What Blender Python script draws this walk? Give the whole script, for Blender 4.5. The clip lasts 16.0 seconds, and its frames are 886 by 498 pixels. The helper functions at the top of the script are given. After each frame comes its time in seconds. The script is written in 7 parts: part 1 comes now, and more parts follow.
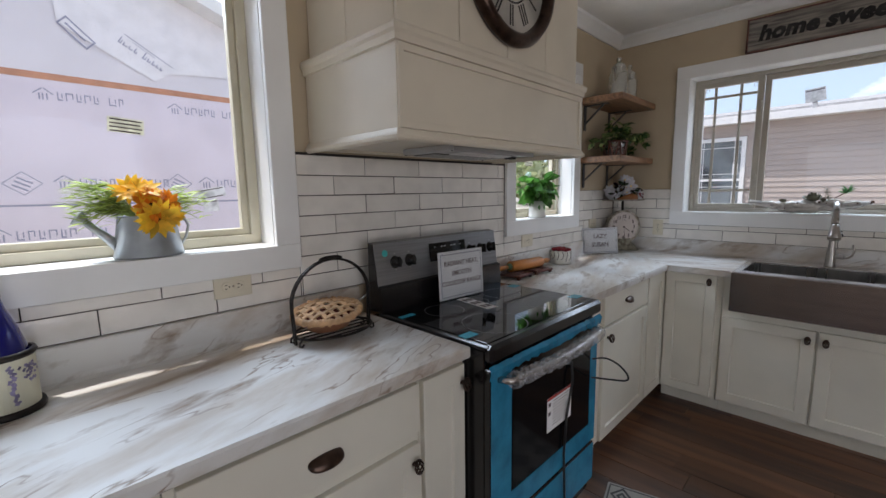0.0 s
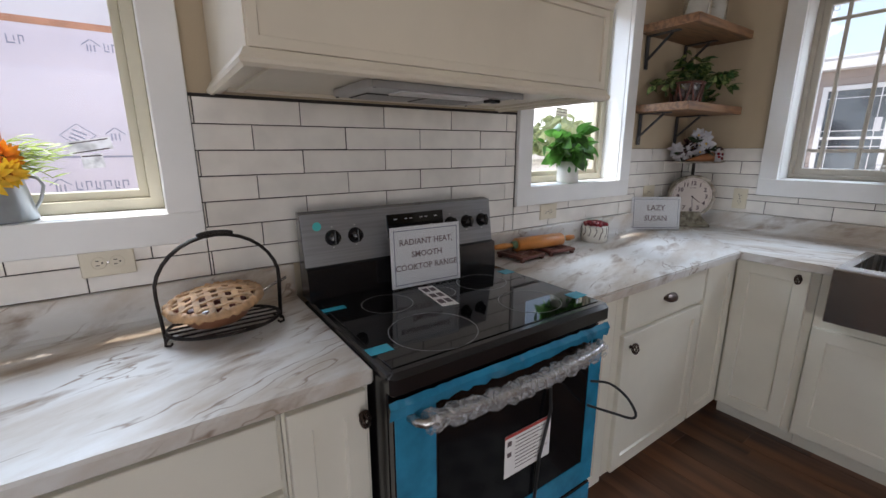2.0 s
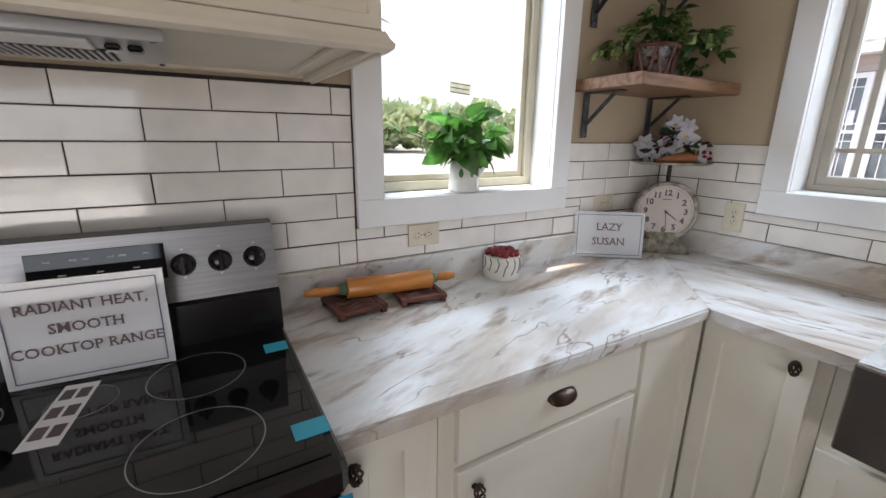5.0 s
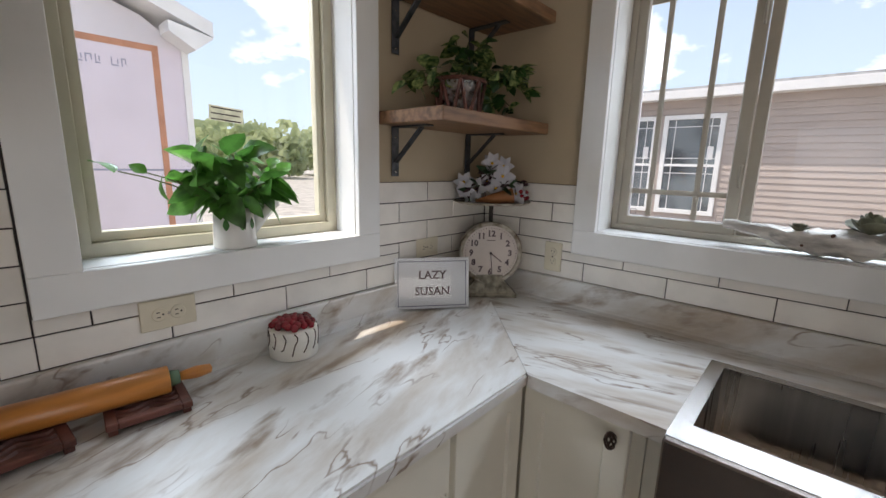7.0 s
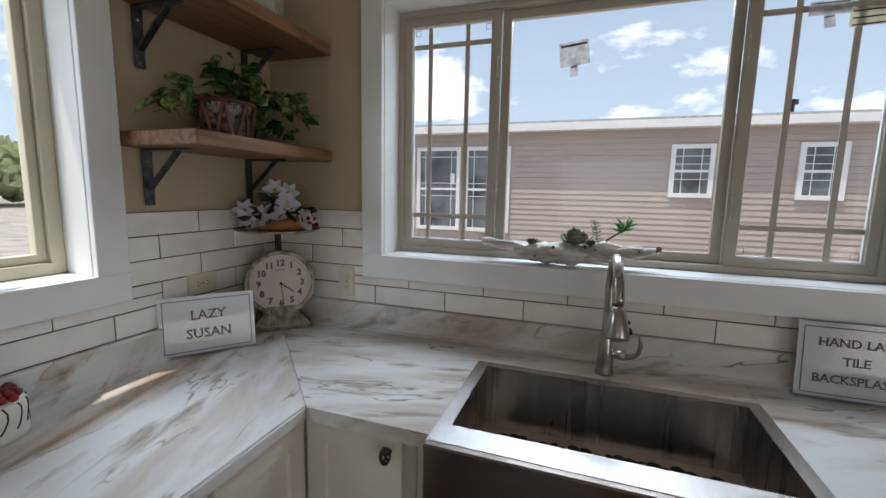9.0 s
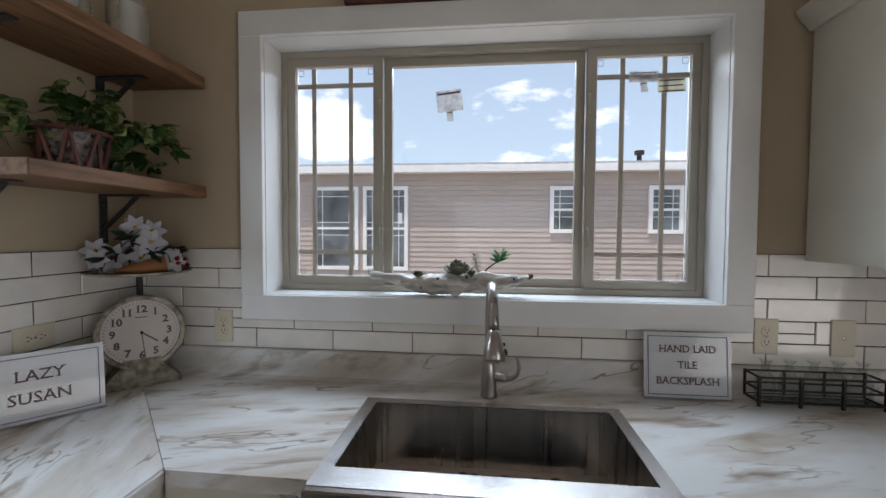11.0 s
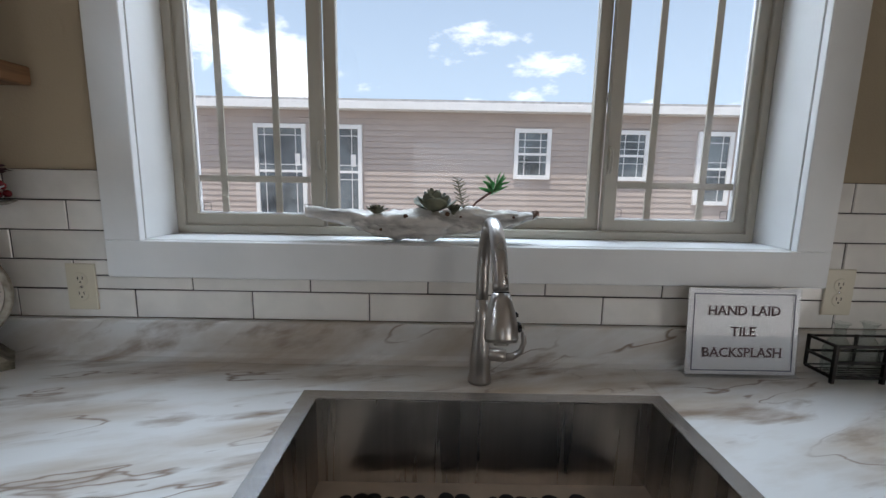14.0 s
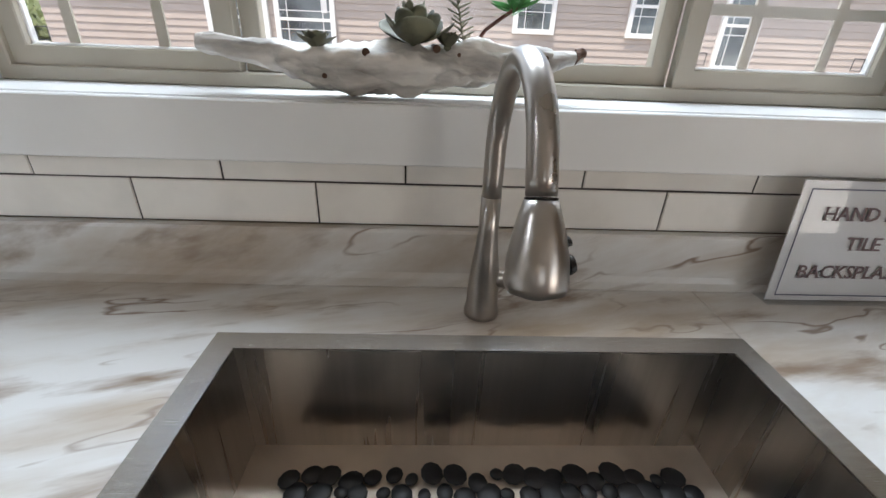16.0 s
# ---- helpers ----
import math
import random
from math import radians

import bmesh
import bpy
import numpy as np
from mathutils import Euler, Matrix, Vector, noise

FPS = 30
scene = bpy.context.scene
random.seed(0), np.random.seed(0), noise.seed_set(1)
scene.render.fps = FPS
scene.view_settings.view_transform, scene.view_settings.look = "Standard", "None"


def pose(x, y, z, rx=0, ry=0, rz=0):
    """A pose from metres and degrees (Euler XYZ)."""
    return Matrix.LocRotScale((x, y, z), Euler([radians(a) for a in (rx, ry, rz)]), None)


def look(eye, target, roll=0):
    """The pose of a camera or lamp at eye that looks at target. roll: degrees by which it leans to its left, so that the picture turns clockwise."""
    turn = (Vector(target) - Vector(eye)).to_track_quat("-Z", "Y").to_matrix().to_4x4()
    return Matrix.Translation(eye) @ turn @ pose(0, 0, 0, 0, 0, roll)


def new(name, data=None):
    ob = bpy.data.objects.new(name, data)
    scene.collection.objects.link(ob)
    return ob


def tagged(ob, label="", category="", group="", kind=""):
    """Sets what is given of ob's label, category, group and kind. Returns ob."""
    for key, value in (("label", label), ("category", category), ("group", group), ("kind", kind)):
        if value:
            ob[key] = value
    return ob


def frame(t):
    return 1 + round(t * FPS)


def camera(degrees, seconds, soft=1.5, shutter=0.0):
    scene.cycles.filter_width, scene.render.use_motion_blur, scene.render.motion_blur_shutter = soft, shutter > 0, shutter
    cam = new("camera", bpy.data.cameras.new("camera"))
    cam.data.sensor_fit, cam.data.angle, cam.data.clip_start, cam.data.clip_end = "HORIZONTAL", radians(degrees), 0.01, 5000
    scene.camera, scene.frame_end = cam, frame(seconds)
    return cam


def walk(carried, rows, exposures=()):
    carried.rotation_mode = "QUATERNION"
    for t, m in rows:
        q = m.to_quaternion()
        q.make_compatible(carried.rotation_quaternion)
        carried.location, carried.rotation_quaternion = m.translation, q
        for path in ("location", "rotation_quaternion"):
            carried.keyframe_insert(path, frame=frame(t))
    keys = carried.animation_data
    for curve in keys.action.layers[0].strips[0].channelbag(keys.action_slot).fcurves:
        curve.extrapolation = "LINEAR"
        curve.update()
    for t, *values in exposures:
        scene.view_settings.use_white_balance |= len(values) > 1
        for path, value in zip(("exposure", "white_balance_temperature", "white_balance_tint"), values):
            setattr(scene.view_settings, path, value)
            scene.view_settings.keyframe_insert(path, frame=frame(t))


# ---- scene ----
cam = camera(93.4, 16.0)
PATH = [
    (0, (1.466, -3.506, 1.4), (0.069, -2.1, 1.128), -0.9),
    (0.5, (1.361, -3.372, 1.417), (-0.133, -2.077, 1.115), -0.7),
    (1, (1.299, -3.255, 1.4), (-0.255, -2.045, 1.055), -0.5),
    (1.5, (1.381, -3.046, 1.398), (-0.204, -1.901, 0.979), -0.4),
    (2, (1.426, -2.902, 1.395), (-0.178, -1.802, 0.929), -0.2),
    (2.5, (1.355, -2.739, 1.386), (-0.274, -1.693, 0.882), -0.1),
    (3, (1.317, -2.568, 1.399), (-0.336, -1.571, 0.877), 0.0),
    (3.2, (1.355, -2.484, 1.401), (-0.31, -1.511, 0.871), 0.1),
    (5.3, (1.237, -1.828, 1.415), (-0.427, -0.847, 0.899), 0.8),
    (5.5, (1.27, -1.752, 1.418), (-0.387, -0.751, 0.913), 0.8),
    (6, (1.23, -1.639, 1.433), (-0.349, -0.512, 0.945), 1.3),
    (6.5, (1.147, -1.583, 1.445), (-0.321, -0.296, 1.01), 1.5),
    (7, (1.152, -1.558, 1.459), (-0.16, -0.101, 1.063), 1.4),
    (7.5, (1.202, -1.519, 1.466), (0.066, 0.087, 1.103), 1.2),
    (8, (1.256, -1.501, 1.467), (0.294, 0.218, 1.123), 1.0),
    (8.5, (1.303, -1.51, 1.476), (0.499, 0.293, 1.158), 1.1),
    (9, (1.298, -1.483, 1.472), (0.648, 0.389, 1.205), 1.2),
    (9.5, (1.308, -1.48, 1.466), (0.799, 0.444, 1.268), 1.1),
    (10, (1.317, -1.49, 1.462), (0.944, 0.471, 1.339), 0.8),
    (10.2, (1.324, -1.497, 1.46), (1.002, 0.475, 1.361), 0.6),
    (12.3, (1.407, -1.485, 1.432), (1.306, 0.511, 1.365), 0.7),
    (12.5, (1.409, -1.454, 1.421), (1.338, 0.543, 1.341), 0.7),
    (13, (1.428, -1.332, 1.371), (1.379, 0.664, 1.258), 0.9),
    (13.5, (1.349, -1.176, 1.346), (1.325, 0.815, 1.152), 0.9),
    (14, (1.28, -1.043, 1.375), (1.285, 0.933, 1.064), 1.0),
    (14.5, (1.347, -0.887, 1.372), (1.372, 1.059, 0.91), 1.1),
    (15, (1.375, -0.772, 1.35), (1.418, 1.133, 0.74), 1.3),
    (15.5, (1.326, -0.72, 1.332), (1.388, 1.131, 0.576), 1.7),
    (16, (1.283, -0.68, 1.309), (1.362, 1.111, 0.422), 2.3),
]
walk(cam, [(t, look(eye, target, roll)) for t, eye, target, roll in PATH], [(0, 0.1, 6450, 15), (1.5, 0.2, 6500, 15), (3, 0.85, 6600, 18), (5.5, 0.75, 6750, 15), (6.5, 0.4, 6950, 15), (9, -0.1, 6750, 13), (12.5, 0.0, 6500, 13), (14.5, 0.0, 6450, 12), (15.3, 0.25, 6500, 12), (16, 0.6, 6900, 13)])

# ---- world, sun, large lights ----
SUN_DIR = Vector((-0.235, -0.265, 1.0)).normalized()
world = bpy.data.worlds.new("world")
scene.world = world
world.use_nodes = True
wn, wl = world.node_tree.nodes, world.node_tree.links
bg = wn["Background"]
sky = wn.new("ShaderNodeTexSky")
sky.sky_type = "NISHITA"
sky.sun_disc = False
sky.sun_elevation = math.asin(SUN_DIR.z)
sky.sun_rotation = math.atan2(SUN_DIR.x, SUN_DIR.y)
sky.ozone_density = 2.0
co = wn.new("ShaderNodeTexCoord")
mp = wn.new("ShaderNodeMapping")
mp.inputs["Scale"].default_value = (1.0, 1.0, 2.2)
mp.inputs["Location"].default_value = (0.35, 0.1, 0.0)
cn = wn.new("ShaderNodeTexNoise")
cn.inputs["Scale"].default_value = 3.3
cn.inputs["Detail"].default_value = 9
cn.inputs["Roughness"].default_value = 0.55
cr = wn.new("ShaderNodeValToRGB")
cr.color_ramp.elements[0].position, cr.color_ramp.elements[1].position = 0.535, 0.63
mx = wn.new("ShaderNodeMix")
mx.data_type = "RGBA"
mx.inputs[7].default_value = (11.0, 11.2, 11.6, 1)
wl.new(co.outputs["Generated"], mp.inputs[0])
wl.new(mp.outputs[0], cn.inputs["Vector"])
wl.new(cn.outputs["Fac"], cr.inputs[0])
wl.new(cr.outputs[0], mx.inputs[0])
sp = wn.new("ShaderNodeSeparateXYZ")
wl.new(co.outputs["Generated"], sp.inputs[0])
hz = wn.new("ShaderNodeMapRange")
hz.inputs["From Min"].default_value, hz.inputs["From Max"].default_value, hz.inputs["To Min"].default_value, hz.inputs["To Max"].default_value = 0.0, 0.80, 0.90, 0.25
wl.new(sp.outputs[2], hz.inputs["Value"])
hm_ = wn.new("ShaderNodeMix")
hm_.data_type = "RGBA"
hm_.inputs[7].default_value = (4.8, 6.1, 7.5, 1)
wl.new(hz.outputs[0], hm_.inputs[0])
wl.new(sky.outputs[0], hm_.inputs[6])
wl.new(hm_.outputs[2], mx.inputs[6])
wl.new(mx.outputs[2], bg.inputs[0])
bg.inputs[1].default_value = 0.15

sun = new("sun", bpy.data.lights.new("sun", "SUN"))
sun.data.energy, sun.data.angle, sun.data.color = 3.6, radians(0.5), (1.0, 0.96, 0.88)
sun.matrix_world = look(SUN_DIR * 30, (0, 0, 0))


def daylight(name, eye, target, w, h, watts, colour=(0.70, 0.85, 1.0)):
    lamp = new(name, bpy.data.lights.new(name, "AREA"))
    lamp.data.shape, lamp.data.size, lamp.data.size_y = "RECTANGLE", w, h
    lamp.data.energy, lamp.data.color = watts, colour
    lamp.matrix_world = look(eye, target)


daylight("skylight_north", (1.33, 1.1, 3.0), (1.33, -0.5, 1.2), 1.7, 1.2, 82)
daylight("skylight_west_a", (-1.15, -3.3, 3.0), (0.4, -3.3, 1.1), 1.2, 1.2, 82)
daylight("skylight_west_b", (-1.15, -1.07, 3.0), (0.4, -1.07, 1.1), 0.9, 1.2, 68)
# fill lamps in the unseen east and south openings, added to brighten the room
daylight("fill_east_opening", (4.46, -3.6, 1.25), (0, -3.2, 1.2), 2.3, 1.9, 9, (1.0, 0.98, 0.95))
daylight("fill_south_opening", (1.8, -6.26, 1.45), (1.8, 0, 1.2), 2.0, 1.2, 3, (1.0, 0.98, 0.95))
# added unseen lamps stand in for gravel bounce; the east one is ceiling fill
daylight("bounce_fill_west_a", (-0.85, -3.3, 0.25), (1.4, -3.1, 2.5), 1.2, 0.9, 6, (1.0, 0.97, 0.93))
daylight("bounce_fill_west_b", (-0.85, -1.07, 0.25), (1.8, -0.8, 2.3), 0.9, 0.9, 12, (1.0, 0.97, 0.93))
daylight("bounce_fill_north", (1.35, 0.85, 0.30), (1.35, -1.6, 2.5), 1.7, 0.9, 4, (1.0, 0.97, 0.93))
daylight("ceiling_fill_east", (4.46, -3.6, 0.6), (1.2, -2.6, 2.6), 2.3, 0.7, 12, (1.0, 0.97, 0.93))


# ---- materials ----
def material(name, colour, rough=0.5, metal=0.0, vary=0.06, scale=6.0, bump=0.0, bump_scale=80.0, coat=0.0, random_tone=0.0, second=None, detail=5.0, stretch=(1, 1, 1)):
    """A principled surface whose tone drifts at two scales, with fine relief."""
    m = bpy.data.materials.new(name)
    m.use_nodes = True
    n, l = m.node_tree.nodes, m.node_tree.links
    p = n["Principled BSDF"]
    p.inputs["Roughness"].default_value = rough
    p.inputs["Metallic"].default_value = metal
    p.inputs["Coat Weight"].default_value = coat
    p.inputs["Coat Roughness"].default_value = 0.08
    tc = n.new("ShaderNodeTexCoord")
    ma = n.new("ShaderNodeMapping")
    ma.inputs["Scale"].default_value = stretch
    l.new(tc.outputs["Object"], ma.inputs[0])
    if random_tone:
        oi = n.new("ShaderNodeObjectInfo")
        sh = n.new("ShaderNodeMath")
        sh.operation = "MULTIPLY"
        sh.inputs[1].default_value = 37.0
        l.new(oi.outputs["Random"], sh.inputs[0])
        l.new(sh.outputs[0], ma.inputs["Location"])
    a = n.new("ShaderNodeTexNoise")
    a.inputs["Scale"].default_value, a.inputs["Detail"].default_value = scale, detail
    l.new(ma.outputs[0], a.inputs["Vector"])
    mix = n.new("ShaderNodeMix")
    mix.data_type = "RGBA"
    dark = tuple(c * (1 - 2.2 * vary) for c in colour) if second is None else second
    light = tuple(min(1, c * (1 + vary)) for c in colour)
    mix.inputs[6].default_value, mix.inputs[7].default_value = (*dark, 1), (*light, 1)
    rmp = n.new("ShaderNodeMapRange")
    rmp.inputs["From Min"].default_value, rmp.inputs["From Max"].default_value = 0.32, 0.6
    l.new(a.outputs["Fac"], rmp.inputs["Value"])
    l.new(rmp.outputs[0], mix.inputs[0])
    out = mix.outputs[2]
    if random_tone:
        mr = n.new("ShaderNodeMapRange")
        mr.inputs["To Min"].default_value, mr.inputs["To Max"].default_value = 1 - random_tone, 1 + random_tone
        l.new(oi.outputs["Random"], mr.inputs["Value"])
        vm = n.new("ShaderNodeVectorMath")
        vm.operation = "SCALE"
        l.new(out, vm.inputs[0])
        l.new(mr.outputs[0], vm.inputs["Scale"])
        out = vm.outputs[0]
    l.new(out, p.inputs["Base Color"])
    rr = n.new("ShaderNodeMapRange")
    rr.inputs["To Min"].default_value, rr.inputs["To Max"].default_value = max(0.02, rough * 0.85), min(1, rough * 1.15)
    l.new(a.outputs["Fac"], rr.inputs["Value"])
    l.new(rr.outputs[0], p.inputs["Roughness"])
    if bump:
        b = n.new("ShaderNodeTexNoise")
        b.inputs["Scale"].default_value, b.inputs["Detail"].default_value = bump_scale, 3
        l.new(ma.outputs[0], b.inputs["Vector"])
        bp = n.new("ShaderNodeBump")
        bp.inputs["Strength"].default_value, bp.inputs["Distance"].default_value = bump, 0.002
        l.new(b.outputs["Fac"], bp.inputs["Height"])
        l.new(bp.outputs[0], p.inputs["Normal"])
    return m


def marble(name, angle, tilt, roll):
    """Laminate with long brown and grey veins along one way."""
    m = bpy.data.materials.new(name)
    m.use_nodes = True
    n, l = m.node_tree.nodes, m.node_tree.links
    p = n["Principled BSDF"]
    p.inputs["Roughness"].default_value = 0.3
    tc = n.new("ShaderNodeTexCoord")
    r = n.new("ShaderNodeMapping")
    r.inputs["Rotation"].default_value = (radians(tilt), radians(roll), radians(angle))
    l.new(tc.outputs["Object"], r.inputs[0])
    w = n.new("ShaderNodeTexNoise")
    w.inputs["Scale"].default_value, w.inputs["Detail"].default_value = 2.2, 3
    l.new(r.outputs[0], w.inputs["Vector"])
    ad = n.new("ShaderNodeMix")
    ad.data_type, ad.blend_type = "RGBA", "LINEAR_LIGHT"
    ad.inputs[0].default_value = 0.035
    l.new(r.outputs[0], ad.inputs[6])
    l.new(w.outputs["Color"], ad.inputs[7])
    st = n.new("ShaderNodeMapping")
    st.inputs["Scale"].default_value = (0.75, 6.5, 4.6)
    l.new(ad.outputs[2], st.inputs[0])

    def veins(scale, lo, hi, detail=7, rough=0.62):
        t = n.new("ShaderNodeTexNoise")
        t.inputs["Scale"].default_value, t.inputs["Detail"].default_value, t.inputs["Roughness"].default_value = scale, detail, rough
        l.new(st.outputs[0], t.inputs["Vector"])
        k = n.new("ShaderNodeMapRange")
        k.inputs["From Min"].default_value, k.inputs["From Max"].default_value = lo, hi
        l.new(t.outputs["Fac"], k.inputs["Value"])
        return k.outputs[0], t

    def layer(below, fac, colour):
        x = n.new("ShaderNodeMix")
        x.data_type = "RGBA"
        l.new(fac, x.inputs[0])
        if isinstance(below, tuple):
            x.inputs[6].default_value = below
        else:
            l.new(below, x.inputs[6])
        x.inputs[7].default_value = colour
        return x.outputs[2]

    soft, _ = veins(1.0, 0.46, 0.70, 6, 0.58)
    c = layer((0.70, 0.695, 0.68, 1), soft, (0.43, 0.345, 0.26, 1))
    grey, _ = veins(2.6, 0.545, 0.71, 5, 0.55)
    c = layer(c, grey, (0.26, 0.185, 0.13, 1))
    # thin sharp veins where a stretched noise crosses its middle value
    t = n.new("ShaderNodeTexNoise")
    t.inputs["Scale"].default_value, t.inputs["Detail"].default_value, t.inputs["Roughness"].default_value = 1.5, 3.5, 0.5
    l.new(st.outputs[0], t.inputs["Vector"])
    sub = n.new("ShaderNodeMath")
    sub.operation = "SUBTRACT"
    sub.inputs[1].default_value = 0.53
    l.new(t.outputs["Fac"], sub.inputs[0])
    ab = n.new("ShaderNodeMath")
    ab.operation = "ABSOLUTE"
    l.new(sub.outputs[0], ab.inputs[0])
    k = n.new("ShaderNodeMapRange")
    k.inputs["From Min"].default_value, k.inputs["From Max"].default_value = 0.012, 0.001
    l.new(ab.outputs[0], k.inputs["Value"])
    pt = n.new("ShaderNodeTexNoise")
    pt.inputs["Scale"].default_value = 5.0
    l.new(r.outputs[0], pt.inputs["Vector"])
    pk = n.new("ShaderNodeMapRange")
    pk.inputs["From Min"].default_value, pk.inputs["From Max"].default_value, pk.inputs["To Max"].default_value = 0.44, 0.57, 0.9
    l.new(pt.outputs["Fac"], pk.inputs["Value"])
    mu = n.new("ShaderNodeMath")
    mu.operation = "MULTIPLY"
    l.new(k.outputs[0], mu.inputs[0])
    l.new(pk.outputs[0], mu.inputs[1])
    c = layer(c, mu.outputs[0], (0.22, 0.145, 0.10, 1))
    l.new(c, p.inputs["Base Color"])
    return m


def brushed(name, colour, rough, stretch):
    m = material(name, colour, rough, 1.0, 0.08, 30, 0.12, 60, stretch=stretch)
    m.node_tree.nodes["Principled BSDF"].inputs["Anisotropic"].default_value = 0.5
    return m


def glass(name, colour=(1, 1, 1), rough=0.0, thin=True):
    m = bpy.data.materials.new(name)
    m.use_nodes = True
    n, l = m.node_tree.nodes, m.node_tree.links
    if not thin:
        p = n["Principled BSDF"]
        p.inputs["Base Color"].default_value = (*colour, 1)
        p.inputs["Transmission Weight"].default_value = 1
        p.inputs["Roughness"].default_value = rough
        return m
    n.remove(n["Principled BSDF"])
    tr, gl, mx_ = n.new("ShaderNodeBsdfTransparent"), n.new("ShaderNodeBsdfGlossy"), n.new("ShaderNodeMixShader")
    lw, pw, ml = n.new("ShaderNodeLayerWeight"), n.new("ShaderNodeMath"), n.new("ShaderNodeMath")
    pw.operation, ml.operation = "POWER", "MULTIPLY_ADD"
    pw.inputs[1].default_value, ml.inputs[1].default_value, ml.inputs[2].default_value = 4.0, 0.55, 0.022
    tr.inputs[0].default_value = (*colour, 1)
    gl.inputs["Roughness"].default_value = rough
    lw.inputs[0].default_value = 0.5
    l.new(lw.outputs["Facing"], pw.inputs[0])
    l.new(pw.outputs[0], ml.inputs[0])
    l.new(ml.outputs[0], mx_.inputs[0])
    l.new(tr.outputs[0], mx_.inputs[1])
    l.new(gl.outputs[0], mx_.inputs[2])
    l.new(mx_.outputs[0], n["Material Output"].inputs[0])
    return m




def leafy(m, frac=0.4):
    """Lets light through a leaf or petal."""
    n, l = m.node_tree.nodes, m.node_tree.links
    p, o = n["Principled BSDF"], n["Material Output"]
    t, x = n.new("ShaderNodeBsdfTranslucent"), n.new("ShaderNodeMixShader")
    l.new(p.inputs["Base Color"].links[0].from_socket, t.inputs[0])
    x.inputs[0].default_value = frac
    l.new(p.outputs[0], x.inputs[1])
    l.new(t.outputs[0], x.inputs[2])
    l.new(x.outputs[0], o.inputs[0])
    return m


def veil(m, alpha):
    m.node_tree.nodes["Principled BSDF"].inputs["Alpha"].default_value = alpha
    return m


M_WALL = material("wall_paint", (0.50, 0.41, 0.29), 0.75, vary=0.03, scale=3, bump=0.35, bump_scale=220)
M_CEIL = material("ceiling_paint", (0.76, 0.74, 0.70), 0.8, vary=0.02, bump=0.4, bump_scale=160)
M_TRIM = material("trim_paint", (0.80, 0.80, 0.79), 0.38, vary=0.02, scale=5, bump=0.15, bump_scale=40)
M_CAB = material("cabinet_paint", (0.72, 0.69, 0.60), 0.36, vary=0.025, scale=4, bump=0.10, bump_scale=50)
M_HOOD = material("hood_paint", (0.68, 0.62, 0.51), 0.40, vary=0.025, scale=4, bump=0.10, bump_scale=50)
M_TILE = material("tile_glaze", (0.80, 0.765, 0.715), 0.07, vary=0.04, scale=9, bump=0.9, bump_scale=14, coat=0.3, random_tone=0.04)
M_GROUT = material("dark_grout", (0.035, 0.03, 0.028), 0.9, vary=0.2, scale=60, bump=0.5, bump_scale=300)
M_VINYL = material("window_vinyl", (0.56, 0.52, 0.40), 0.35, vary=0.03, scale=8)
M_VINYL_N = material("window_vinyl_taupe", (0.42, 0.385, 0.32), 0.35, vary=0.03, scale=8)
M_WHITE = material("white_vinyl", (0.76, 0.76, 0.76), 0.45, vary=0.02)
M_GLASS = glass("pane_glass")
M_MARB_W = marble("laminate_west", 70, -24, 0)
M_MARB_N = marble("laminate_north", -14, 0, 20)
M_PLANK = material("floor_plank", (0.150, 0.068, 0.036), 0.34, vary=0.2, scale=3.0, bump=0.25, bump_scale=30, random_tone=0.35, stretch=(0.35, 4, 1), second=(0.055, 0.028, 0.02))
M_FLOORBED = material("floor_joint", (0.02, 0.018, 0.01), 0.9)
M_STEEL = brushed("brushed_steel", (0.52, 0.50, 0.48), 0.26, (1, 40, 40))
# basin walls: vertical streaks in the colour stand in for reflected light
M_STEEL_V = material("basin_wall_reflection_steel", (0.46, 0.43, 0.40), 0.28, 1.0, 0.09, 3, 0.0, 60, stretch=(8, 8, 0.3))
# apron steel darkened and browned to stand in for the floor it reflects
M_APRON = material("apron_floor_reflection_steel", (0.29, 0.245, 0.22), 0.24, 1.0, 0.05, 4, 0.0, 60, stretch=(1, 1, 8))
# basin floor: the same steel, coloured lighter and warmer for light falling on it
M_BASIN = material("basin_floor_lit_steel", (0.72, 0.62, 0.53), 0.38, 0.8, 0.10, 5, 0.1, 60)
M_STEEL_V.node_tree.nodes["Principled BSDF"].inputs["Anisotropic"].default_value = 0.6
M_PANELST = material("panel_steel", (0.29, 0.29, 0.30), 0.38, 0.75, 0.06, 4, 0.03, 60, stretch=(1, 1, 30))
M_NICKEL = material("brushed_nickel", (0.42, 0.39, 0.36), 0.29, 1.0, 0.03, 30)
M_BLACKGLASS = material("black_glass", (0.006, 0.006, 0.007), 0.04, vary=0.1)
M_OVENGLASS = material("oven_glass", (0.006, 0.006, 0.007), 0.09, vary=0.1)
M_OVENGLASS.node_tree.nodes["Principled BSDF"].inputs["Specular IOR Level"].default_value = 0.22
M_BLACK = material("black_enamel", (0.009, 0.008, 0.009), 0.18, vary=0.1, scale=5)
M_IRON = material("dark_iron", (0.035, 0.03, 0.028), 0.42, 0.8, vary=0.2, scale=40, bump=0.3, bump_scale=120)
M_BRONZE = material("oiled_bronze", (0.07, 0.045, 0.035), 0.30, 0.85, vary=0.2, scale=30)
M_FILM = material("blue_film", (0.018, 0.21, 0.36), 0.22, vary=0.12, scale=12, bump=0.5, bump_scale=18)
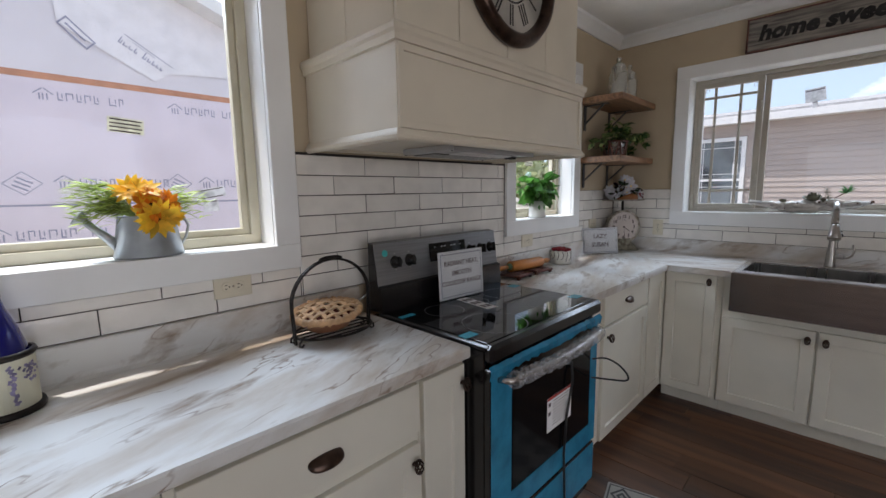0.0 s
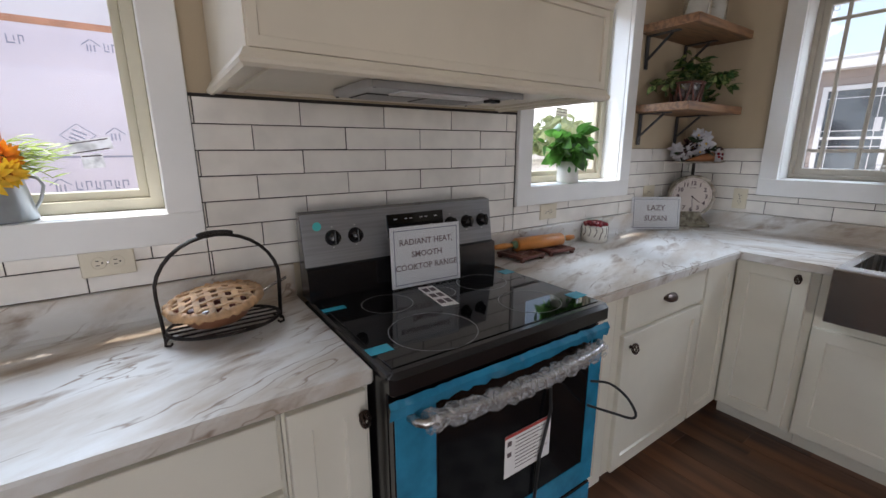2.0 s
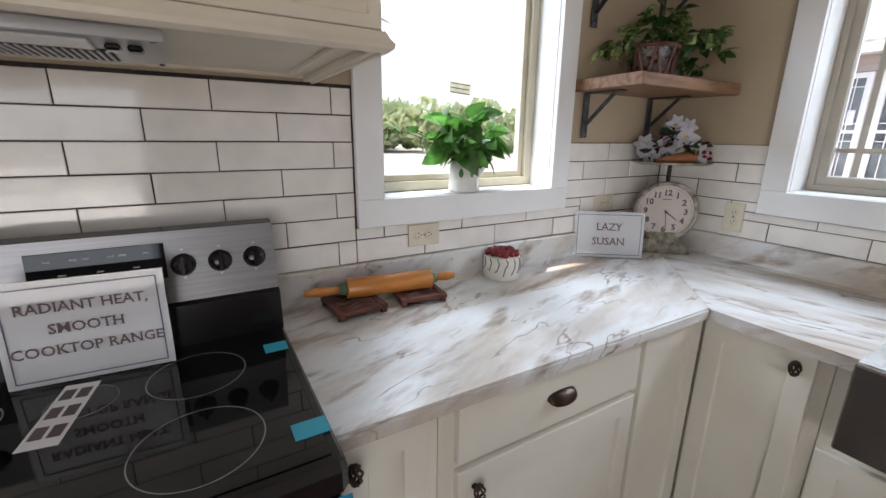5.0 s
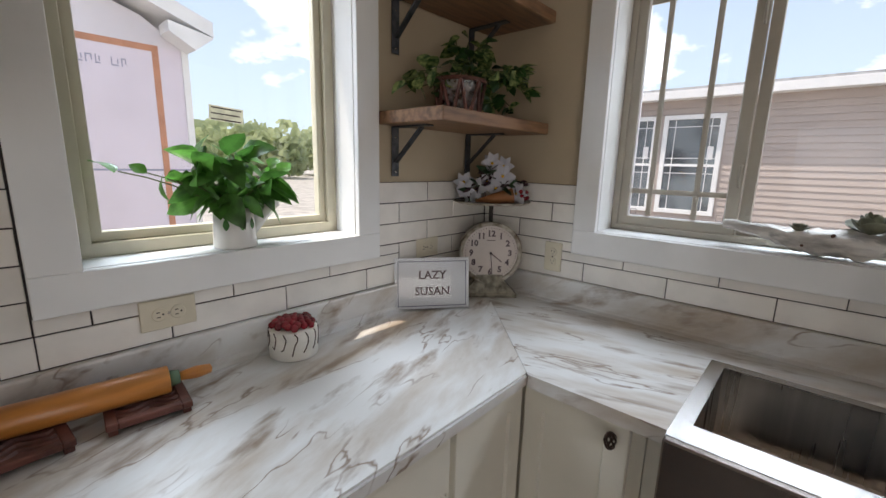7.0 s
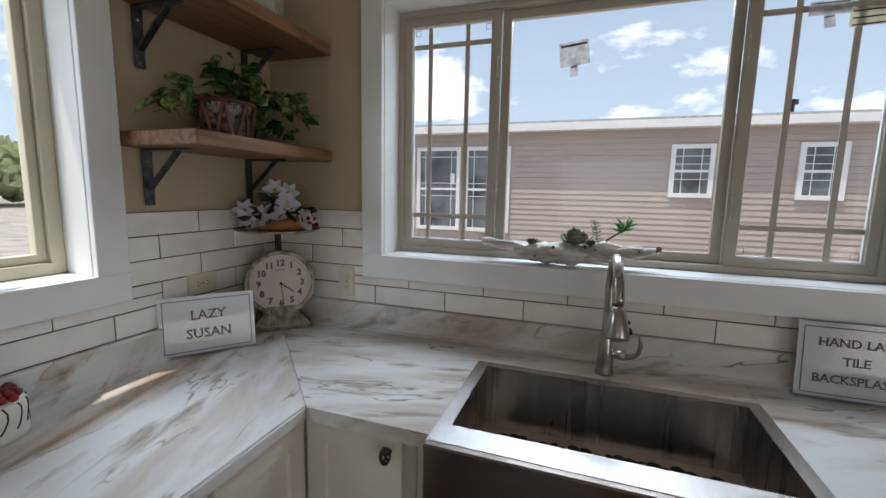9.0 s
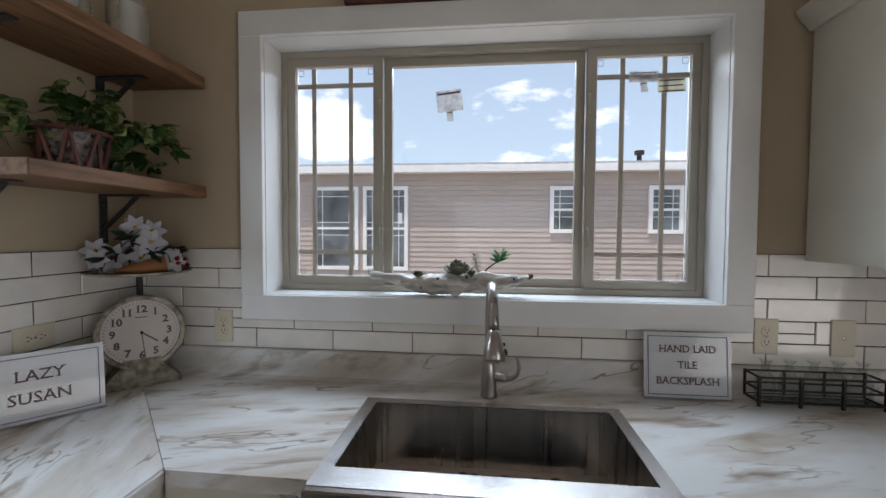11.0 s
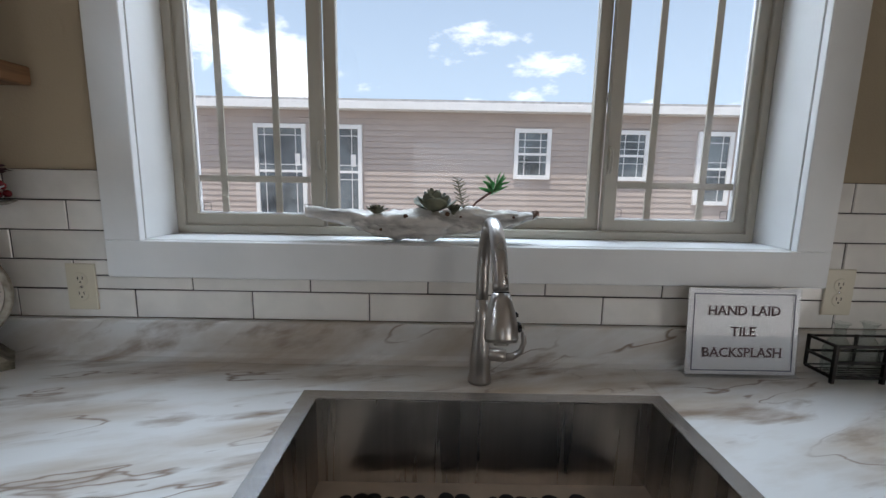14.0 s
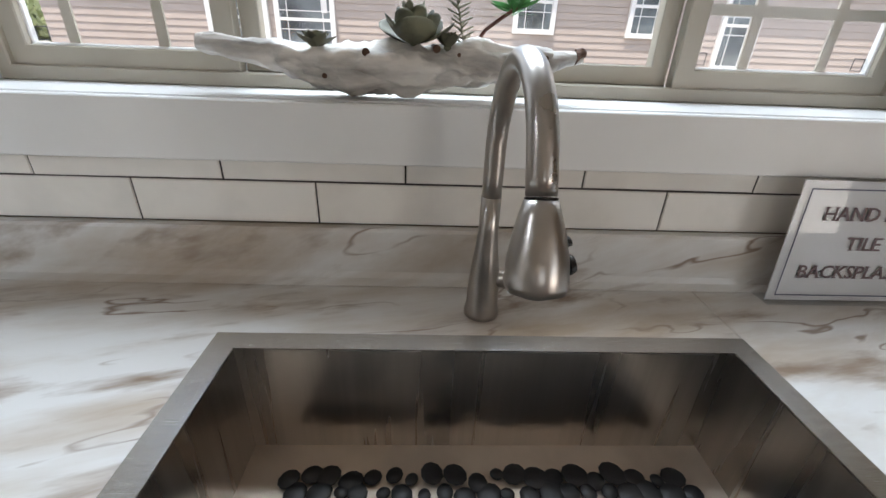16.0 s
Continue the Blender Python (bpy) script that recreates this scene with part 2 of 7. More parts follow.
M_SHELF = material("shelf_wood", (0.23, 0.122, 0.063), 0.5, vary=0.22, scale=6, bump=0.3, bump_scale=40, stretch=(9, 1, 9))
M_BRACKET = material("bracket_steel", (0.09, 0.095, 0.105), 0.45, 0.7, vary=0.2, scale=40, bump=0.2)
M_PAPER = material("paper", (0.84, 0.82, 0.81), 0.8, vary=0.01)
M_INK = material("ink", (0.12, 0.09, 0.10), 0.8)
M_ALMOND = material("almond_plastic", (0.66, 0.60, 0.47), 0.35, vary=0.03)
M_DARKHOLE = material("dark_slot", (0.02, 0.018, 0.015), 0.8)


# ---- geometry helpers ----
def thing(name, at=(0, 0, 0), label="", category="", group="", kind=""):
    ob = new(name)
    ob.location = at
    return tagged(ob, label, category, group, kind)


def part(name, bm, mat, parent=None, label="", kind="", smooth=False):
    me = bpy.data.meshes.new(name)
    bm.to_mesh(me)
    bm.free()
    for mt in (mat if isinstance(mat, (list, tuple)) else [mat]):
        me.materials.append(mt)
    if smooth:
        for f in me.polygons:
            f.use_smooth = True
    ob = new(name, me)
    if parent is not None:
        base = Vector()
        q = parent
        while q is not None:
            base += q.location
            q = q.parent
        ob.parent = parent
        me.transform(Matrix.Translation(-base))
    return tagged(ob, label, kind=kind)


def structure(name, bm, mat, label, category, smooth=False):
    ob = part(name, bm, mat, None, "", "structure", smooth)
    return tagged(ob, label, category)


def box(bm, x0, x1, y0, y1, z0, z1, bevel=0.0, m=None):
    x0, x1, y0, y1, z0, z1 = min(x0, x1), max(x0, x1), min(y0, y1), max(y0, y1), min(z0, z1), max(z0, z1)
    v = [bm.verts.new((x, y, z)) for z in (z0, z1) for y in (y0, y1) for x in (x0, x1)]
    fs = [bm.faces.new([v[i] for i in q]) for q in ((0, 2, 3, 1), (4, 5, 7, 6), (0, 1, 5, 4), (2, 6, 7, 3), (1, 3, 7, 5), (0, 4, 6, 2))]
    if bevel:
        es = list({e for f in fs for e in f.edges})
        r = bmesh.ops.bevel(bm, geom=es, offset=bevel, segments=1, affect="EDGES", profile=0.7)
        v = list({w for f in r["faces"] for w in f.verts})
    if m is not None:
        for w in v:
            w.co = m @ w.co
    return bm


def B(*a, **k):
    return box(bmesh.new(), *a, **k)


def lathe(profile, n=24, at=(0, 0, 0), bm=None, m=None):
    """Turns (radius, height) points about the z axis."""
    bm = bm or bmesh.new()
    rings = []
    for r, z in profile:
        if r < 1e-5:
            rings.append([bm.verts.new((0, 0, z))])
        else:
            rings.append([bm.verts.new((r * math.cos(6.28318531 * i / n), r * math.sin(6.28318531 * i / n), z)) for i in range(n)])
    made = [v for ring in rings for v in ring]
    for a, b in zip(rings, rings[1:]):
        for i in range(n):
            j = (i + 1) % n
            if len(a) == 1 and len(b) == 1:
                continue
            if len(a) == 1:
                bm.faces.new((a[0], b[j], b[i]))
            elif len(b) == 1:
                bm.faces.new((a[i], a[j], b[0]))
            else:
                bm.faces.new((a[i], a[j], b[j], b[i]))
    mt = Matrix.Translation(at) @ (m or Matrix())
    for v in made:
        v.co = mt @ v.co
    return bm


def tube(points, r, n=10, bm=None, closed=False, taper=None):
    """A round bar along points."""
    bm = bm or bmesh.new()
    pts = [Vector(p) for p in points]
    rings, up = [], Vector((0, 0, 1))
    for i, p in enumerate(pts):
        a = pts[i - 1] if (i or closed) else p
        b = pts[(i + 1) % len(pts)] if (i < len(pts) - 1 or closed) else p
        d = (b - a).normalized()
        side = d.cross(up)
        if side.length < 0.05:
            side = d.cross(Vector((0, 1, 0)))
        side.normalize()
        other = side.cross(d).normalized()
        if rings and side.dot(last) < 0:
            side, other = -side, -other
        last = side
        rr = r if taper is None else r * taper[i]
        rings.append([bm.verts.new(p + rr * (math.cos(6.28318531 * k / n) * side + math.sin(6.28318531 * k / n) * other)) for k in range(n)])
    pairs = list(zip(rings, rings[1:])) + ([(rings[-1], rings[0])] if closed else [])
    for a, b in pairs:
        for k in range(n):
            j = (k + 1) % n
            bm.faces.new((a[k], b[k], b[j], a[j]))
    if not closed:
        bm.faces.new(rings[0])
        bm.faces.new(list(reversed(rings[-1])))
    return bm


def arc(c, r, a0, a1, n, ax="y"):
    out = []
    for i in range(n + 1):
        a = radians(a0 + (a1 - a0) * i / n)
        u, w = r * math.cos(a), r * math.sin(a)
        out.append((c[0] + u, c[1], c[2] + w) if ax == "y" else (c[0], c[1] + u, c[2] + w) if ax == "x" else (c[0] + u, c[1] + w, c[2]))
    return out


def prism(points, thick, m, bm=None):
    """An outline in the local xy plane, thickened along local z, then placed by m."""
    bm = bm or bmesh.new()
    lo = [bm.verts.new(m @ Vector((x, y, 0))) for x, y in points]
    hi = [bm.verts.new(m @ Vector((x, y, thick))) for x, y in points]
    bm.faces.new(list(reversed(lo)))
    bm.faces.new(hi)
    for i in range(len(lo)):
        j = (i + 1) % len(lo)
        bm.faces.new((lo[i], lo[j], hi[j], hi[i]))
    return bm


def sweep(profile, path, bm=None, close=False):
    """Sweeps an outline of (across, up) points along a level path, mitred; across is to the right of the way."""
    bm = bm or bmesh.new()
    rings = []
    pts = [Vector(p) for p in path]
    for i, p in enumerate(pts):
        d0 = (p - pts[i - 1]).normalized() if i or close else None
        d1 = (pts[(i + 1) % len(pts)] - p).normalized() if i < len(pts) - 1 or close else None
        d0, d1 = d0 or d1, d1 or d0
        n0, n1 = Vector((d0.y, -d0.x, 0)), Vector((d1.y, -d1.x, 0))
        mm = (n0 + n1).normalized()
        mm = mm / max(0.2, mm.dot(n0))
        rings.append([bm.verts.new(p + mm * a + Vector((0, 0, b))) for a, b in profile])
    k = len(profile)
    for a, b in list(zip(rings, rings[1:])) + ([(rings[-1], rings[0])] if close else []):
        for i in range(k):
            j = (i + 1) % k
            bm.faces.new((a[i], b[i], b[j], a[j]))
    if not close:
        bm.faces.new(rings[0])
        bm.faces.new(list(reversed(rings[-1])))
    bmesh.ops.recalc_face_normals(bm, faces=bm.faces)
    return bm


def lettering(text, size, m, mat, parent, name="lettering", bold=0.0, squeeze=1.0, serif=False):
    cu = bpy.data.curves.new(name, "FONT")
    cu.body, cu.size, cu.align_x, cu.align_y, cu.extrude, cu.offset = text, size, "CENTER", "CENTER", 0.0003, bold
    cu.resolution_u = 2
    tmp = new(name, cu)
    dg = bpy.context.evaluated_depsgraph_get()
    me = bpy.data.meshes.new_from_object(tmp.evaluated_get(dg))
    bpy.data.objects.remove(tmp)
    if serif:
        bm = bmesh.new()
        bm.from_mesh(me)
        zs = [v.co.y for v in bm.verts]
        low, high = min(zs), max(zs)
        for line, way in ((low, 1), (high, -1)):
            xs = sorted(v.co.x for v in bm.verts if abs(v.co.y - line) < size * 0.028)
            runs = []
            for x in xs:
                if runs and x - runs[-1][1] < size * 0.14:
                    runs[-1][1] = x
                else:
                    runs.append([x, x])
            for a, b in runs:
                if b - a < size * 0.35:
                    y0 = line + way * size * 0.012
                    box(bm, a - size * 0.07, b + size * 0.07, min(y0, y0 + way * size * 0.045), max(y0, y0 + way * size * 0.045), 0, 0.0003)
        bm.to_mesh(me)
        bm.free()
    base = Vector()
    q = parent
    while q is not None:
        base += q.location
        q = q.parent
    me.transform(Matrix.Translation(-base) @ m @ Matrix.Diagonal((squeeze, 1, 1, 1)))
    me.materials.clear()
    me.materials.append(mat)
    ob = new(name, me)
    ob.parent = parent
    return ob


# ---- the room ----
CEIL = 2.58
W1 = (-3.90, -2.881, 1.220, 2.175)
W2 = (-1.432, -0.722, 1.220, 2.175)
W3 = (0.534, 2.160, 1.222, 2.177)
OUT_W, OUT_N = 0.165, 0.19
EAST, SOUTH = 4.4, -6.2


def wall_with_holes(bm, lo, hi, holes, put):
    """Boxes round the holes of a wall that runs from lo to hi; put(a, b, z0, z1) adds one."""
    at = lo
    for a, b, z0, z1 in holes:
        a, b, z0, z1 = a - 0.014, b + 0.014, z0 - 0.014, z1 + 0.014
        put(at, a, 0, CEIL)
        put(a, b, 0, z0)
        put(a, b, z1, CEIL)
        at = b
    put(at, hi, 0, CEIL)


bm = bmesh.new()
wall_with_holes(bm, SOUTH, OUT_N, (W1, W2), lambda a, b, z0, z1: box(bm, -OUT_W, -0.008, a, b, z0, z1))
wall_west = structure("wall_west", bm, M_WALL, "beige painted kitchen wall with two window openings", "wall")
bm = bmesh.new()
wall_with_holes(bm, -0.008, EAST, (W3,), lambda a, b, z0, z1: box(bm, a, b, 0.008, OUT_N, z0, z1))
wall_north = structure("wall_north", bm, M_WALL, "beige painted kitchen wall with a wide window opening", "wall")
# unseen east and south walls; their openings are added to let fill light in
EAST_OPENING = (-4.8, -2.4, 0.25, 2.25)
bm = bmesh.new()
wall_with_holes(bm, SOUTH, 0.14, (EAST_OPENING,), lambda a, b, z0, z1: box(bm, EAST, EAST + 0.14, a, b, z0, z1))
structure("wall_east", bm, M_WALL, "plain beige unseen wall with an added opening for fill light", "wall")
bm = bmesh.new()
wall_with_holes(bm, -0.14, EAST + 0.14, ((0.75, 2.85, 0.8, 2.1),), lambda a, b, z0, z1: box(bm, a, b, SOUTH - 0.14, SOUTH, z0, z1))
structure("wall_south", bm, M_WALL, "plain beige unseen wall with an added opening for fill light", "wall")
structure("ceiling", B(-0.14, EAST + 0.14, SOUTH - 0.14, 0.14, CEIL, CEIL + 0.12), M_CEIL, "white textured ceiling", "ceiling")
floor = structure("floor", B(-0.14, EAST + 0.14, SOUTH - 0.14, 0.14, -0.12, -0.004), M_FLOORBED, "dark reddish-brown wood plank floor", "floor")
crown = [(0, 0), (0.012, 0), (0.02, 0.02), (0.05, 0.05), (0.07, 0.062), (0.07, 0.08), (0, 0.08)]
structure("trim_crown", sweep(crown, [(-0.008, SOUTH, CEIL - 0.08), (-0.008, 0.008, CEIL - 0.08), (EAST, 0.008, CEIL - 0.08)]), M_TRIM, "white crown moulding along the ceiling", "moulding")


def casing(name, hole, wall, label, drop=0.0):
    """Flat boards round an opening, and the boards that line it. wall: 'W' or 'N'."""
    a, b, z0, z1 = hole
    w, t = 0.088, 0.022
    win = thing(name, (0, 0, 0), label, "window", kind="structure")

    def put(nm, u0, u1, d0, d1, q0, q1, bev=0.002):
        bmx = B(d0, d1, u0, u1, q0, q1, bev) if wall == "W" else B(u0, u1, -d1, -d0, q0, q1, bev)
        return part(nm, bmx, M_TRIM, win)
    put("casing_board", a - w, a, 0.001, t, z0, z1)
    put("casing_board", b, b + w, 0.001, t, z0, z1)
    put("casing_board", a - w, b + w, 0.001, t, z1, z1 + w)
    put("casing_board", a - w, b + w, 0.001, t, z0 - w - drop, z0)
    d = -OUT_W if wall == "W" else -OUT_N
    put("jamb_board", a - 0.0135, a + 0.0015, d, -0.0005, z0 + 0.0025, z1 - 0.002, 0.001)
    put("jamb_board", b - 0.0015, b + 0.0135, d, -0.0005, z0 + 0.0025, z1 - 0.002, 0.001)
    put("jamb_board", a - 0.0135, b + 0.0135, d, -0.0005, z1 - 0.0015, z1 + 0.0135, 0.001)
    put("sill_board", a - 0.0135, b + 0.0135, d, -0.0005, z0 - 0.0135, z0 + 0.002, 0.001)
    return win


win1 = casing("window_1", W1, "W", "white-cased window with almond vinyl frame over the counter")
win2 = casing("window_2", W2, "W", "small white-cased window with almond vinyl frame")
win3 = casing("window_3", W3, "N", "wide white-cased window with taupe frame above the sink", 0.0045)


def frame_rect(bm, wall, u0, u1, z0, z1, w, d0, d1, bev=0.002):
    """A rectangular frame as one mitred ring; w wide, from depth d0 to d1 outwards."""
    prof = [(0, d0 + bev), (bev, d0), (w - bev, d0), (w, d0 + bev), (w, d1), (0, d1)]
    rings = []
    for su, sz, u, z in ((1, 1, u0, z0), (-1, 1, u1, z0), (-1, -1, u1, z1), (1, -1, u0, z1)):
        rings.append([bm.verts.new((-d, u + su * a, z + sz * a) if wall == "W" else (u + su * a, d, z + sz * a)) for a, d in prof])
    for i in range(4):
        a, b = rings[i], rings[(i + 1) % 4]
        for k in range(6):
            bm.faces.new((a[k], a[(k + 1) % 6], b[(k + 1) % 6], b[k]))
    bmesh.ops.recalc_face_normals(bm, faces=bm.faces)
    return bm


for win, h in ((win1, W1), (win2, W2)):
    a, b, z0, z1 = h[0] + 0.002, h[1] - 0.002, h[2] + 0.0025, h[3] - 0.002
    part("outer_frame", frame_rect(bmesh.new(), "W", a, b, z0, z1, 0.034, 0.106, 0.157), M_VINYL, win)
    part("sash_frame", frame_rect(bmesh.new(), "W", a + 0.034, b - 0.034, z0 + 0.034, z1 - 0.034, 0.024, 0.122, 0.150), M_VINYL, win)
    pane = part("pane", B(-0.142, -0.138, a + 0.056, b - 0.056, z0 + 0.056, z1 - 0.056), M_GLASS, win)
    pane.visible_shadow = False

a, b, z0, z1 = W3[0] + 0.002, W3[1] - 0.002, W3[2] + 0.0025, W3[3] - 0.002
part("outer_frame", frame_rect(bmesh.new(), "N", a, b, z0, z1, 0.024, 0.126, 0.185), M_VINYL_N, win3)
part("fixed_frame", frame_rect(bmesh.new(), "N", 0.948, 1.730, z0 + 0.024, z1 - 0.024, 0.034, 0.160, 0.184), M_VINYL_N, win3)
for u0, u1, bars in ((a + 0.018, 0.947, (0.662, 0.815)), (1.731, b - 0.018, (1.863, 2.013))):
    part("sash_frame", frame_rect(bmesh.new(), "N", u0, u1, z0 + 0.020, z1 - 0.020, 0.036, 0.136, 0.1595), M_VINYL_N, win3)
    g0, g1, q0, q1 = u0 + 0.036, u1 - 0.036, z0 + 0.056, z1 - 0.056
    part("screen_track", frame_rect(bmesh.new(), "N", g0 - 0.006, g1 + 0.006, q0 - 0.006, q1 + 0.006, 0.010, 0.148, 0.1590), M_WHITE, win3, "thin white inner track of the sash")
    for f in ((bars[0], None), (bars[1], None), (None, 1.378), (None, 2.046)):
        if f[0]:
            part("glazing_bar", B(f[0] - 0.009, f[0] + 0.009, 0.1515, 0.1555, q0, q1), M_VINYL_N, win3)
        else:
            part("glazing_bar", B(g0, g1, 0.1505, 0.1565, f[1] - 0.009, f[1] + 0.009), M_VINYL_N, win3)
    for cu in (g0 + 0.016, g1 - 0.016):
        for cz in (q0 + 0.018, q1 - 0.018):
            part("corner_clip", frame_rect(bmesh.new(), "N", cu - 0.011, cu + 0.011, cz - 0.011, cz + 0.011, 0.0016, 0.1580, 0.1590, 0.0004), M_BRACKET, win3, "small dark corner clip")
    pane = part("pane", B(g0 - 0.004, g1 + 0.004, 0.1460, 0.1490, q0 - 0.004, q1 + 0.004), M_GLASS, win3)
    pane.visible_shadow = False
pane = part("pane", B(0.980, 1.698, 0.170, 0.174, z0 + 0.054, z1 - 0.054), M_GLASS, win3)
pane.visible_shadow = False

# ---- worktops ----
CD, CN = 0.636, -0.636
R0, R1 = -2.548, -1.786
SX0, SX1, SY1 = 0.981, 1.770, -0.180


def counter_edge(bm, x0, x1, y0, y1, z0=0.877, z1=0.915, bev=0.006):
    return box(bm, x0, x1, y0, y1, z0, z1, bev)


def lip_profile():
    """Backsplash lip with a rounded cove at its foot; across is away from the wall."""
    return [(0.001, 0.915), (0.001, 1.017), (0.019, 1.017), (0.022, 1.012), (0.023, 0.935), (0.027, 0.924), (0.040, 0.9162), (0.040, 0.9152)]


wa = thing("worktop", (0.3, -3.6, 0.877), "white laminate worktop with brown veins and coved backsplash", "worktop")
part("top", counter_edge(bmesh.new(), 0.001, CD, -5.2, R0 - 0.002), M_MARB_W, wa)
part("backsplash_lip", sweep(lip_profile(), [(0, -5.2, 0), (0, R0 - 0.002, 0)]), M_MARB_W, wa)
wb = thing("worktop", (0.3, -1.2, 0.877), "white laminate worktop with brown veins running into the corner", "worktop")
b_top = prism([(0.001, R1 + 0.002), (CD, R1 + 0.002), (CD, CN), (0.001, -0.001)], 0.038, Matrix.Translation((0, 0, 0.877)))
bmesh.ops.bevel(b_top, geom=[e for e in b_top.edges if abs(e.verts[0].co.x - CD) < 1e-4 and abs(e.verts[1].co.x - CD) < 1e-4 and abs(e.verts[0].co.z - e.verts[1].co.z) < 1e-4], offset=0.006, segments=2, affect="EDGES")
part("top", b_top, M_MARB_W, wb)
part("backsplash_lip", sweep(lip_profile(), [(0, R1 + 0.002, 0), (0, -0.001, 0)]), M_MARB_W, wb)
wc = thing("worktop", (2.0, -0.3, 0.877), "white laminate worktop with brown veins round the steel sink", "worktop")
bm = prism([(0.0035, -0.001), (CD + 0.0025, CN), (SX0 - 0.001, CN), (SX0 - 0.001, -0.001)], 0.0375, Matrix.Translation((0, 0, 0.877)))
box(bm, SX0 - 0.001, SX1 + 0.001, SY1 + 0.001, -0.001, 0.877, 0.9145)
box(bm, SX1 + 0.001, 3.3, CN, -0.001, 0.877, 0.9145, 0.004)
part("top", bm, M_MARB_N, wc)
part("backsplash_lip", sweep(lip_profile(), [(0.001, 0, 0), (3.3, 0, 0)]), M_MARB_N, wc)


# ---- cabinets ----
def door(cab, name, wall, u0, u1, z0, z1, face, flat=False):
    """A door or drawer front in one piece: a flat slab with eased edge, or a frame round a sunk panel."""
    t, e = 0.019, 0.002
    w = min(0.058, (u1 - u0) * 0.3)
    loops = [(0, 0), (0, t - e), (e, t)]
    if not flat:
        loops += [(w - 0.003, t), (w + 0.001, t - 0.009)]
    bm = bmesh.new()
    rings = []
    for a, d in loops:
        q = [(u0 + a, z0 + a), (u1 - a, z0 + a), (u1 - a, z1 - a), (u0 + a, z1 - a)]
        rings.append([bm.verts.new((face + d, u, z) if wall == "W" else (u, -face - d, z)) for u, z in q])
    for a, b in zip(rings, rings[1:]):
        for k in range(4):
            bm.faces.new((a[k], a[(k + 1) % 4], b[(k + 1) % 4], b[k]))
    bm.faces.new(rings[-1])
    bm.faces.new(list(reversed(rings[0])))
    bmesh.ops.recalc_face_normals(bm, faces=bm.faces)
    return part(name, bm, M_CAB, cab)


def knob(parent, wall, u, z, face):
    """An oval openwork knob on a short neck."""
    m = Matrix.Rotation(radians(90), 4, "Y") if wall == "W" else Matrix.Rotation(radians(90), 4, "X")
    at = (face, u, z) if wall == "W" else (u, -face, z)
    bm = lathe([(0.0, 0), (0.008, 0), (0.006, 0.004), (0.005, 0.014)], 10, at, m=m)
    q = Matrix.Translation((face + 0.022, u, z) if wall == "W" else (u, -face - 0.022, z))
    for k in range(6):
        th = 6.28318531 * k / 6
        pts = []
        for i in range(9):
            a = math.pi * i / 8
            r, h = 0.0125 * math.sin(a), 0.021 * math.cos(a)
            pts.append(q @ Vector((r * math.cos(th + a * 0.9), r * math.sin(th + a * 0.9), h)))
        tube(pts, 0.0028, 6, bm)
    return part("knob", bm, M_BRONZE, parent, "dark bronze birdcage knob", smooth=True)


def cup_pull(parent, wall, u, z, face):
    """A hooded cup pull."""
    bm = bmesh.new()
    rows = []
    for i in range(9):
        v = i / 8
        row = []
        for k in range(17):
            a = math.pi * k / 16
            x = -0.046 * math.cos(a)
            d = 0.024 * math.sin(a) ** 0.6 * math.sin(v * math.pi / 2)
            h = 0.019 * (math.sin(a) ** 0.5) * math.cos(v * math.pi / 2) - 0.012 * v * math.sin(a)
            row.append((x, d, h))
        rows.append(row)
    vs = [[bm.verts.new((face + 0.001 + d, u - x, z + h) if wall == "W" else (u + x, -face - 0.001 - d, z + h)) for x, d, h in row] for row in rows]
    for a, b in zip(vs, vs[1:]):
        for k in range(16):
            bm.faces.new((a[k], a[k + 1], b[k + 1], b[k]))
    bmesh.ops.remove_doubles(bm, verts=bm.verts, dist=0.0002)
    ob = part("cup_pull", bm, M_BRONZE, parent, "dark bronze cup pull", smooth=True)
    so = ob.modifiers.new("thick", "SOLIDIFY")
    so.thickness = 0.002
    return ob


def base_cabinet(wall, u0, u1, fronts, label, depth=0.600, left_side=True):
    """Carcass, toe board and fronts. fronts: (kind, u0, u1, z0, z1, pull, u, z)."""
    mid = (u0 + u1) / 2
    at = (depth / 2, mid, 0) if wall == "W" else (mid, -depth / 2, 0)
    cab = thing("base_cabinet", at, label, "cabinet", "base cabinets")
    if wall == "W":
        part("body", B(0.002, depth, u0 + 0.001, u1 - 0.001, 0.095, 0.876, 0.001), M_CAB, cab)
        part("toe_board", B(depth - 0.095, depth - 0.080, u0 + 0.001, u1 - 0.001, 0, 0.095), M_CAB, cab)
    else:
        part("body", B(u0 + 0.001, u1 - 0.001, -depth, -0.002, 0.095, 0.876, 0.001), M_CAB, cab)
        part("toe_board", B(u0 + 0.001, u1 - 0.001, -depth + 0.080, -depth + 0.095, 0, 0.095), M_CAB, cab)
    for kind, a, b, c, e, pull, pu, pz in fronts:
        d = door(cab, "drawer_front" if kind == "drawer" else "door", wall, a, b, c, e, depth + 0.0005, kind == "drawer")
        if pull == "knob":
            knob(d, wall, pu, pz, depth + 0.0195)
        elif pull == "cup":
            cup_pull(d, wall, pu, pz, depth + 0.0195)
    return cab


DZ0, DZ1, WZ0, WZ1 = 0.105, 0.705, 0.728, 0.872
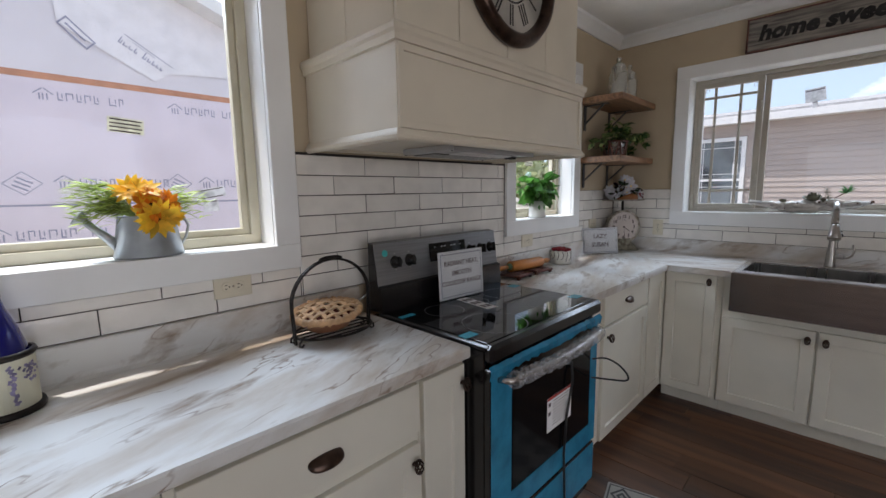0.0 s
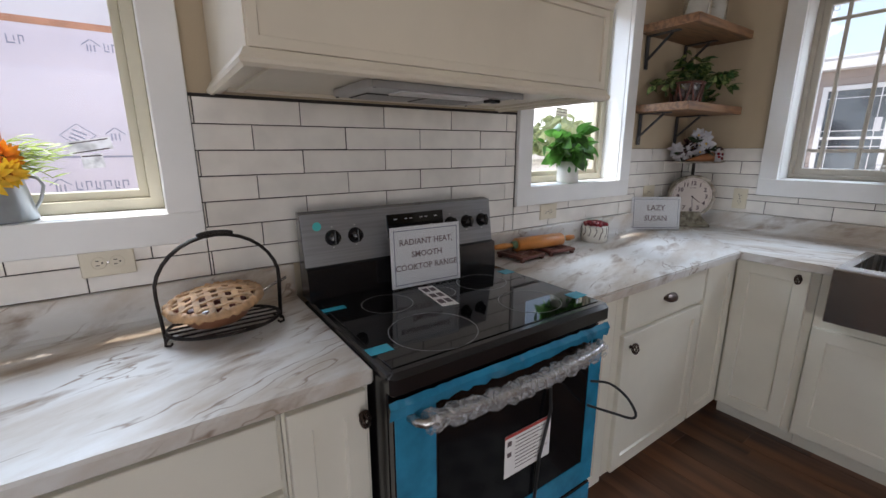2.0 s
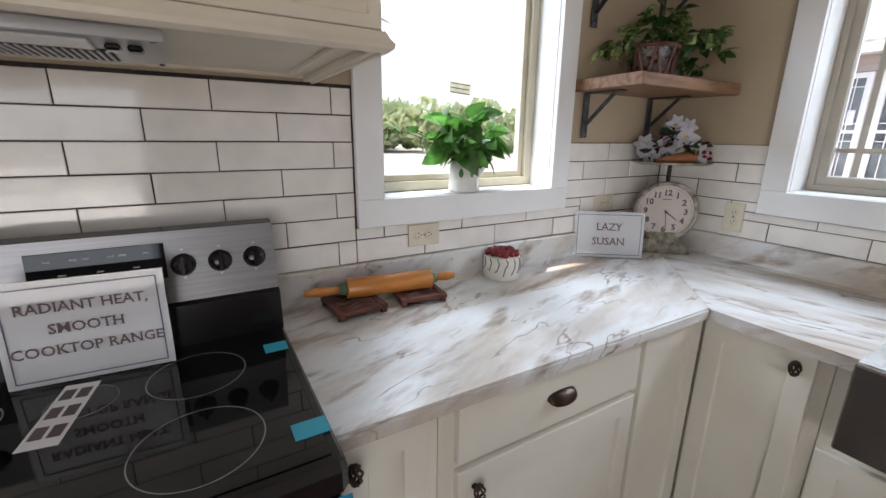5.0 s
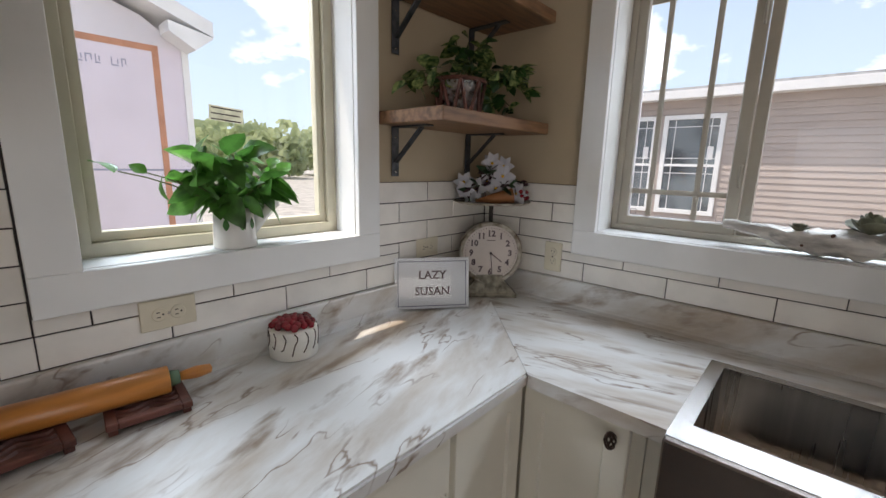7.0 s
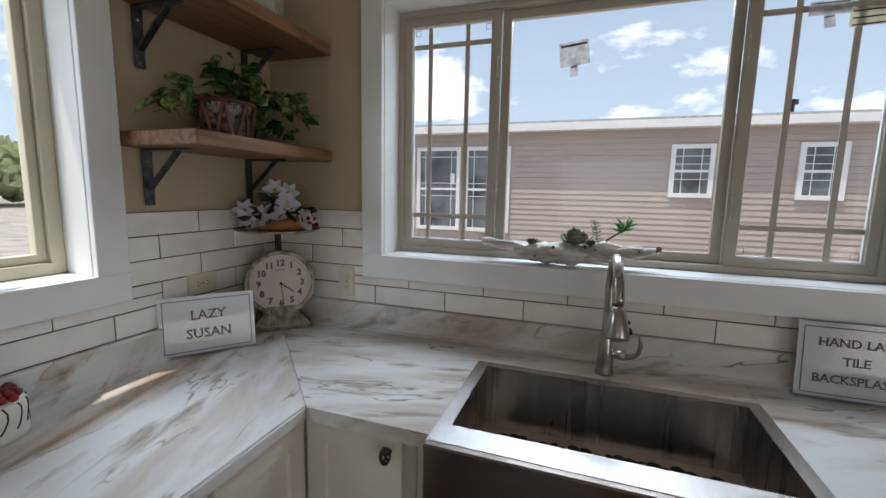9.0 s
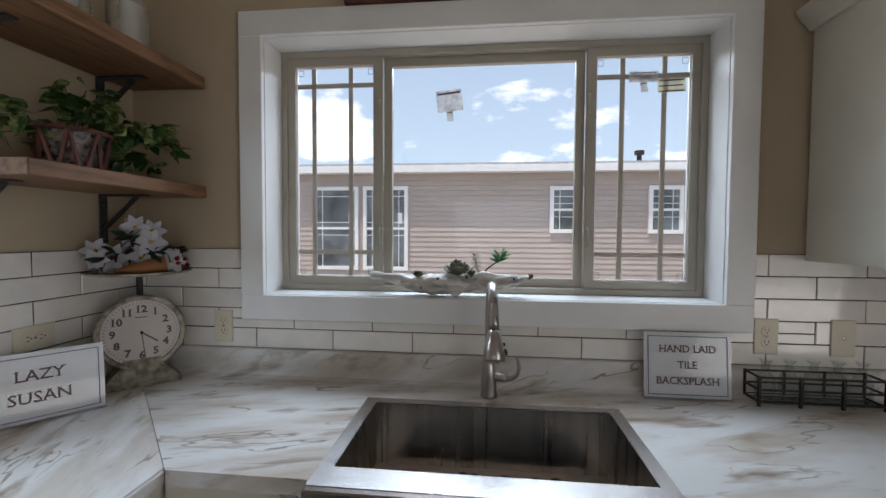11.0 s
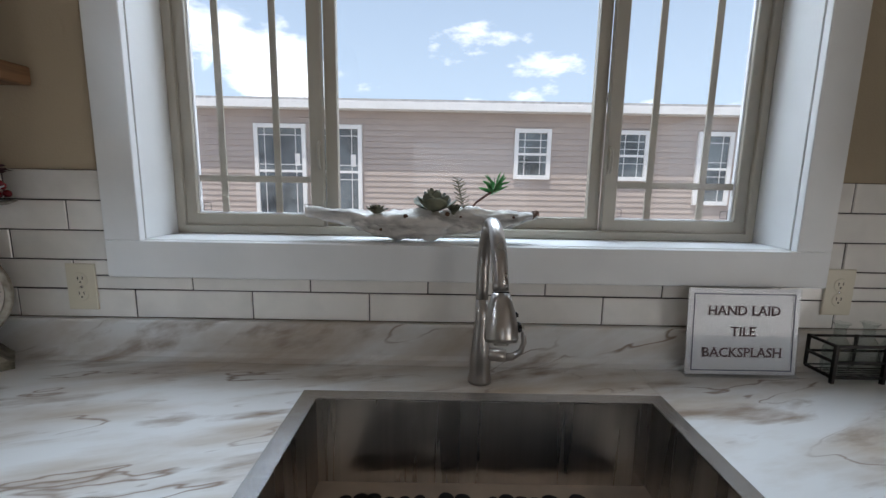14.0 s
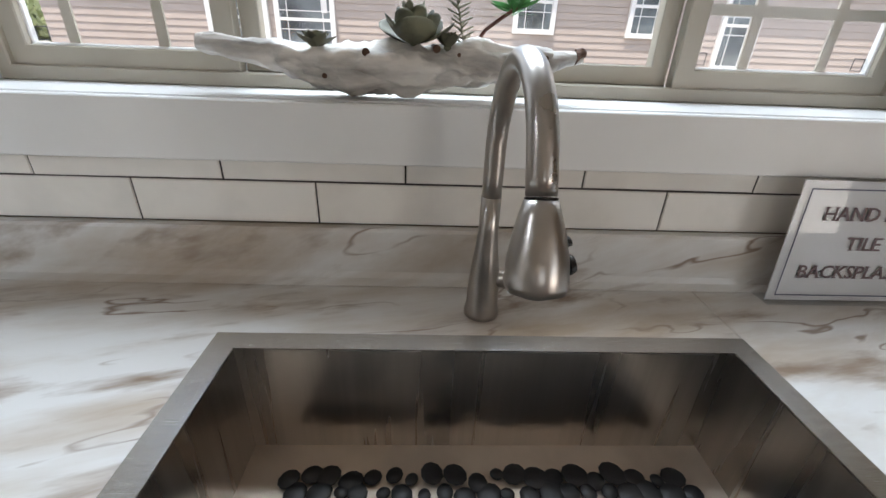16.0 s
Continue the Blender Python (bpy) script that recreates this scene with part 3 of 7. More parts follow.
base_cabinet("W", -5.2, -4.30, [("drawer", -5.18, -4.32, WZ0, WZ1, "cup", -4.75, 0.79), ("door", -5.18, -4.76, DZ0, DZ1, "knob", -4.80, 0.64), ("door", -4.74, -4.32, DZ0, DZ1, "knob", -4.70, 0.64)], "cream base cabinet with one drawer over two doors")
base_cabinet("W", -4.30, -3.38, [("drawer", -4.28, -3.40, WZ0, WZ1, "cup", -3.84, 0.79), ("door", -4.28, -3.85, DZ0, DZ1, "knob", -3.89, 0.64), ("door", -3.83, -3.40, DZ0, DZ1, "knob", -3.79, 0.64)], "cream base cabinet with a drawer and two panelled doors")
base_cabinet("W", -3.38, -2.75, [("drawer", -3.36, -2.762, 0.715, 0.860, "cup", -3.06, 0.775), ("door", -3.36, -2.762, DZ0, 0.680, "knob", -2.785, 0.625)], "cream base cabinet with a drawer, cup pull and panelled door")
base_cabinet("W", -2.75, R0 - 0.004, [("door", -2.742, -2.565, DZ0, 0.858, "knob", -2.578, 0.80)], "narrow cream pull-out cabinet beside the black range")
base_cabinet("W", R1 + 0.004, -1.565, [("door", -1.775, -1.600, DZ0, 0.872, "knob", -1.755, 0.83)], "narrow cream cabinet with tall door beside the range")
base_cabinet("W", -1.565, -0.915, [("drawer", -1.525, -0.925, WZ0, WZ1, "cup", -1.229, 0.803), ("door", -1.525, -0.925, DZ0, DZ1, "knob", -1.480, 0.655)], "cream base cabinet with a drawer and a panelled door")
base_cabinet("W", -0.915, -0.001, [("door", -0.905, -0.625, DZ0, 0.872, "", 0, 0)], "cream corner cabinet with folding lazy susan door")
base_cabinet("N", 0.601, 0.935, [("door", 0.624, 0.903, DZ0, 0.872, "knob", 0.868, 0.835)], "cream corner cabinet door with a bronze knob")
sinkcab = thing("sink_cabinet", (1.375, -0.29, 0), "cream sink cabinet with two panelled doors under the apron", "cabinet", "base cabinets")
part("body", B(0.936, 1.815, -0.600, -0.002, 0.095, 0.675, 0.001), M_CAB, sinkcab)
part("stile", B(0.936, SX0 - 0.003, -0.600, -0.002, 0.6755, 0.876, 0.001), M_CAB, sinkcab)
part("stile", B(SX1 + 0.003, 1.815, -0.600, -0.002, 0.6755, 0.876, 0.001), M_CAB, sinkcab)
part("toe_board", B(0.936, 1.815, -0.520, -0.505, 0, 0.095), M_CAB, sinkcab)
for a_, b_, k_ in ((0.942, 1.365, 1.335), (1.378, 1.805, 1.408)):
    d_ = door(sinkcab, "door", "N", a_, b_, 0.11, 0.635, 0.6005)
    knob(d_, "N", k_, 0.585, 0.6195)
base_cabinet("N", 1.816, 2.42, [("drawer", 1.83, 2.405, WZ0, WZ1, "cup", 2.12, 0.79), ("door", 1.83, 2.405, DZ0, DZ1, "knob", 1.87, 0.64)], "cream base cabinet with drawer beside the sink cabinet")
base_cabinet("N", 2.42, 3.3, [("drawer", 2.44, 3.28, WZ0, WZ1, "cup", 2.86, 0.79), ("door", 2.44, 2.855, DZ0, DZ1, "knob", 2.82, 0.64), ("door", 2.865, 3.28, DZ0, DZ1, "knob", 2.9, 0.64)], "cream base cabinet with a drawer over two doors")

uc = thing("wall_cabinet", (2.9, -0.16, 1.37), "cream wall cabinet with crown moulding beside the window", "cabinet")
part("body", B(2.412, 3.30, -0.315, -0.001, 1.372, 2.16, 0.001), M_CAB, uc)
part("side_panel", B(2.409, 2.412, -0.280, -0.004, 1.372, 2.16, 0.0005), M_CAB, uc)
part("face_stile", B(2.4055, 2.412, -0.3145, -0.283, 1.366, 2.1175, 0.001), M_CAB, uc)
for a_, b_ in ((2.427, 2.850), (2.860, 3.285)):
    door(uc, "door", "N", a_, b_, 1.385, 2.110, 0.3155)
part("crown_moulding", sweep([(0, 0), (0.012, 0), (0.02, 0.012), (0.05, 0.045), (0.055, 0.065), (0, 0.065)], [(2.4085, -0.001, 2.118), (2.4085, -0.3355, 2.118), (3.30, -0.3355, 2.118)]), M_CAB, uc)

# ---- sink and tap ----
sink = thing("farmhouse_sink", (1.35, -0.4, 0.72), "stainless steel apron-front farmhouse sink set in the worktop", "sink")
IX0, IX1, IY0, IY1, BZ = 1.017, 1.736, -0.585, -0.214, 0.722
bm = bmesh.new()
for q in ((SX0, IX0, -0.6602, SY1), (IX1, SX1, -0.6602, SY1), (IX0, IX1, IY1, SY1), (IX0, IX1, -0.6602, IY0)):
    box(bm, q[0], q[1], q[2], q[3], 0.9155, 0.9185)
part("rim", bm, M_STEEL, sink)
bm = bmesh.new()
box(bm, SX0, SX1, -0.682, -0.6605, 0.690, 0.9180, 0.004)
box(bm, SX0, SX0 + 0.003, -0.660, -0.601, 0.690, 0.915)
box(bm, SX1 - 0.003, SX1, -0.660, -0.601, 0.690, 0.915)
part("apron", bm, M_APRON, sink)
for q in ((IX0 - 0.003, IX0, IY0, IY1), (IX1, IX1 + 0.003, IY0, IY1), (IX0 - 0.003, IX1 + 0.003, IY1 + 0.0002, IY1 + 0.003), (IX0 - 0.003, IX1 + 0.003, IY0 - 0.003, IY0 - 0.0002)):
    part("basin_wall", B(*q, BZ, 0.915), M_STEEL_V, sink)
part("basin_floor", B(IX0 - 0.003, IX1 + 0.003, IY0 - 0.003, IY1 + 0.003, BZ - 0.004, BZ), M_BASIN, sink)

FX, FY = 1.374, -0.115
tap = thing("kitchen_tap", (FX, FY, 0.915), "brushed nickel gooseneck kitchen tap with pull-down spray head", "tap")
part("base", lathe([(0, 0), (0.0275, 0), (0.0280, 0.008), (0.0250, 0.020), (0.0245, 0.050), (0.0215, 0.085), (0.0190, 0.105), (0.0162, 0.128), (0.0148, 0.150), (0.0145, 0.20), (0, 0.20)], 28, (FX, FY, 0.915)), M_NICKEL, tap, smooth=True)
neck = [(FX, FY, 1.10), (FX, FY, 1.14), (FX, FY, 1.17)] + [(FX + 0.00035 * i, FY - 0.101 + 0.101 * math.cos(radians(160 * i / 28)), 1.192 + 0.104 * math.sin(radians(158 * i / 28))) for i in range(0, 29)]
neck += [(FX + 0.011, FY - 0.2035, 1.205), (FX + 0.0115, FY - 0.2085, 1.188)]
part("neck", tube(neck, 0.0128, 20, taper=[min(1.14, 1.11 + 0.001 * i) for i in range(len(neck))]), M_NICKEL, tap, smooth=True)
HX_, HY_, HZ_ = FX + 0.0117, FY - 0.2095, 1.186
hm = Matrix.Translation((HX_, HY_, HZ_)) @ Matrix.Rotation(radians(-17), 4, "X") @ Matrix.Diagonal((1.10, 1.10, 0.78, 1)) @ Matrix.Translation((0, 0, -0.112))
head = part("spray_head", lathe([(0, 0.0), (0.016, 0), (0.025, 0.001), (0.0275, 0.010), (0.0265, 0.04), (0.0225, 0.070), (0.0180, 0.094), (0.0145, 0.110), (0, 0.110)], 28, m=hm), M_NICKEL, tap, smooth=True)
part("collar", lathe([(0.0125, 0.1105), (0.0140, 0.1105), (0.0140, 0.1130), (0.0125, 0.1130)], 24, m=hm), M_BLACK, head)
part("nozzle", lathe([(0, -0.006), (0.012, -0.006), (0.013, -0.0005), (0, -0.0005)], 20, m=hm), M_NICKEL, head, smooth=True)
part("button", lathe([(0, 0.007), (0.007, 0.005), (0.009, 0)], 14, m=hm @ Matrix.Translation((0.0265, 0, 0.035)) @ Matrix.Rotation(radians(80), 4, "Y") @ Matrix.Diagonal((1.5, 1, 1, 1))), M_BLACK, head, smooth=True)
part("button", lathe([(0, 0.006), (0.006, 0.004), (0.007, 0)], 14, m=hm @ Matrix.Translation((0.0225, 0, 0.062)) @ Matrix.Rotation(radians(75), 4, "Y")), M_BLACK, head, smooth=True)
part("lever_hub", tube([(FX + 0.012, FY, 0.983), (FX + 0.040, FY - 0.004, 0.981), (FX + 0.058, FY - 0.006, 0.980)], 0.0150, 20), M_NICKEL, tap, smooth=True)
part("lever", tube([(FX + 0.050, FY - 0.006, 0.977), (FX + 0.074, FY - 0.010, 0.981), (FX + 0.091, FY - 0.014, 0.995), (FX + 0.098, FY - 0.016, 1.018), (FX + 0.094, FY - 0.017, 1.043), (FX + 0.091, FY - 0.017, 1.058)], 0.0070, 12, taper=[1.5, 1.3, 1.0, 0.85, 0.75, 0.65]), M_NICKEL, tap, smooth=True)

# ---- range ----
rg = thing("electric_range", (0.33, (R0 + R1) / 2, 0), "black and stainless electric range with blue film still on the door", "range")
part("body", B(0.03, 0.618, R0 + 0.006, R1 - 0.006, 0.02, 0.893, 0.003), M_BLACK, rg)
bm = B(0.085, 0.640, R0, R1, 0.8935, 0.9155, 0.006)
part("cooktop_frame", bm, M_BLACK, rg)
part("cooktop_glass", B(0.10, 0.622, R0 + 0.018, R1 - 0.018, 0.9160, 0.9185, 0.001), M_BLACKGLASS, rg)
part("front_rail", B(0.6155, 0.655, R0, R1, 0.857, 0.9175, 0.012), M_BLACK, rg)
bm = prism([(0.030, 0.915), (0.115, 0.915), (0.108, 1.015), (0.085, 1.022), (0.062, 1.185), (0.030, 1.190)], R1 - R0, Matrix(((1, 0, 0, 0), (0, 0, 1, R0), (0, 1, 0, 0), (0, 0, 0, 1))))
bmesh.ops.recalc_face_normals(bm, faces=bm.faces)
part("backguard", bm, M_BLACK, rg)
PANEL_T = math.atan2(0.023, 0.163)


def on_panel(y, z, out=0.0):
    """A place on the sloping control panel: local x along the wall, y up the slope, z outwards."""
    k = (z - 1.022) / 0.163
    x = 0.0875 - 0.023 * k
    m = Matrix(((0, -math.sin(PANEL_T), math.cos(PANEL_T), x), (1, 0, 0, y), (0, math.cos(PANEL_T), math.sin(PANEL_T), z), (0, 0, 0, 1)))
    return m @ Matrix.Translation((0, 0, out))


RM = (R0 + R1) / 2
bm = box(bmesh.new(), -0.381, 0.381, -0.092, 0.086, 0, 0.003, 0.001, on_panel(RM, 1.100))
panel = part("control_panel", bm, M_PANELST, rg, "brushed stainless control panel")
part("display", box(bmesh.new(), -0.118, 0.118, -0.040, 0.040, 0, 0.0055, 0.001, on_panel(RM + 0.030, 1.120)), M_BLACKGLASS, panel)
M_LEGEND = material("legend_white", (0.55, 0.55, 0.55), 0.6)
for k_ in range(9):
    u_, v_ = -0.09 + 0.021 * k_, 0.020 - 0.03 * (k_ % 3 == 1)
    part("legend", box(bmesh.new(), u_, u_ + 0.012, v_, v_ + 0.003, 0.0056, 0.006, 0, on_panel(RM + 0.03, 1.120)), M_LEGEND, panel)
for y_ in (R0 + 0.098, R0 + 0.175, R1 - 0.200, R1 - 0.124, R1 - 0.048):
    kb = lathe([(0, 0.028), (0.014, 0.028), (0.019, 0.024), (0.022, 0.004), (0.026, 0.0)], 24, m=on_panel(y_, 1.105, 0.003))
    k1 = part("knob", kb, M_BLACK, panel, "black control knob", smooth=True)
    part("grip", box(bmesh.new(), -0.0045, 0.0045, -0.021, 0.021, 0.020, 0.036, 0.002, on_panel(y_, 1.105, 0.003)), M_BLACK, k1)
    for s_ in (-0.03, 0.03):
        part("dial_mark", box(bmesh.new(), -0.0025, 0.0025, s_ * 1.1, s_ * 1.1 + 0.004, 0.0031, 0.0034, 0, on_panel(y_, 1.105)), M_LEGEND, k1)
M_TEAL = material("teal_sticker", (0.05, 0.45, 0.45), 0.4)
part("sticker", lathe([(0, 0.0006), (0.014, 0.0006), (0.014, 0)], 20, m=on_panel(R0 + 0.05, 1.145, 0.0031)), M_TEAL, panel, "round teal energy sticker")
M_RING = material("burner_ring", (0.22, 0.22, 0.22), 0.3)


def ring(cx, cy, r, wd=0.0022):
    bm = bmesh.new()
    n = 56
    inner = [bm.verts.new((cx + (r - wd) * math.cos(6.28318531 * i / n), cy + (r - wd) * math.sin(6.28318531 * i / n), 0.9189)) for i in range(n)]
    outer = [bm.verts.new((cx + r * math.cos(6.28318531 * i / n), cy + r * math.sin(6.28318531 * i / n), 0.9189)) for i in range(n)]
    for i in range(n):
        j = (i + 1) % n
        bm.faces.new((inner[i], outer[i], outer[j], inner[j]))
    return bm


for cx_, cy_, r_ in ((0.508, RM - 0.180, 0.119), (0.500, RM + 0.185, 0.098), (0.265, RM - 0.190, 0.080), (0.265, RM + 0.185, 0.090), (0.27, RM, 0.055)):
    part("burner_ring", ring(cx_, cy_, r_), M_RING, rg)
dr = part("oven_door", B(0.6155, 0.642, R0 + 0.008, R1 - 0.008, 0.275, 0.835, 0.003), M_BLACK, rg, "black oven door with a dark window")
part("window", B(0.6425, 0.6445, R0 + 0.125, R1 - 0.073, 0.372, 0.752, 0.0005), M_OVENGLASS, dr)
for q in ((R0 + 0.010, R0 + 0.118, 0.28, 0.832), (R1 - 0.068, R1 - 0.010, 0.28, 0.832), (R0 + 0.1185, R1 - 0.0685, 0.28, 0.367)):
    part("protective_film", B(0.6425, 0.6445, *q), M_FILM, dr, "translucent blue protective film")
bm = bmesh.new()
rng = random.Random(4)
n_ = 40
va = []
for i in range(n_ + 1):
    y_ = R0 - 0.004 + (R1 - R0 + 0.008) * i / n_
    va.append([bm.verts.new((0.646 + rng.uniform(0, 0.004), y_, 0.853 + rng.uniform(-0.002, 0.002))), bm.verts.new((0.652 + rng.uniform(0, 0.006), y_, 0.838)), bm.verts.new((0.647 + rng.uniform(0, 0.004), y_, 0.812 + rng.uniform(-0.006, 0.006)))])
for a, b in zip(va, va[1:]):
    bm.faces.new((a[0], b[0], b[1], a[1]))
    bm.faces.new((a[1], b[1], b[2], a[2]))
part("film_fold", bm, M_FILM, dr)
HY0, HY1 = R0 + 0.05, R1 - 0.05
hpath = [(0.642, HY0, 0.797), (0.672, HY0 + 0.004, 0.799)] + [(0.680 + 0.022 * math.sin(math.pi * i / 14), HY0 + 0.015 + (HY1 - HY0 - 0.03) * i / 14, 0.796) for i in range(15)] + [(0.672, HY1 - 0.004, 0.799), (0.642, HY1, 0.797)]
handle = part("handle", tube(hpath, 0.0115, 14), M_STEEL, dr, "stainless handle in crumpled plastic wrap", smooth=True)
bm = bmesh.new()
rows = []
for i in range(61):
    t_ = i / 60
    y_ = HY0 + 0.02 + (HY1 - HY0 - 0.04) * t_
    x_ = 0.680 + 0.022 * math.sin(math.pi * t_)
    sw = 0.0215 + 0.002 * math.sin(t_ * 70) + rng.uniform(-0.0035, 0.0035)
    rows.append([bm.verts.new((x_ + (sw + rng.uniform(-0.003, 0.003)) * math.cos(6.28318531 * k / 12), y_ + rng.uniform(-0.003, 0.003), 0.796 + (sw * 1.2 + rng.uniform(-0.003, 0.003)) * math.sin(6.28318531 * k / 12))) for k in range(12)])
for a, b in zip(rows, rows[1:]):
    for k in range(12):
        bm.faces.new((a[k], a[(k + 1) % 12], b[(k + 1) % 12], b[k]))
M_WRAP = veil(material("clear_wrap", (0.62, 0.62, 0.64), 0.16, vary=0.2, scale=60, bump=1.0, bump_scale=70), 0.34)
part("plastic_wrap", bm, M_WRAP, handle, "crumpled clear plastic wrap")
dw = part("drawer", B(0.6155, 0.640, R0 + 0.008, R1 - 0.008, 0.075, 0.262, 0.003), M_BLACK, rg)
part("protective_film", B(0.6405, 0.6425, R0 + 0.01, R1 - 0.01, 0.085, 0.255), M_FILM, dw)
part("kick", B(0.56, 0.60, R0 + 0.02, R1 - 0.02, -0.013, 0.07), M_BLACK, rg)
sheet = part("leaflet", box(bmesh.new(), 0.6450, 0.6454, -2.205, -2.022, 0.480, 0.616), M_PAPER, dr, "white safety leaflet taped to the oven window")
M_RED = material("print_red", (0.45, 0.06, 0.05), 0.7)
part("print_band", B(0.6455, 0.6457, -2.205, -2.022, 0.606, 0.616), M_RED, sheet)
bm = bmesh.new()
for k_ in range(9):
    box(bm, 0.6455, 0.6457, -2.165, -2.035 - 0.02 * (k_ % 3), 0.594 - 0.012 * k_, 0.5965 - 0.012 * k_)
box(bm, 0.6455, 0.6457, -2.196, -2.180, 0.580, 0.596)
box(bm, 0.6455, 0.6457, -2.196, -2.180, 0.545, 0.560)
part("print_lines", bm, M_INK, sheet)
M_STRAP = material("black_strap", (0.015, 0.015, 0.016), 0.4)
loop = [(0.650, -1.850, 0.668), (0.700, -1.825, 0.676), (0.755, -1.820, 0.658), (0.792, -1.825, 0.625), (0.785, -1.832, 0.606), (0.735, -1.842, 0.598), (0.690, -1.855, 0.594), (0.648, -1.865, 0.590)]
LV = [Vector(p) for p in loop]
loop = []
for i in range(len(LV) - 1):
    p0, p1, p2, p3 = LV[max(0, i - 1)], LV[i], LV[i + 1], LV[min(len(LV) - 1, i + 2)]
    for s in (0, 0.25, 0.5, 0.75):
        loop.append(0.5 * (2 * p1 + (p2 - p0) * s + (2 * p0 - 5 * p1 + 4 * p2 - p3) * s * s + (3 * p1 - p0 - 3 * p2 + p3) * s ** 3))
part("strap", tube(loop, 0.004, 8), M_STRAP, dr, "loose black packing strap")
part("strap", tube([(0.652, -2.040, 0.715), (0.662, -2.045, 0.65), (0.655, -2.075, 0.50), (0.653, -2.085, 0.34), (0.66, -2.08, 0.10)], 0.005, 8), M_STRAP, dr, "hanging black packing strap")
M_TAPE = material("blue_tape", (0.03, 0.40, 0.55), 0.35, bump=0.4, bump_scale=60)
for x0_, x1_, y0_, y1_ in ((0.202, 0.227, R0 + 0.004, R0 + 0.074), (0.510, 0.548, R0 + 0.004, R0 + 0.064), (0.200, 0.244, R1 - 0.062, R1 - 0.012), (0.526, 0.570, R1 - 0.062, R1 - 0.004)):
    part("tape", B(x0_, x1_, y0_, y1_, 0.9188, 0.9198), M_TAPE, rg, "strip of blue tape")

# the range stands forward of the wall and a little above the worktop
rg.location.x += 0.062
rg.location.z += 0.013

# ---- hood ----
HY_0, HY_1, HX, HZ0, HZ1 = -2.725, -1.634, 0.517, 1.552, 1.848
hood = thing("range_hood", (0.27, (HY_0 + HY_1) / 2, HZ0), "cream boxed range hood with mouldings and grooved chimney", "range hood")
part("side_panel", B(0.001, HX, HY_0, HY_0 + 0.018, HZ0, HZ1), M_HOOD, hood)
part("side_panel", B(0.001, HX, HY_1 - 0.018, HY_1, HZ0, HZ1), M_HOOD, hood)
part("front_panel", B(HX - 0.018, HX, HY_0 + 0.0185, HY_1 - 0.0185, HZ0, HZ1), M_HOOD, hood)
part("underside", B(0.010, HX - 0.0185, HY_0 + 0.0185, HY_1 - 0.0185, HZ0 + 0.012, HZ0 + 0.022), M_HOOD, hood)
for q in ((0.03, 0.06, HY_0 + 0.03, HY_1 - 0.03), (HX - 0.042, HX - 0.022, HY_0 + 0.03, HY_1 - 0.03), (0.0605, HX - 0.0425, HY_0 + 0.05, HY_0 + 0.07), (0.0605, HX - 0.0425, HY_1 - 0.07, HY_1 - 0.05)):
    part("underside_batten", B(*q, HZ0 + 0.004, HZ0 + 0.0115), M_HOOD, hood)
lowm = [(0, -0.004), (0.008, -0.004), (0.016, 0.002), (0.018, 0.010), (0.012, 0.018), (0.006, 0.030), (0, 0.032)]
topm = [(0, 0), (0.010, 0.002), (0.012, 0.020), (0.018, 0.028), (0.020, 0.042), (0.014, 0.050), (-0.012, 0.050)]
hp = [(0.001, HY_1, 0), (HX, HY_1, 0), (HX, HY_0, 0), (0.001, HY_0, 0)]
hp.reverse()
part("lower_moulding", sweep(lowm, [(x, y, HZ0) for x, y, _ in hp]), M_HOOD, hood)
part("upper_moulding", sweep(topm, [(x, y, HZ1 - 0.030) for x, y, _ in hp]), M_HOOD, hood)
part("panel_frame", frame_rect(bmesh.new(), "W", HY_0 + 0.003, HY_1 - 0.003, HZ0 + 0.032, HZ1 - 0.031, 0.022, -HX - 0.007, -HX - 0.0003, 0.0015), M_HOOD, hood)
CX = 0.500
n_ = 4
pw = (HY_1 - HY_0 - 0.04) / n_
for k_ in range(n_):
    part("chimney_board", B(CX - 0.012, CX, HY_0 + 0.02 + pw * k_ + 0.0015, HY_0 + 0.02 + pw * (k_ + 1) - 0.0015, HZ1 + 0.020, CEIL - 0.001, 0.002), M_HOOD, hood)
for y0_, y1_ in ((HY_0 + 0.020, HY_0 + 0.030), (HY_1 - 0.030, HY_1 - 0.020)):
    for k_ in range(2):
        part("chimney_side_board", B(0.001 + 0.2435 * k_, 0.001 + 0.2435 * (k_ + 1) - 0.003, y0_, y1_, HZ1 + 0.020, CEIL - 0.001, 0.001), M_HOOD, hood)
M_INSERT = material("insert_grey", (0.42, 0.42, 0.42), 0.35, 0.4, vary=0.05, scale=8)
vent = part("vent_insert", B(0.195, 0.465, -2.440, -1.958, HZ0 - 0.010, HZ0 + 0.0115, 0.003), M_INSERT, hood, "pale grey metal extractor insert")
for c0, c1 in ((-2.400, -2.222), (-2.206, -2.030)):
    part("filter_tray", B(0.215, 0.335, c0, c1, HZ0 - 0.012, HZ0 - 0.0102), M_DARKHOLE, vent, "dark mesh filter")
    for k_ in range(16):
        y_ = c0 + 0.006 + (c1 - c0 - 0.012) * k_ / 15
        part("filter_rib", B(0.218, 0.332, y_ - 0.0022, y_ + 0.0022, HZ0 - 0.0145, HZ0 - 0.0122), M_INSERT, vent)
part("lamp_lens", B(0.350, 0.425, -2.345, -2.045, HZ0 - 0.0150, HZ0 - 0.0102, 0.003), M_TRIM, vent, "frosted white lamp cover")
part("front_lip", B(0.4655, 0.4715, -2.446, -1.952, HZ0 - 0.014, HZ0 + 0.0030, 0.001), M_INSERT, vent)
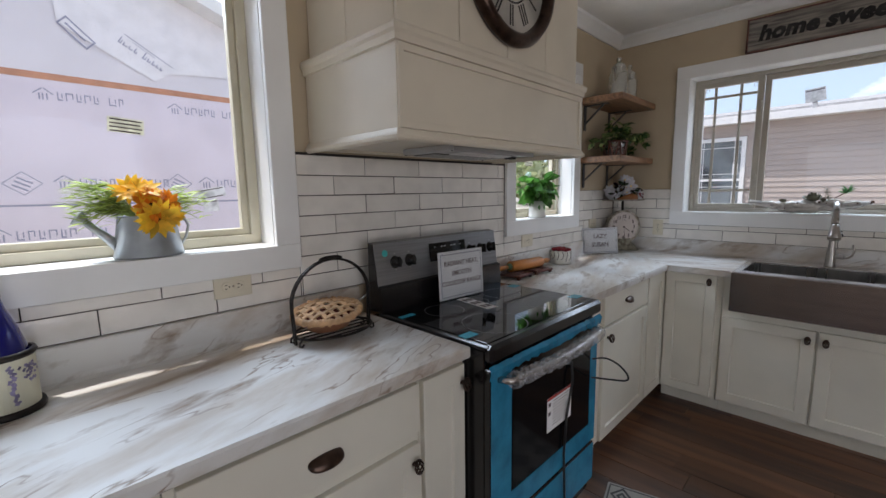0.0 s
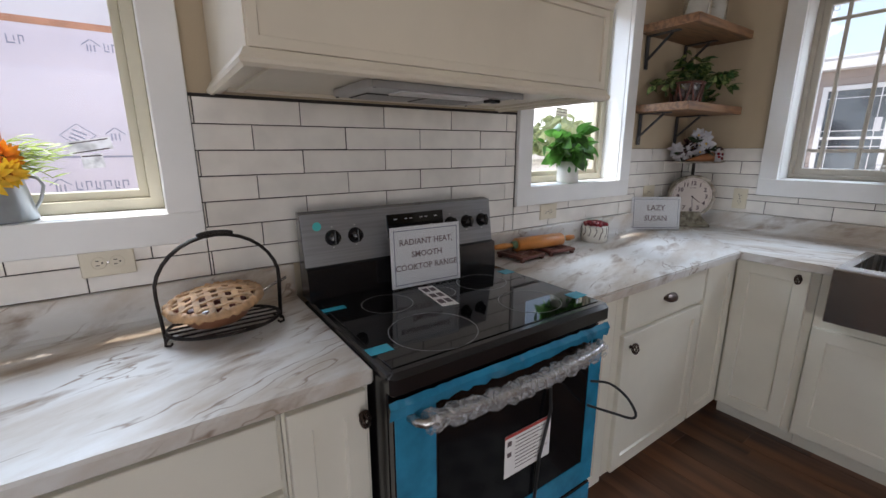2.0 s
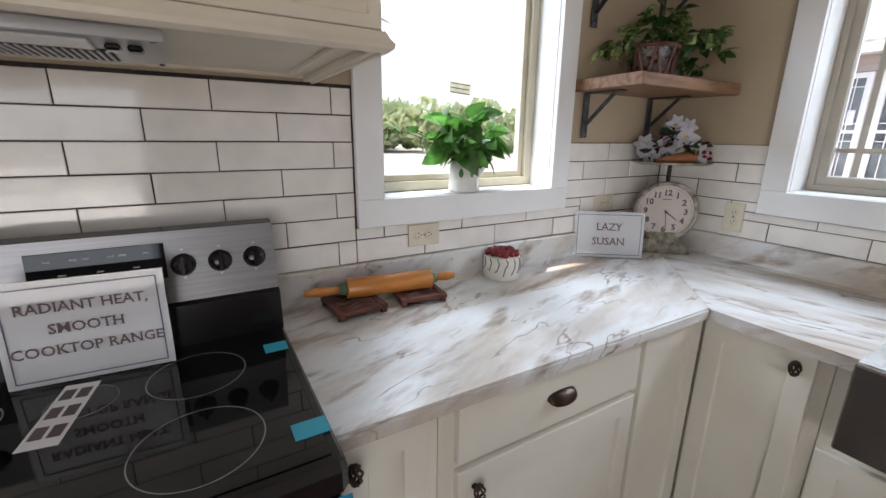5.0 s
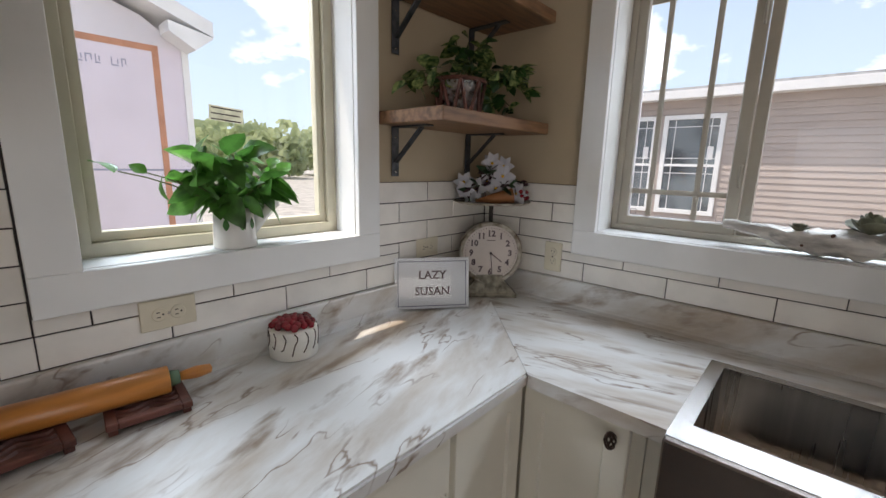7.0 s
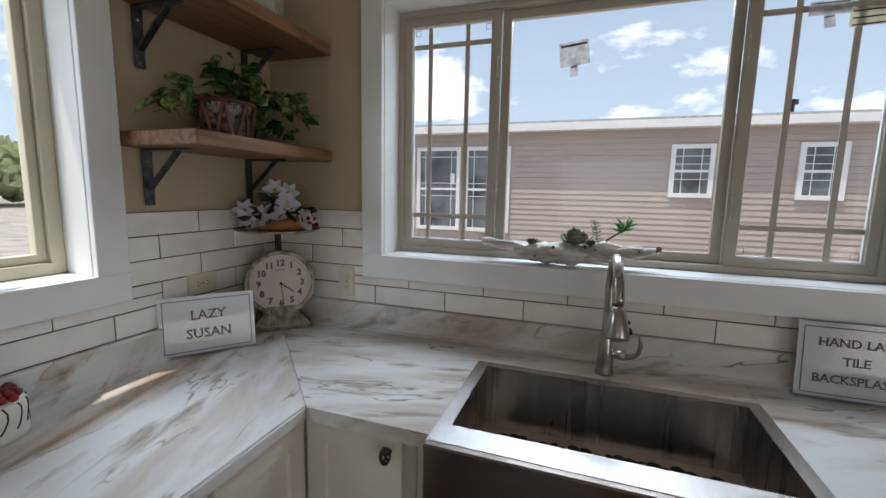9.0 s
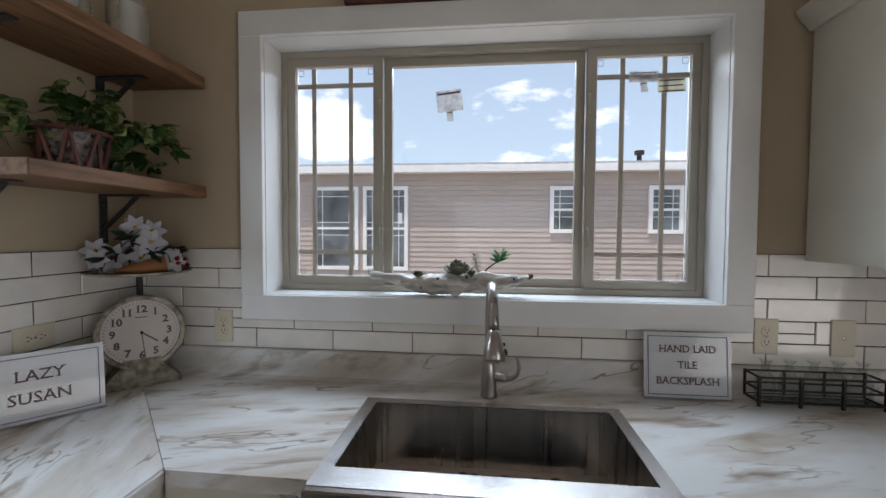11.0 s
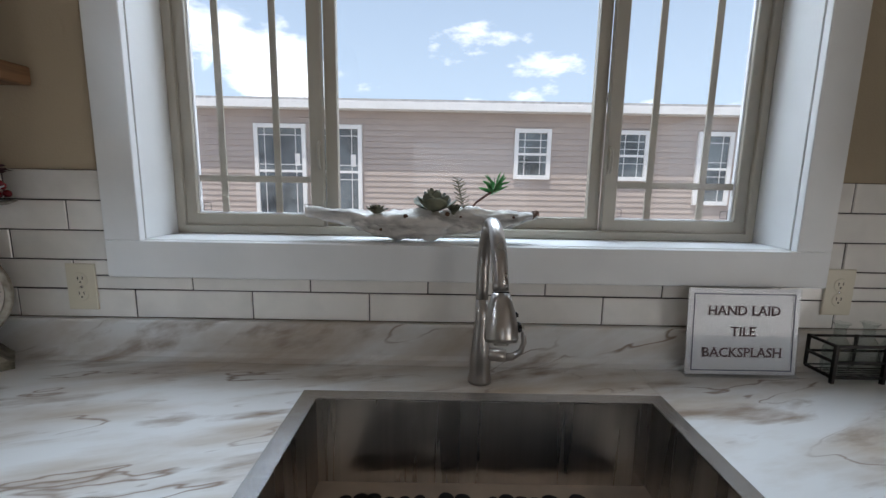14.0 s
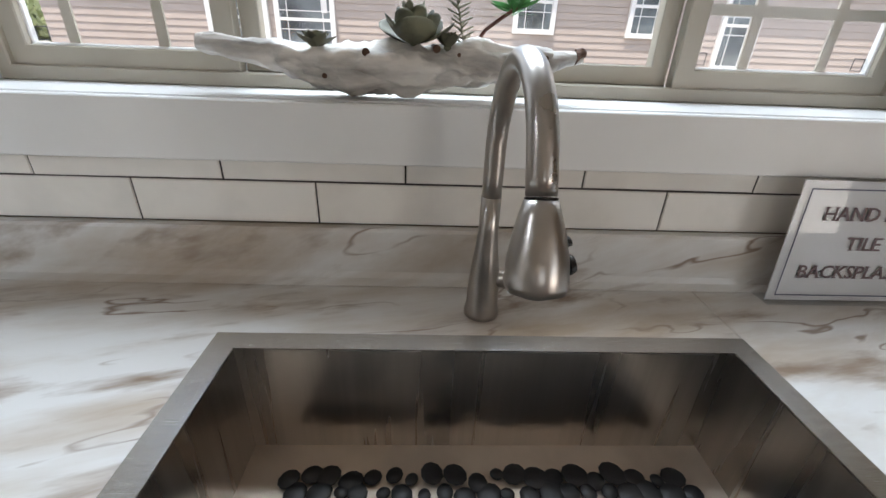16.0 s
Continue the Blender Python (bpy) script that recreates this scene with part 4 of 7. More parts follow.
for c_ in (-2.020, -1.992):
    part("switch", B(0.375, 0.405, c_ - 0.010, c_ + 0.010, HZ0 - 0.020, HZ0 - 0.0102, 0.003), M_BLACK, vent, "black rocker switch")
for sx, sy in ((0.205, -2.432), (0.205, -1.966), (0.452, -2.432), (0.452, -1.966)):
    part("screw", lathe([(0, -0.0130), (0.004, -0.0125), (0.005, -0.0102)], 10, (sx, sy, HZ0)), M_IRON, vent)

# ---- shelves ----
for z_ in (1.629, 2.038):
    sh = thing("wall_shelf", (0.14, -0.31, z_ - 0.042), "brown stained solid wood wall shelf on steel brackets", "shelf", "corner shelves")
    part("board", B(0.002, 0.300, -0.625, -0.002, z_ - 0.042, z_, 0.003), M_SHELF, sh)
    for y_ in (-0.548, -0.140):
        bm = box(bmesh.new(), 0.0005, 0.006, y_ - 0.016, y_ + 0.016, z_ - 0.215, z_ - 0.0425, 0.001)
        box(bm, 0.006, 0.175, y_ - 0.016, y_ + 0.016, z_ - 0.048, z_ - 0.0425, 0.001)
        a_ = Vector((0.008, y_, z_ - 0.165))
        b_ = Vector((0.135, y_, z_ - 0.050))
        d_ = (b_ - a_)
        box(bm, 0, d_.length, -0.011, 0.011, -0.003, 0.003, 0.001, Matrix.Translation(a_) @ d_.to_track_quat("X", "Z").to_matrix().to_4x4())
        br = part("bracket", bm, M_BRACKET, sh, "dark steel angle bracket")
        for q_ in (z_ - 0.20, z_ - 0.08):
            part("screw", lathe([(0, 0.002), (0.003, 0.0015), (0.004, 0)], 10, (0.0061, y_, q_), m=Matrix.Rotation(radians(90), 4, "Y")), M_STEEL, br)

# ---- outside ----
G = -0.75
M_GRAVEL = material("pale_gravel", (0.42, 0.39, 0.35), 0.95, vary=0.15, scale=2, bump=0.6, bump_scale=30)
M_SIDING = material("vinyl_siding", (0.42, 0.355, 0.32), 0.55, vary=0.03, scale=2, random_tone=0.02)
M_ROOF = material("roof_shingle", (0.42, 0.42, 0.43), 0.9, vary=0.12, scale=12, bump=0.5, bump_scale=60)
M_SMOKE = material("dark_pane", (0.13, 0.15, 0.16), 0.10, vary=0.3, scale=2.2, coat=0.3)
M_WRAPW = material("house_wrap", (0.66, 0.63, 0.68), 0.5, vary=0.04, scale=1.2, bump=0.5, bump_scale=4)
M_FOAM = material("foam_board", (0.68, 0.62, 0.70), 0.55, vary=0.03, scale=2.0, bump=0.3, bump_scale=6)
M_ORANGE = material("orange_seam", (0.50, 0.24, 0.15), 0.7, vary=0.08)
M_PRINT = material("wrap_print", (0.30, 0.30, 0.40), 0.7)
structure("ground", B(-400, 400, -400, 400, G - 0.3, G), M_GRAVEL, "pale gravel lot reaching the horizon", "ground")

HYN = 6.87
nh = thing("neighbour_house", (1.5, HYN + 2, G), "single-storey manufactured house with tan lap siding and white windows", "house")
N_WINS = [(-2.20, -1.25, 0.70, 2.40), (-1.15, -0.22, 0.70, 2.40), (2.58, 3.25, 1.475, 2.385), (4.42, 5.05, 1.475, 2.385), (5.95, 6.6, 1.05, 2.385)]
SIDE_X0 = -4.7
part("wall", B(SIDE_X0, 13, HYN, HYN + 4, G, 2.74), M_SIDING, nh)
part("roof", prism([(HYN - 0.28, 2.76), (HYN - 0.28, 2.82), (HYN + 2.0, 3.2), (HYN + 4.4, 2.84), (HYN + 4.4, 2.78)], 18.5, Matrix(((0, 0, 1, SIDE_X0 - 0.4), (1, 0, 0, 0), (0, 1, 0, 0), (0, 0, 0, 1)))), M_ROOF, nh)
part("fascia", B(SIDE_X0 - 0.4, 13.8, HYN - 0.295, HYN - 0.265, 2.645, 2.78, 0.004), M_WHITE, nh)
part("soffit", B(SIDE_X0 - 0.4, 13.8, HYN - 0.265, HYN - 0.001, 2.655, 2.675), M_WHITE, nh)
part("roof_vent", lathe([(0.05, 0), (0.05, 0.16), (0.10, 0.16), (0.10, 0.24), (0, 0.26)], 12, (4.55, HYN + 0.9, 2.98)), M_IRON, nh, "dark metal roof vent pipe")
for x0_, x1_, z0_, z1_ in N_WINS:
    wn_ = part("window", frame_rect(bmesh.new(), "N", x0_, x1_, z0_, z1_, 0.075, HYN - 0.065, HYN - 0.001, 0.003), M_WHITE, nh, "white double-hung window with prairie bars")
    zm = z0_ + (z1_ - z0_) * 0.50
    part("pane", B(x0_ + 0.075, x1_ - 0.075, HYN - 0.034, HYN - 0.022, z0_ + 0.075, z1_ - 0.075), M_SMOKE, wn_)
    bm = B(x0_ + 0.075, x1_ - 0.075, HYN - 0.058, HYN - 0.035, zm - 0.022, zm + 0.022)
    part("meeting_rail", bm, M_WHITE, wn_)
    bm = bmesh.new()
    for u_ in (x0_ + 0.19, x1_ - 0.19):
        box(bm, u_ - 0.006, u_ + 0.006, HYN - 0.042, HYN - 0.0345, z0_ + 0.075, z1_ - 0.075)
    for q_ in (z1_ - 0.20, zm + 0.12, zm - 0.14):
        box(bm, x0_ + 0.075, x1_ - 0.075, HYN - 0.0425, HYN - 0.0342, q_ - 0.006, q_ + 0.006)
    part("glazing_bars", bm, M_WHITE, wn_)
    if x0_ < 2:
        part("sticker", B(x1_ - 0.21, x1_ - 0.12, HYN - 0.0360, HYN - 0.0345, zm + 0.10, zm + 0.32), M_PAPER, wn_)

HXW = -4.20
wh = thing("wrapped_house", (HXW - 3, -5, G), "house under construction clad in pale foam board and house wrap", "house")
part("wall", B(HXW - 7, HXW, -12.0, 0.15, G, 2.58), M_FOAM, wh)
# gable end: the roof rises from the corner at the north
CY = 0.15
part("gable", prism([(CY, 2.58), (-0.25, 2.86), (-5.9, 4.8), (-12.0, 2.58)], 0.30, Matrix(((0, 0, 1, HXW - 0.2995), (1, 0, 0, 0), (0, 1, 0, 0), (0, 0, 0, 1)))), M_WRAPW, wh, "pale house wrap over the gable")
sl = 2.14 / 6.1
part("roof", prism([(CY + 0.18, 2.72), (CY + 0.18, 2.87), (-5.9, 2.93 + sl * 6.2), (-12.5, 2.87), (-12.5, 2.72), (-5.9, 2.79 + sl * 6.2)], 8.05, Matrix(((0, 0, 1, HXW - 7.75), (1, 0, 0, 0), (0, 1, 0, 0), (0, 0, 0, 1)))), M_WHITE, wh)
part("corner_board", B(HXW + 0.001, HXW + 0.02, CY - 0.06, CY + 0.005, G, 2.64), M_WHITE, wh)
part("eave_return", prism([(CY - 0.005, 2.56), (CY + 0.17, 2.70), (CY + 0.17, 2.7195), (CY - 0.24, 2.80), (CY - 0.24, 2.70)], 0.30, Matrix(((0, 0, 1, HXW + 0.004), (1, 0, 0, 0), (0, 1, 0, 0), (0, 0, 0, 1)))), M_WHITE, wh)
part("board_seam", B(HXW + 0.001, HXW + 0.004, -12, -0.12, 2.53, 2.592), M_ORANGE, wh, "orange-brown edge of the foam boards")
for y_ in (-0.15, -4.04, -7.9):
    part("board_seam", B(HXW + 0.001, HXW + 0.004, y_ - 0.03, y_ + 0.03, G, 2.5295), M_ORANGE, wh, "orange-brown edge of the foam boards")
part("board_seam", B(HXW + 0.0005, HXW + 0.002, -12, CY - 0.07, 1.32, 1.34), M_PRINT, wh, "thin grey lap between foam boards")


def printed_row(y, z, n, s=1.0, tilt=0.0):
    """Unreadable print on the wrap: a small house outline and a row of bars."""
    bm = bmesh.new()
    m = Matrix.Translation((HXW + 0.001, y, z)) @ Matrix.Rotation(radians(tilt), 4, "X")
    for a, b_ in (((0, 0), (0.07, 0.055)), ((0.07, 0.055), (0.14, 0))):
        v = Vector((0, (b_[0] - a[0]) * s, (b_[1] - a[1]) * s))
        box(bm, 0, 0.002, 0, v.length, 0, 0.010 * s, 0, m @ Matrix.Translation((0, a[0] * s, a[1] * s)) @ Matrix.Rotation(math.atan2(v.z, v.y), 4, "X"))
    for q in (0.035, 0.06, 0.09):
        box(bm, 0, 0.002, q * s, (q + 0.012) * s, -0.05 * s, 0.01 * s, 0, m)
    x = 0.17
    rr = random.Random(n)
    for k in range(n):
        w = rr.uniform(0.035, 0.06)
        if k != n * 2 // 3:
            box(bm, 0, 0.002, x * s, (x + 0.010) * s, -0.045 * s, 0.035 * s, 0, m)
            box(bm, 0, 0.002, (x + 0.010) * s, (x + w) * s, (0.022 if k % 2 else -0.045) * s, (0.034 if k % 2 else -0.032) * s, 0, m)
            box(bm, 0, 0.002, (x + w - 0.010) * s, (x + w) * s, -0.02 * s, 0.025 * s, 0, m)
        x += w + 0.022
    part("printed_mark", bm, M_PRINT, wh, "unreadable dark print on the wrap", "stuff")


for y_, z_, n_ in ((-3.30, 2.39, 8), (-2.20, 2.385, 8), (-1.10, 2.38, 8), (-4.4, 2.39, 8), (-5.5, 2.39, 8), (-3.24, 1.55, 10), (-1.95, 1.55, 10), (-3.75, 1.05, 9)):
    printed_row(y_, z_, n_, 1.0 if z_ > 2 else 1.15)
# diamond outlines beside the print of the boards
for y_ in (-3.46, -2.17):
    bm = bmesh.new()
    for k in range(4):
        c0, c1 = ((0, 0.11), (0.14, 0), (0, -0.11), (-0.14, 0))[k], ((0.14, 0), (0, -0.11), (-0.14, 0), (0, 0.11))[k]
        v = Vector((0, c1[0] - c0[0], c1[1] - c0[1]))
        box(bm, 0, 0.002, 0, v.length, -0.004, 0.004, 0, Matrix.Translation((HXW + 0.001, y_ + c0[0], 1.54 + c0[1])) @ Matrix.Rotation(math.atan2(v.z, v.y), 4, "X"))
    for q in (-0.055, -0.015, 0.025):
        box(bm, 0, 0.002, -0.06, 0.06, q, q + 0.016, 0, Matrix.Translation((HXW + 0.001, y_, 1.54)) @ Matrix.Rotation(radians(-28), 4, "X"))
    part("printed_diamond", bm, M_PRINT, wh, "grey printed diamond mark", "stuff")
M_FLAP = material("torn_wrap", (0.74, 0.72, 0.76), 0.45, vary=0.03, bump=0.5, bump_scale=8)
part("wrap_flap", prism([(-3.10, 3.7), (-1.1, 3.6), (-1.2, 2.84), (-1.55, 2.815), (-1.9, 2.79), (-2.15, 2.757), (-2.24, 2.70), (-2.30, 2.66), (-2.6, 2.82), (-3.06, 3.085)], 0.004, Matrix(((0, 0, 1, HXW + 0.0105), (1, 0, 0, 0), (0, 1, 0, 0), (0, 0, 0, 1)))), M_FLAP, wh, "loose torn sheet of house wrap")

# slanted print on the loose sheet: one broad word over two thin lines
fm = Matrix.Translation((HXW + 0.0148, -2.60, 3.045)) @ Matrix.Rotation(radians(-32.5), 4, "X")
bm = bmesh.new()
rr = random.Random(8)
x = 0.02
for k in range(10):
    w = rr.uniform(0.025, 0.042)
    hh = 0.075 if k in (0, 5) else rr.uniform(0.035, 0.055)
    if k != 4:
        box(bm, 0, 0.001, x, x + 0.011, -0.03, hh - 0.03, 0, fm)
        box(bm, 0, 0.001, x + 0.011, x + w, -0.03, -0.018, 0, fm)
        box(bm, 0, 0.001, x + w - 0.008, x + w, -0.02, hh * 0.6 - 0.03, 0, fm)
    x += w + 0.014
for k in range(26):
    box(bm, 0, 0.001, 0.03 + 0.019 * k, 0.043 + 0.019 * k, 0.075, 0.087, 0, fm)
for k in range(14):
    box(bm, 0, 0.001, 0.12 + 0.017 * k, 0.132 + 0.017 * k, 0.054, 0.061, 0, fm)
part("printed_mark", bm, M_PRINT, wh, "unreadable slanted print on the loose sheet", "stuff")
fm = Matrix.Translation((HXW + 0.0148, -3.05, 3.13)) @ Matrix.Rotation(radians(-45), 4, "X")
bm = bmesh.new()
for q in ((-0.10, 0.20, 0.05, 0.065), (-0.10, 0.20, -0.05, -0.035), (-0.06, 0.14, 0.0, 0.016), (-0.10, -0.085, -0.0349, 0.0499), (0.185, 0.20, -0.0349, 0.0499)):
    box(bm, 0, 0.001, q[0] + 0.12, q[1] + 0.12, q[2], q[3], 0, fm)
part("printed_mark", bm, M_PRINT, wh, "unreadable slanted print on the loose sheet", "stuff")

# siding boards, one lap each
z_, k_ = 2.62, 0
while z_ > G + 0.12:
    bm = bmesh.new()
    x0_, x1_ = SIDE_X0, 13
    vs = [bm.verts.new(q) for q in ((x0_, HYN - 0.003, z_), (x1_, HYN - 0.003, z_), (x1_, HYN - 0.017, z_ - 0.100), (x0_, HYN - 0.017, z_ - 0.100), (x0_, HYN - 0.001, z_ - 0.101), (x1_, HYN - 0.001, z_ - 0.101))]
    bm.faces.new((vs[0], vs[3], vs[2], vs[1]))
    bm.faces.new((vs[3], vs[4], vs[5], vs[2]))
    part("siding_board", bm, M_SIDING, nh)
    z_ -= 0.102

# far woods beyond the lot
# leaf colour paled to stand in for haze over the distance
M_LEAFF = leafy(material("far_leaves_hazed", (0.38, 0.42, 0.24), 0.9, vary=0.3, scale=0.5, second=(0.26, 0.31, 0.16)), 0.5)
rng = random.Random(11)
bm = bmesh.new()
for k_ in range(150):
    ang = radians(rng.uniform(95, 178))
    dist = rng.uniform(55, 85)
    cx_, cy_ = dist * math.cos(ang), dist * math.sin(ang)
    hh = rng.uniform(3.5, 8.5) * (0.75 + 0.25 * rng.random())
    for q_ in range(90):
        u_, v_ = rng.uniform(0, 6.283), rng.uniform(-0.9, 1)
        rr_ = hh * 0.42 * math.sqrt(max(0.05, 1 - v_ * v_)) * rng.uniform(0.75, 1.1)
        c_ = Vector((cx_ + rr_ * math.cos(u_), cy_ + rr_ * math.sin(u_), G + hh * 0.58 + v_ * hh * 0.42))
        s_ = rng.uniform(0.35, 0.8)
        ax_ = Vector((rng.uniform(-1, 1), rng.uniform(-1, 1), rng.uniform(-0.6, 1))).normalized()
        mm_ = Matrix.Translation(c_) @ ax_.to_track_quat("Z", "Y").to_matrix().to_4x4()
        bm.faces.new([bm.verts.new(mm_ @ Vector((s_ * a1, s_ * b1, 0))) for a1, b1 in ((-1, -0.5), (0, -0.9), (1, -0.3), (0.6, 0.8), (-0.5, 0.9))])
tagged(part("far_woods", bm, M_LEAFF, None, "distant green woods beyond the gravel lot", "stuff"), "", "trees")


# ---- small things ----
M_LEAF = material("green_leaf", (0.055, 0.21, 0.04), 0.38, vary=0.25, scale=20, bump=0.3, bump_scale=60, random_tone=0.3)
M_LEAF_V = material("variegated_leaf", (0.022, 0.065, 0.014), 0.35, vary=0.2, scale=55, random_tone=0.3, second=(0.36, 0.42, 0.16))
M_IVY = leafy(material("dark_ivy_leaf", (0.028, 0.085, 0.02), 0.36, vary=0.25, scale=30, random_tone=0.3), 0.25)
M_STEM = material("plant_stem", (0.10, 0.12, 0.04), 0.6)
M_LEAF_P = material("pale_fern", (0.38, 0.48, 0.12), 0.5, vary=0.25, scale=20, random_tone=0.3)
M_ORG = material("orange_petal", (0.80, 0.27, 0.015), 0.5, vary=0.15, scale=25, random_tone=0.15)
M_YEL = material("yellow_petal", (0.85, 0.52, 0.03), 0.5, vary=0.12, scale=25, random_tone=0.12)
for m_ in (M_LEAF, M_LEAF_P, M_LEAF_V, M_ORG, M_YEL):
    leafy(m_)
M_SEED = material("seed_head", (0.05, 0.025, 0.012), 0.9, bump=0.8, bump_scale=200)
M_ZINC = material("galvanised_zinc", (0.36, 0.38, 0.39), 0.42, 0.75, vary=0.12, scale=9, bump=0.1)
M_CRINK = material("crinkled_zinc", (0.62, 0.64, 0.66), 0.28, 0.85, vary=0.3, scale=60, bump=1.0, bump_scale=110)
M_PIE = material("pie_crust", (0.52, 0.31, 0.16), 0.6, vary=0.2, scale=25, bump=0.5, bump_scale=70)
M_PIEDISH = material("pie_side", (0.22, 0.09, 0.045), 0.55, vary=0.15, scale=15)
M_FILL = material("pie_filling", (0.14, 0.04, 0.03), 0.25)
M_PIN = material("beech", (0.52, 0.20, 0.045), 0.32, vary=0.12, scale=5, stretch=(8, 0.7, 8), coat=0.2)
M_GREENP = material("green_paint", (0.10, 0.17, 0.10), 0.5, vary=0.15)
M_TRIV = material("carved_wood", (0.12, 0.040, 0.028), 0.5, vary=0.25, scale=20, bump=0.5, bump_scale=60)
M_CREAMC = material("white_icing", (0.78, 0.75, 0.68), 0.35, vary=0.05, scale=20, bump=0.2)
M_BERRY = material("red_berry", (0.22, 0.012, 0.02), 0.22, vary=0.2, random_tone=0.3)
M_RUSTW = material("distressed_cream_metal", (0.40, 0.37, 0.31), 0.55, 0.1, vary=0.1, scale=28, bump=0.5, bump_scale=60, second=(0.12, 0.085, 0.05))
M_VERDI = material("distressed_green_metal", (0.27, 0.25, 0.19), 0.5, 0.2, vary=0.1, scale=32, bump=0.5, bump_scale=60, second=(0.07, 0.055, 0.035))
M_DIALF = material("dial_face", (0.60, 0.53, 0.49), 0.5, vary=0.05, scale=6)
# white petals greyed: the dark corner's shade is put into their colour
M_PETW = material("white_petal_shaded", (0.46, 0.46, 0.50), 0.5, vary=0.08, random_tone=0.1)
M_DRIFT = material("bleached_driftwood", (0.60, 0.57, 0.53), 0.75, vary=0.28, scale=14, bump=1.6, bump_scale=38, stretch=(0.4, 2, 2))
M_SUCC = material("grey_green_succulent", (0.15, 0.15, 0.10), 0.6, vary=0.25, scale=20, random_tone=0.2)
M_CLEAR = glass("clear_bottle_glass", (0.945, 0.965, 0.958), 0.02)
M_JAR = veil(material("ribbed_jar_glass", (0.72, 0.72, 0.68), 0.10, 0.6, vary=0.1), 0.75)
M_BLUE = material("cobalt_glass", (0.01, 0.012, 0.16), 0.06, vary=0.1, coat=0.6)
M_LAV = material("lavender_print", (0.23, 0.20, 0.33), 0.6, vary=0.3, scale=40)
M_LABEL = material("cream_label", (0.62, 0.60, 0.46), 0.5, vary=0.06)
M_CAPG = material("grey_cap", (0.50, 0.46, 0.44), 0.5)
M_WHITEC = material("white_ceramic", (0.74, 0.72, 0.68), 0.25, vary=0.03)
M_PEBBLE = material("black_pebble_rubber", (0.010, 0.010, 0.012), 0.45, vary=0.2)
M_SIGNW = material("weathered_board", (0.21, 0.19, 0.165), 0.8, vary=0.3, scale=12, bump=0.4, stretch=(0.5, 6, 6), second=(0.09, 0.08, 0.07))
M_RUG = material("rug_cream", (0.36, 0.35, 0.33), 0.95, vary=0.1, bump=0.6, bump_scale=300)
M_RUGD = material("rug_dark", (0.07, 0.07, 0.075), 0.95, vary=0.2)
M_CARROT = material("orange_cone", (0.30, 0.12, 0.045), 0.5, vary=0.2)
M_ACRYL = glass("acrylic", (0.94, 0.95, 0.96), 0.01)


def leaf_mesh(name, length, width, mat, fold=0.25, droop=0.25, tip=0.6):
    """A pointed leaf along +x with a folded midrib and a drooping tip."""
    bm = bmesh.new()
    st = (0.0, 0.15, 0.38, 0.62, 0.84, 1.0)
    wd = (0.03, 0.62, 1.0, 0.86, 0.45, 0.0)
    rows = []
    for s, w in zip(st, wd):
        x, z = length * s, -droop * length * s * s
        h = width / 2 * w
        rows.append((bm.verts.new((x, h, z + fold * h)), bm.verts.new((x, 0, z)), bm.verts.new((x, -h, z + fold * h))))
    for a, b in zip(rows, rows[1:]):
        bm.faces.new((a[0], b[0], b[1], a[1]))
        bm.faces.new((a[1], b[1], b[2], a[2]))
    bmesh.ops.remove_doubles(bm, verts=bm.verts, dist=1e-6)
    me = bpy.data.meshes.new(name)
    bm.to_mesh(me)
    bm.free()
    me.materials.append(mat)
    for f in me.polygons:
        f.use_smooth = True
    return me


def put(me, name, parent, m, label=""):
    """A part that shares a mesh, at the world pose m."""
    ob = new(name, me)
    base = Vector()
    q = parent
    while q is not None:
        base += q.location
        q = q.parent
    ob.parent = parent
    ob.matrix_basis = Matrix.Translation(-base) @ m
    return tagged(ob, label)


def aim(at, way, spin=0.0, size=1.0):
    way = Vector(way).normalized()
    return Matrix.Translation(at) @ way.to_track_quat("X", "Z").to_matrix().to_4x4() @ Matrix.Rotation(radians(spin), 4, "X") @ Matrix.Scale(size, 4)


def foliage(parent, at, spread, n, meshes, seed, stem_mat=M_STEM, stems=9, name="leaf", up=0.5, size=(0.7, 1.2), origin=None):
    """Leaves about stems that fan out of a pot's mouth."""
    rr = random.Random(seed)
    at = Vector(at)
    o = Vector(origin or at)
    bm = bmesh.new()
    ends = []
    for k in range(stems):
        th = 6.283 * (k + rr.random() * 0.6) / stems
        e = at + Vector((spread[0] * math.cos(th) * rr.uniform(0.45, 0.95), spread[1] * math.sin(th) * rr.uniform(0.45, 0.95), spread[2] * rr.uniform(-0.5, 0.95)))
        mid = (o + e) / 2 + Vector((0, 0, spread[2] * 0.5))
        pts = [o * (1 - s) ** 2 + mid * 2 * s * (1 - s) + e * s * s for s in (0, 0.25, 0.5, 0.75, 1)]
        tube(pts, 0.0018, 5, bm)
        ends.append(pts)
    part("stem_cluster", bm, stem_mat, parent, "", "stuff")
    for k in range(n):
        pts = ends[k % stems]
        s = rr.choice((1, 2, 2, 3, 3, 4, 4))
        p = pts[s] + Vector((rr.uniform(-1, 1), rr.uniform(-1, 1), rr.uniform(-1, 1))) * 0.012
        out = (p - at)
        way = Vector((out.x / max(spread[0], 0.01) + rr.uniform(-0.7, 0.7), out.y / max(spread[1], 0.01) + rr.uniform(-0.7, 0.7), rr.uniform(-0.6, up)))
        put(rr.choice(meshes), name, parent, aim(p, way, rr.uniform(-60, 60), rr.uniform(*size)))


# window sill watering can with sunflowers
WC = Vector((-0.040, -3.243, 1.2222))
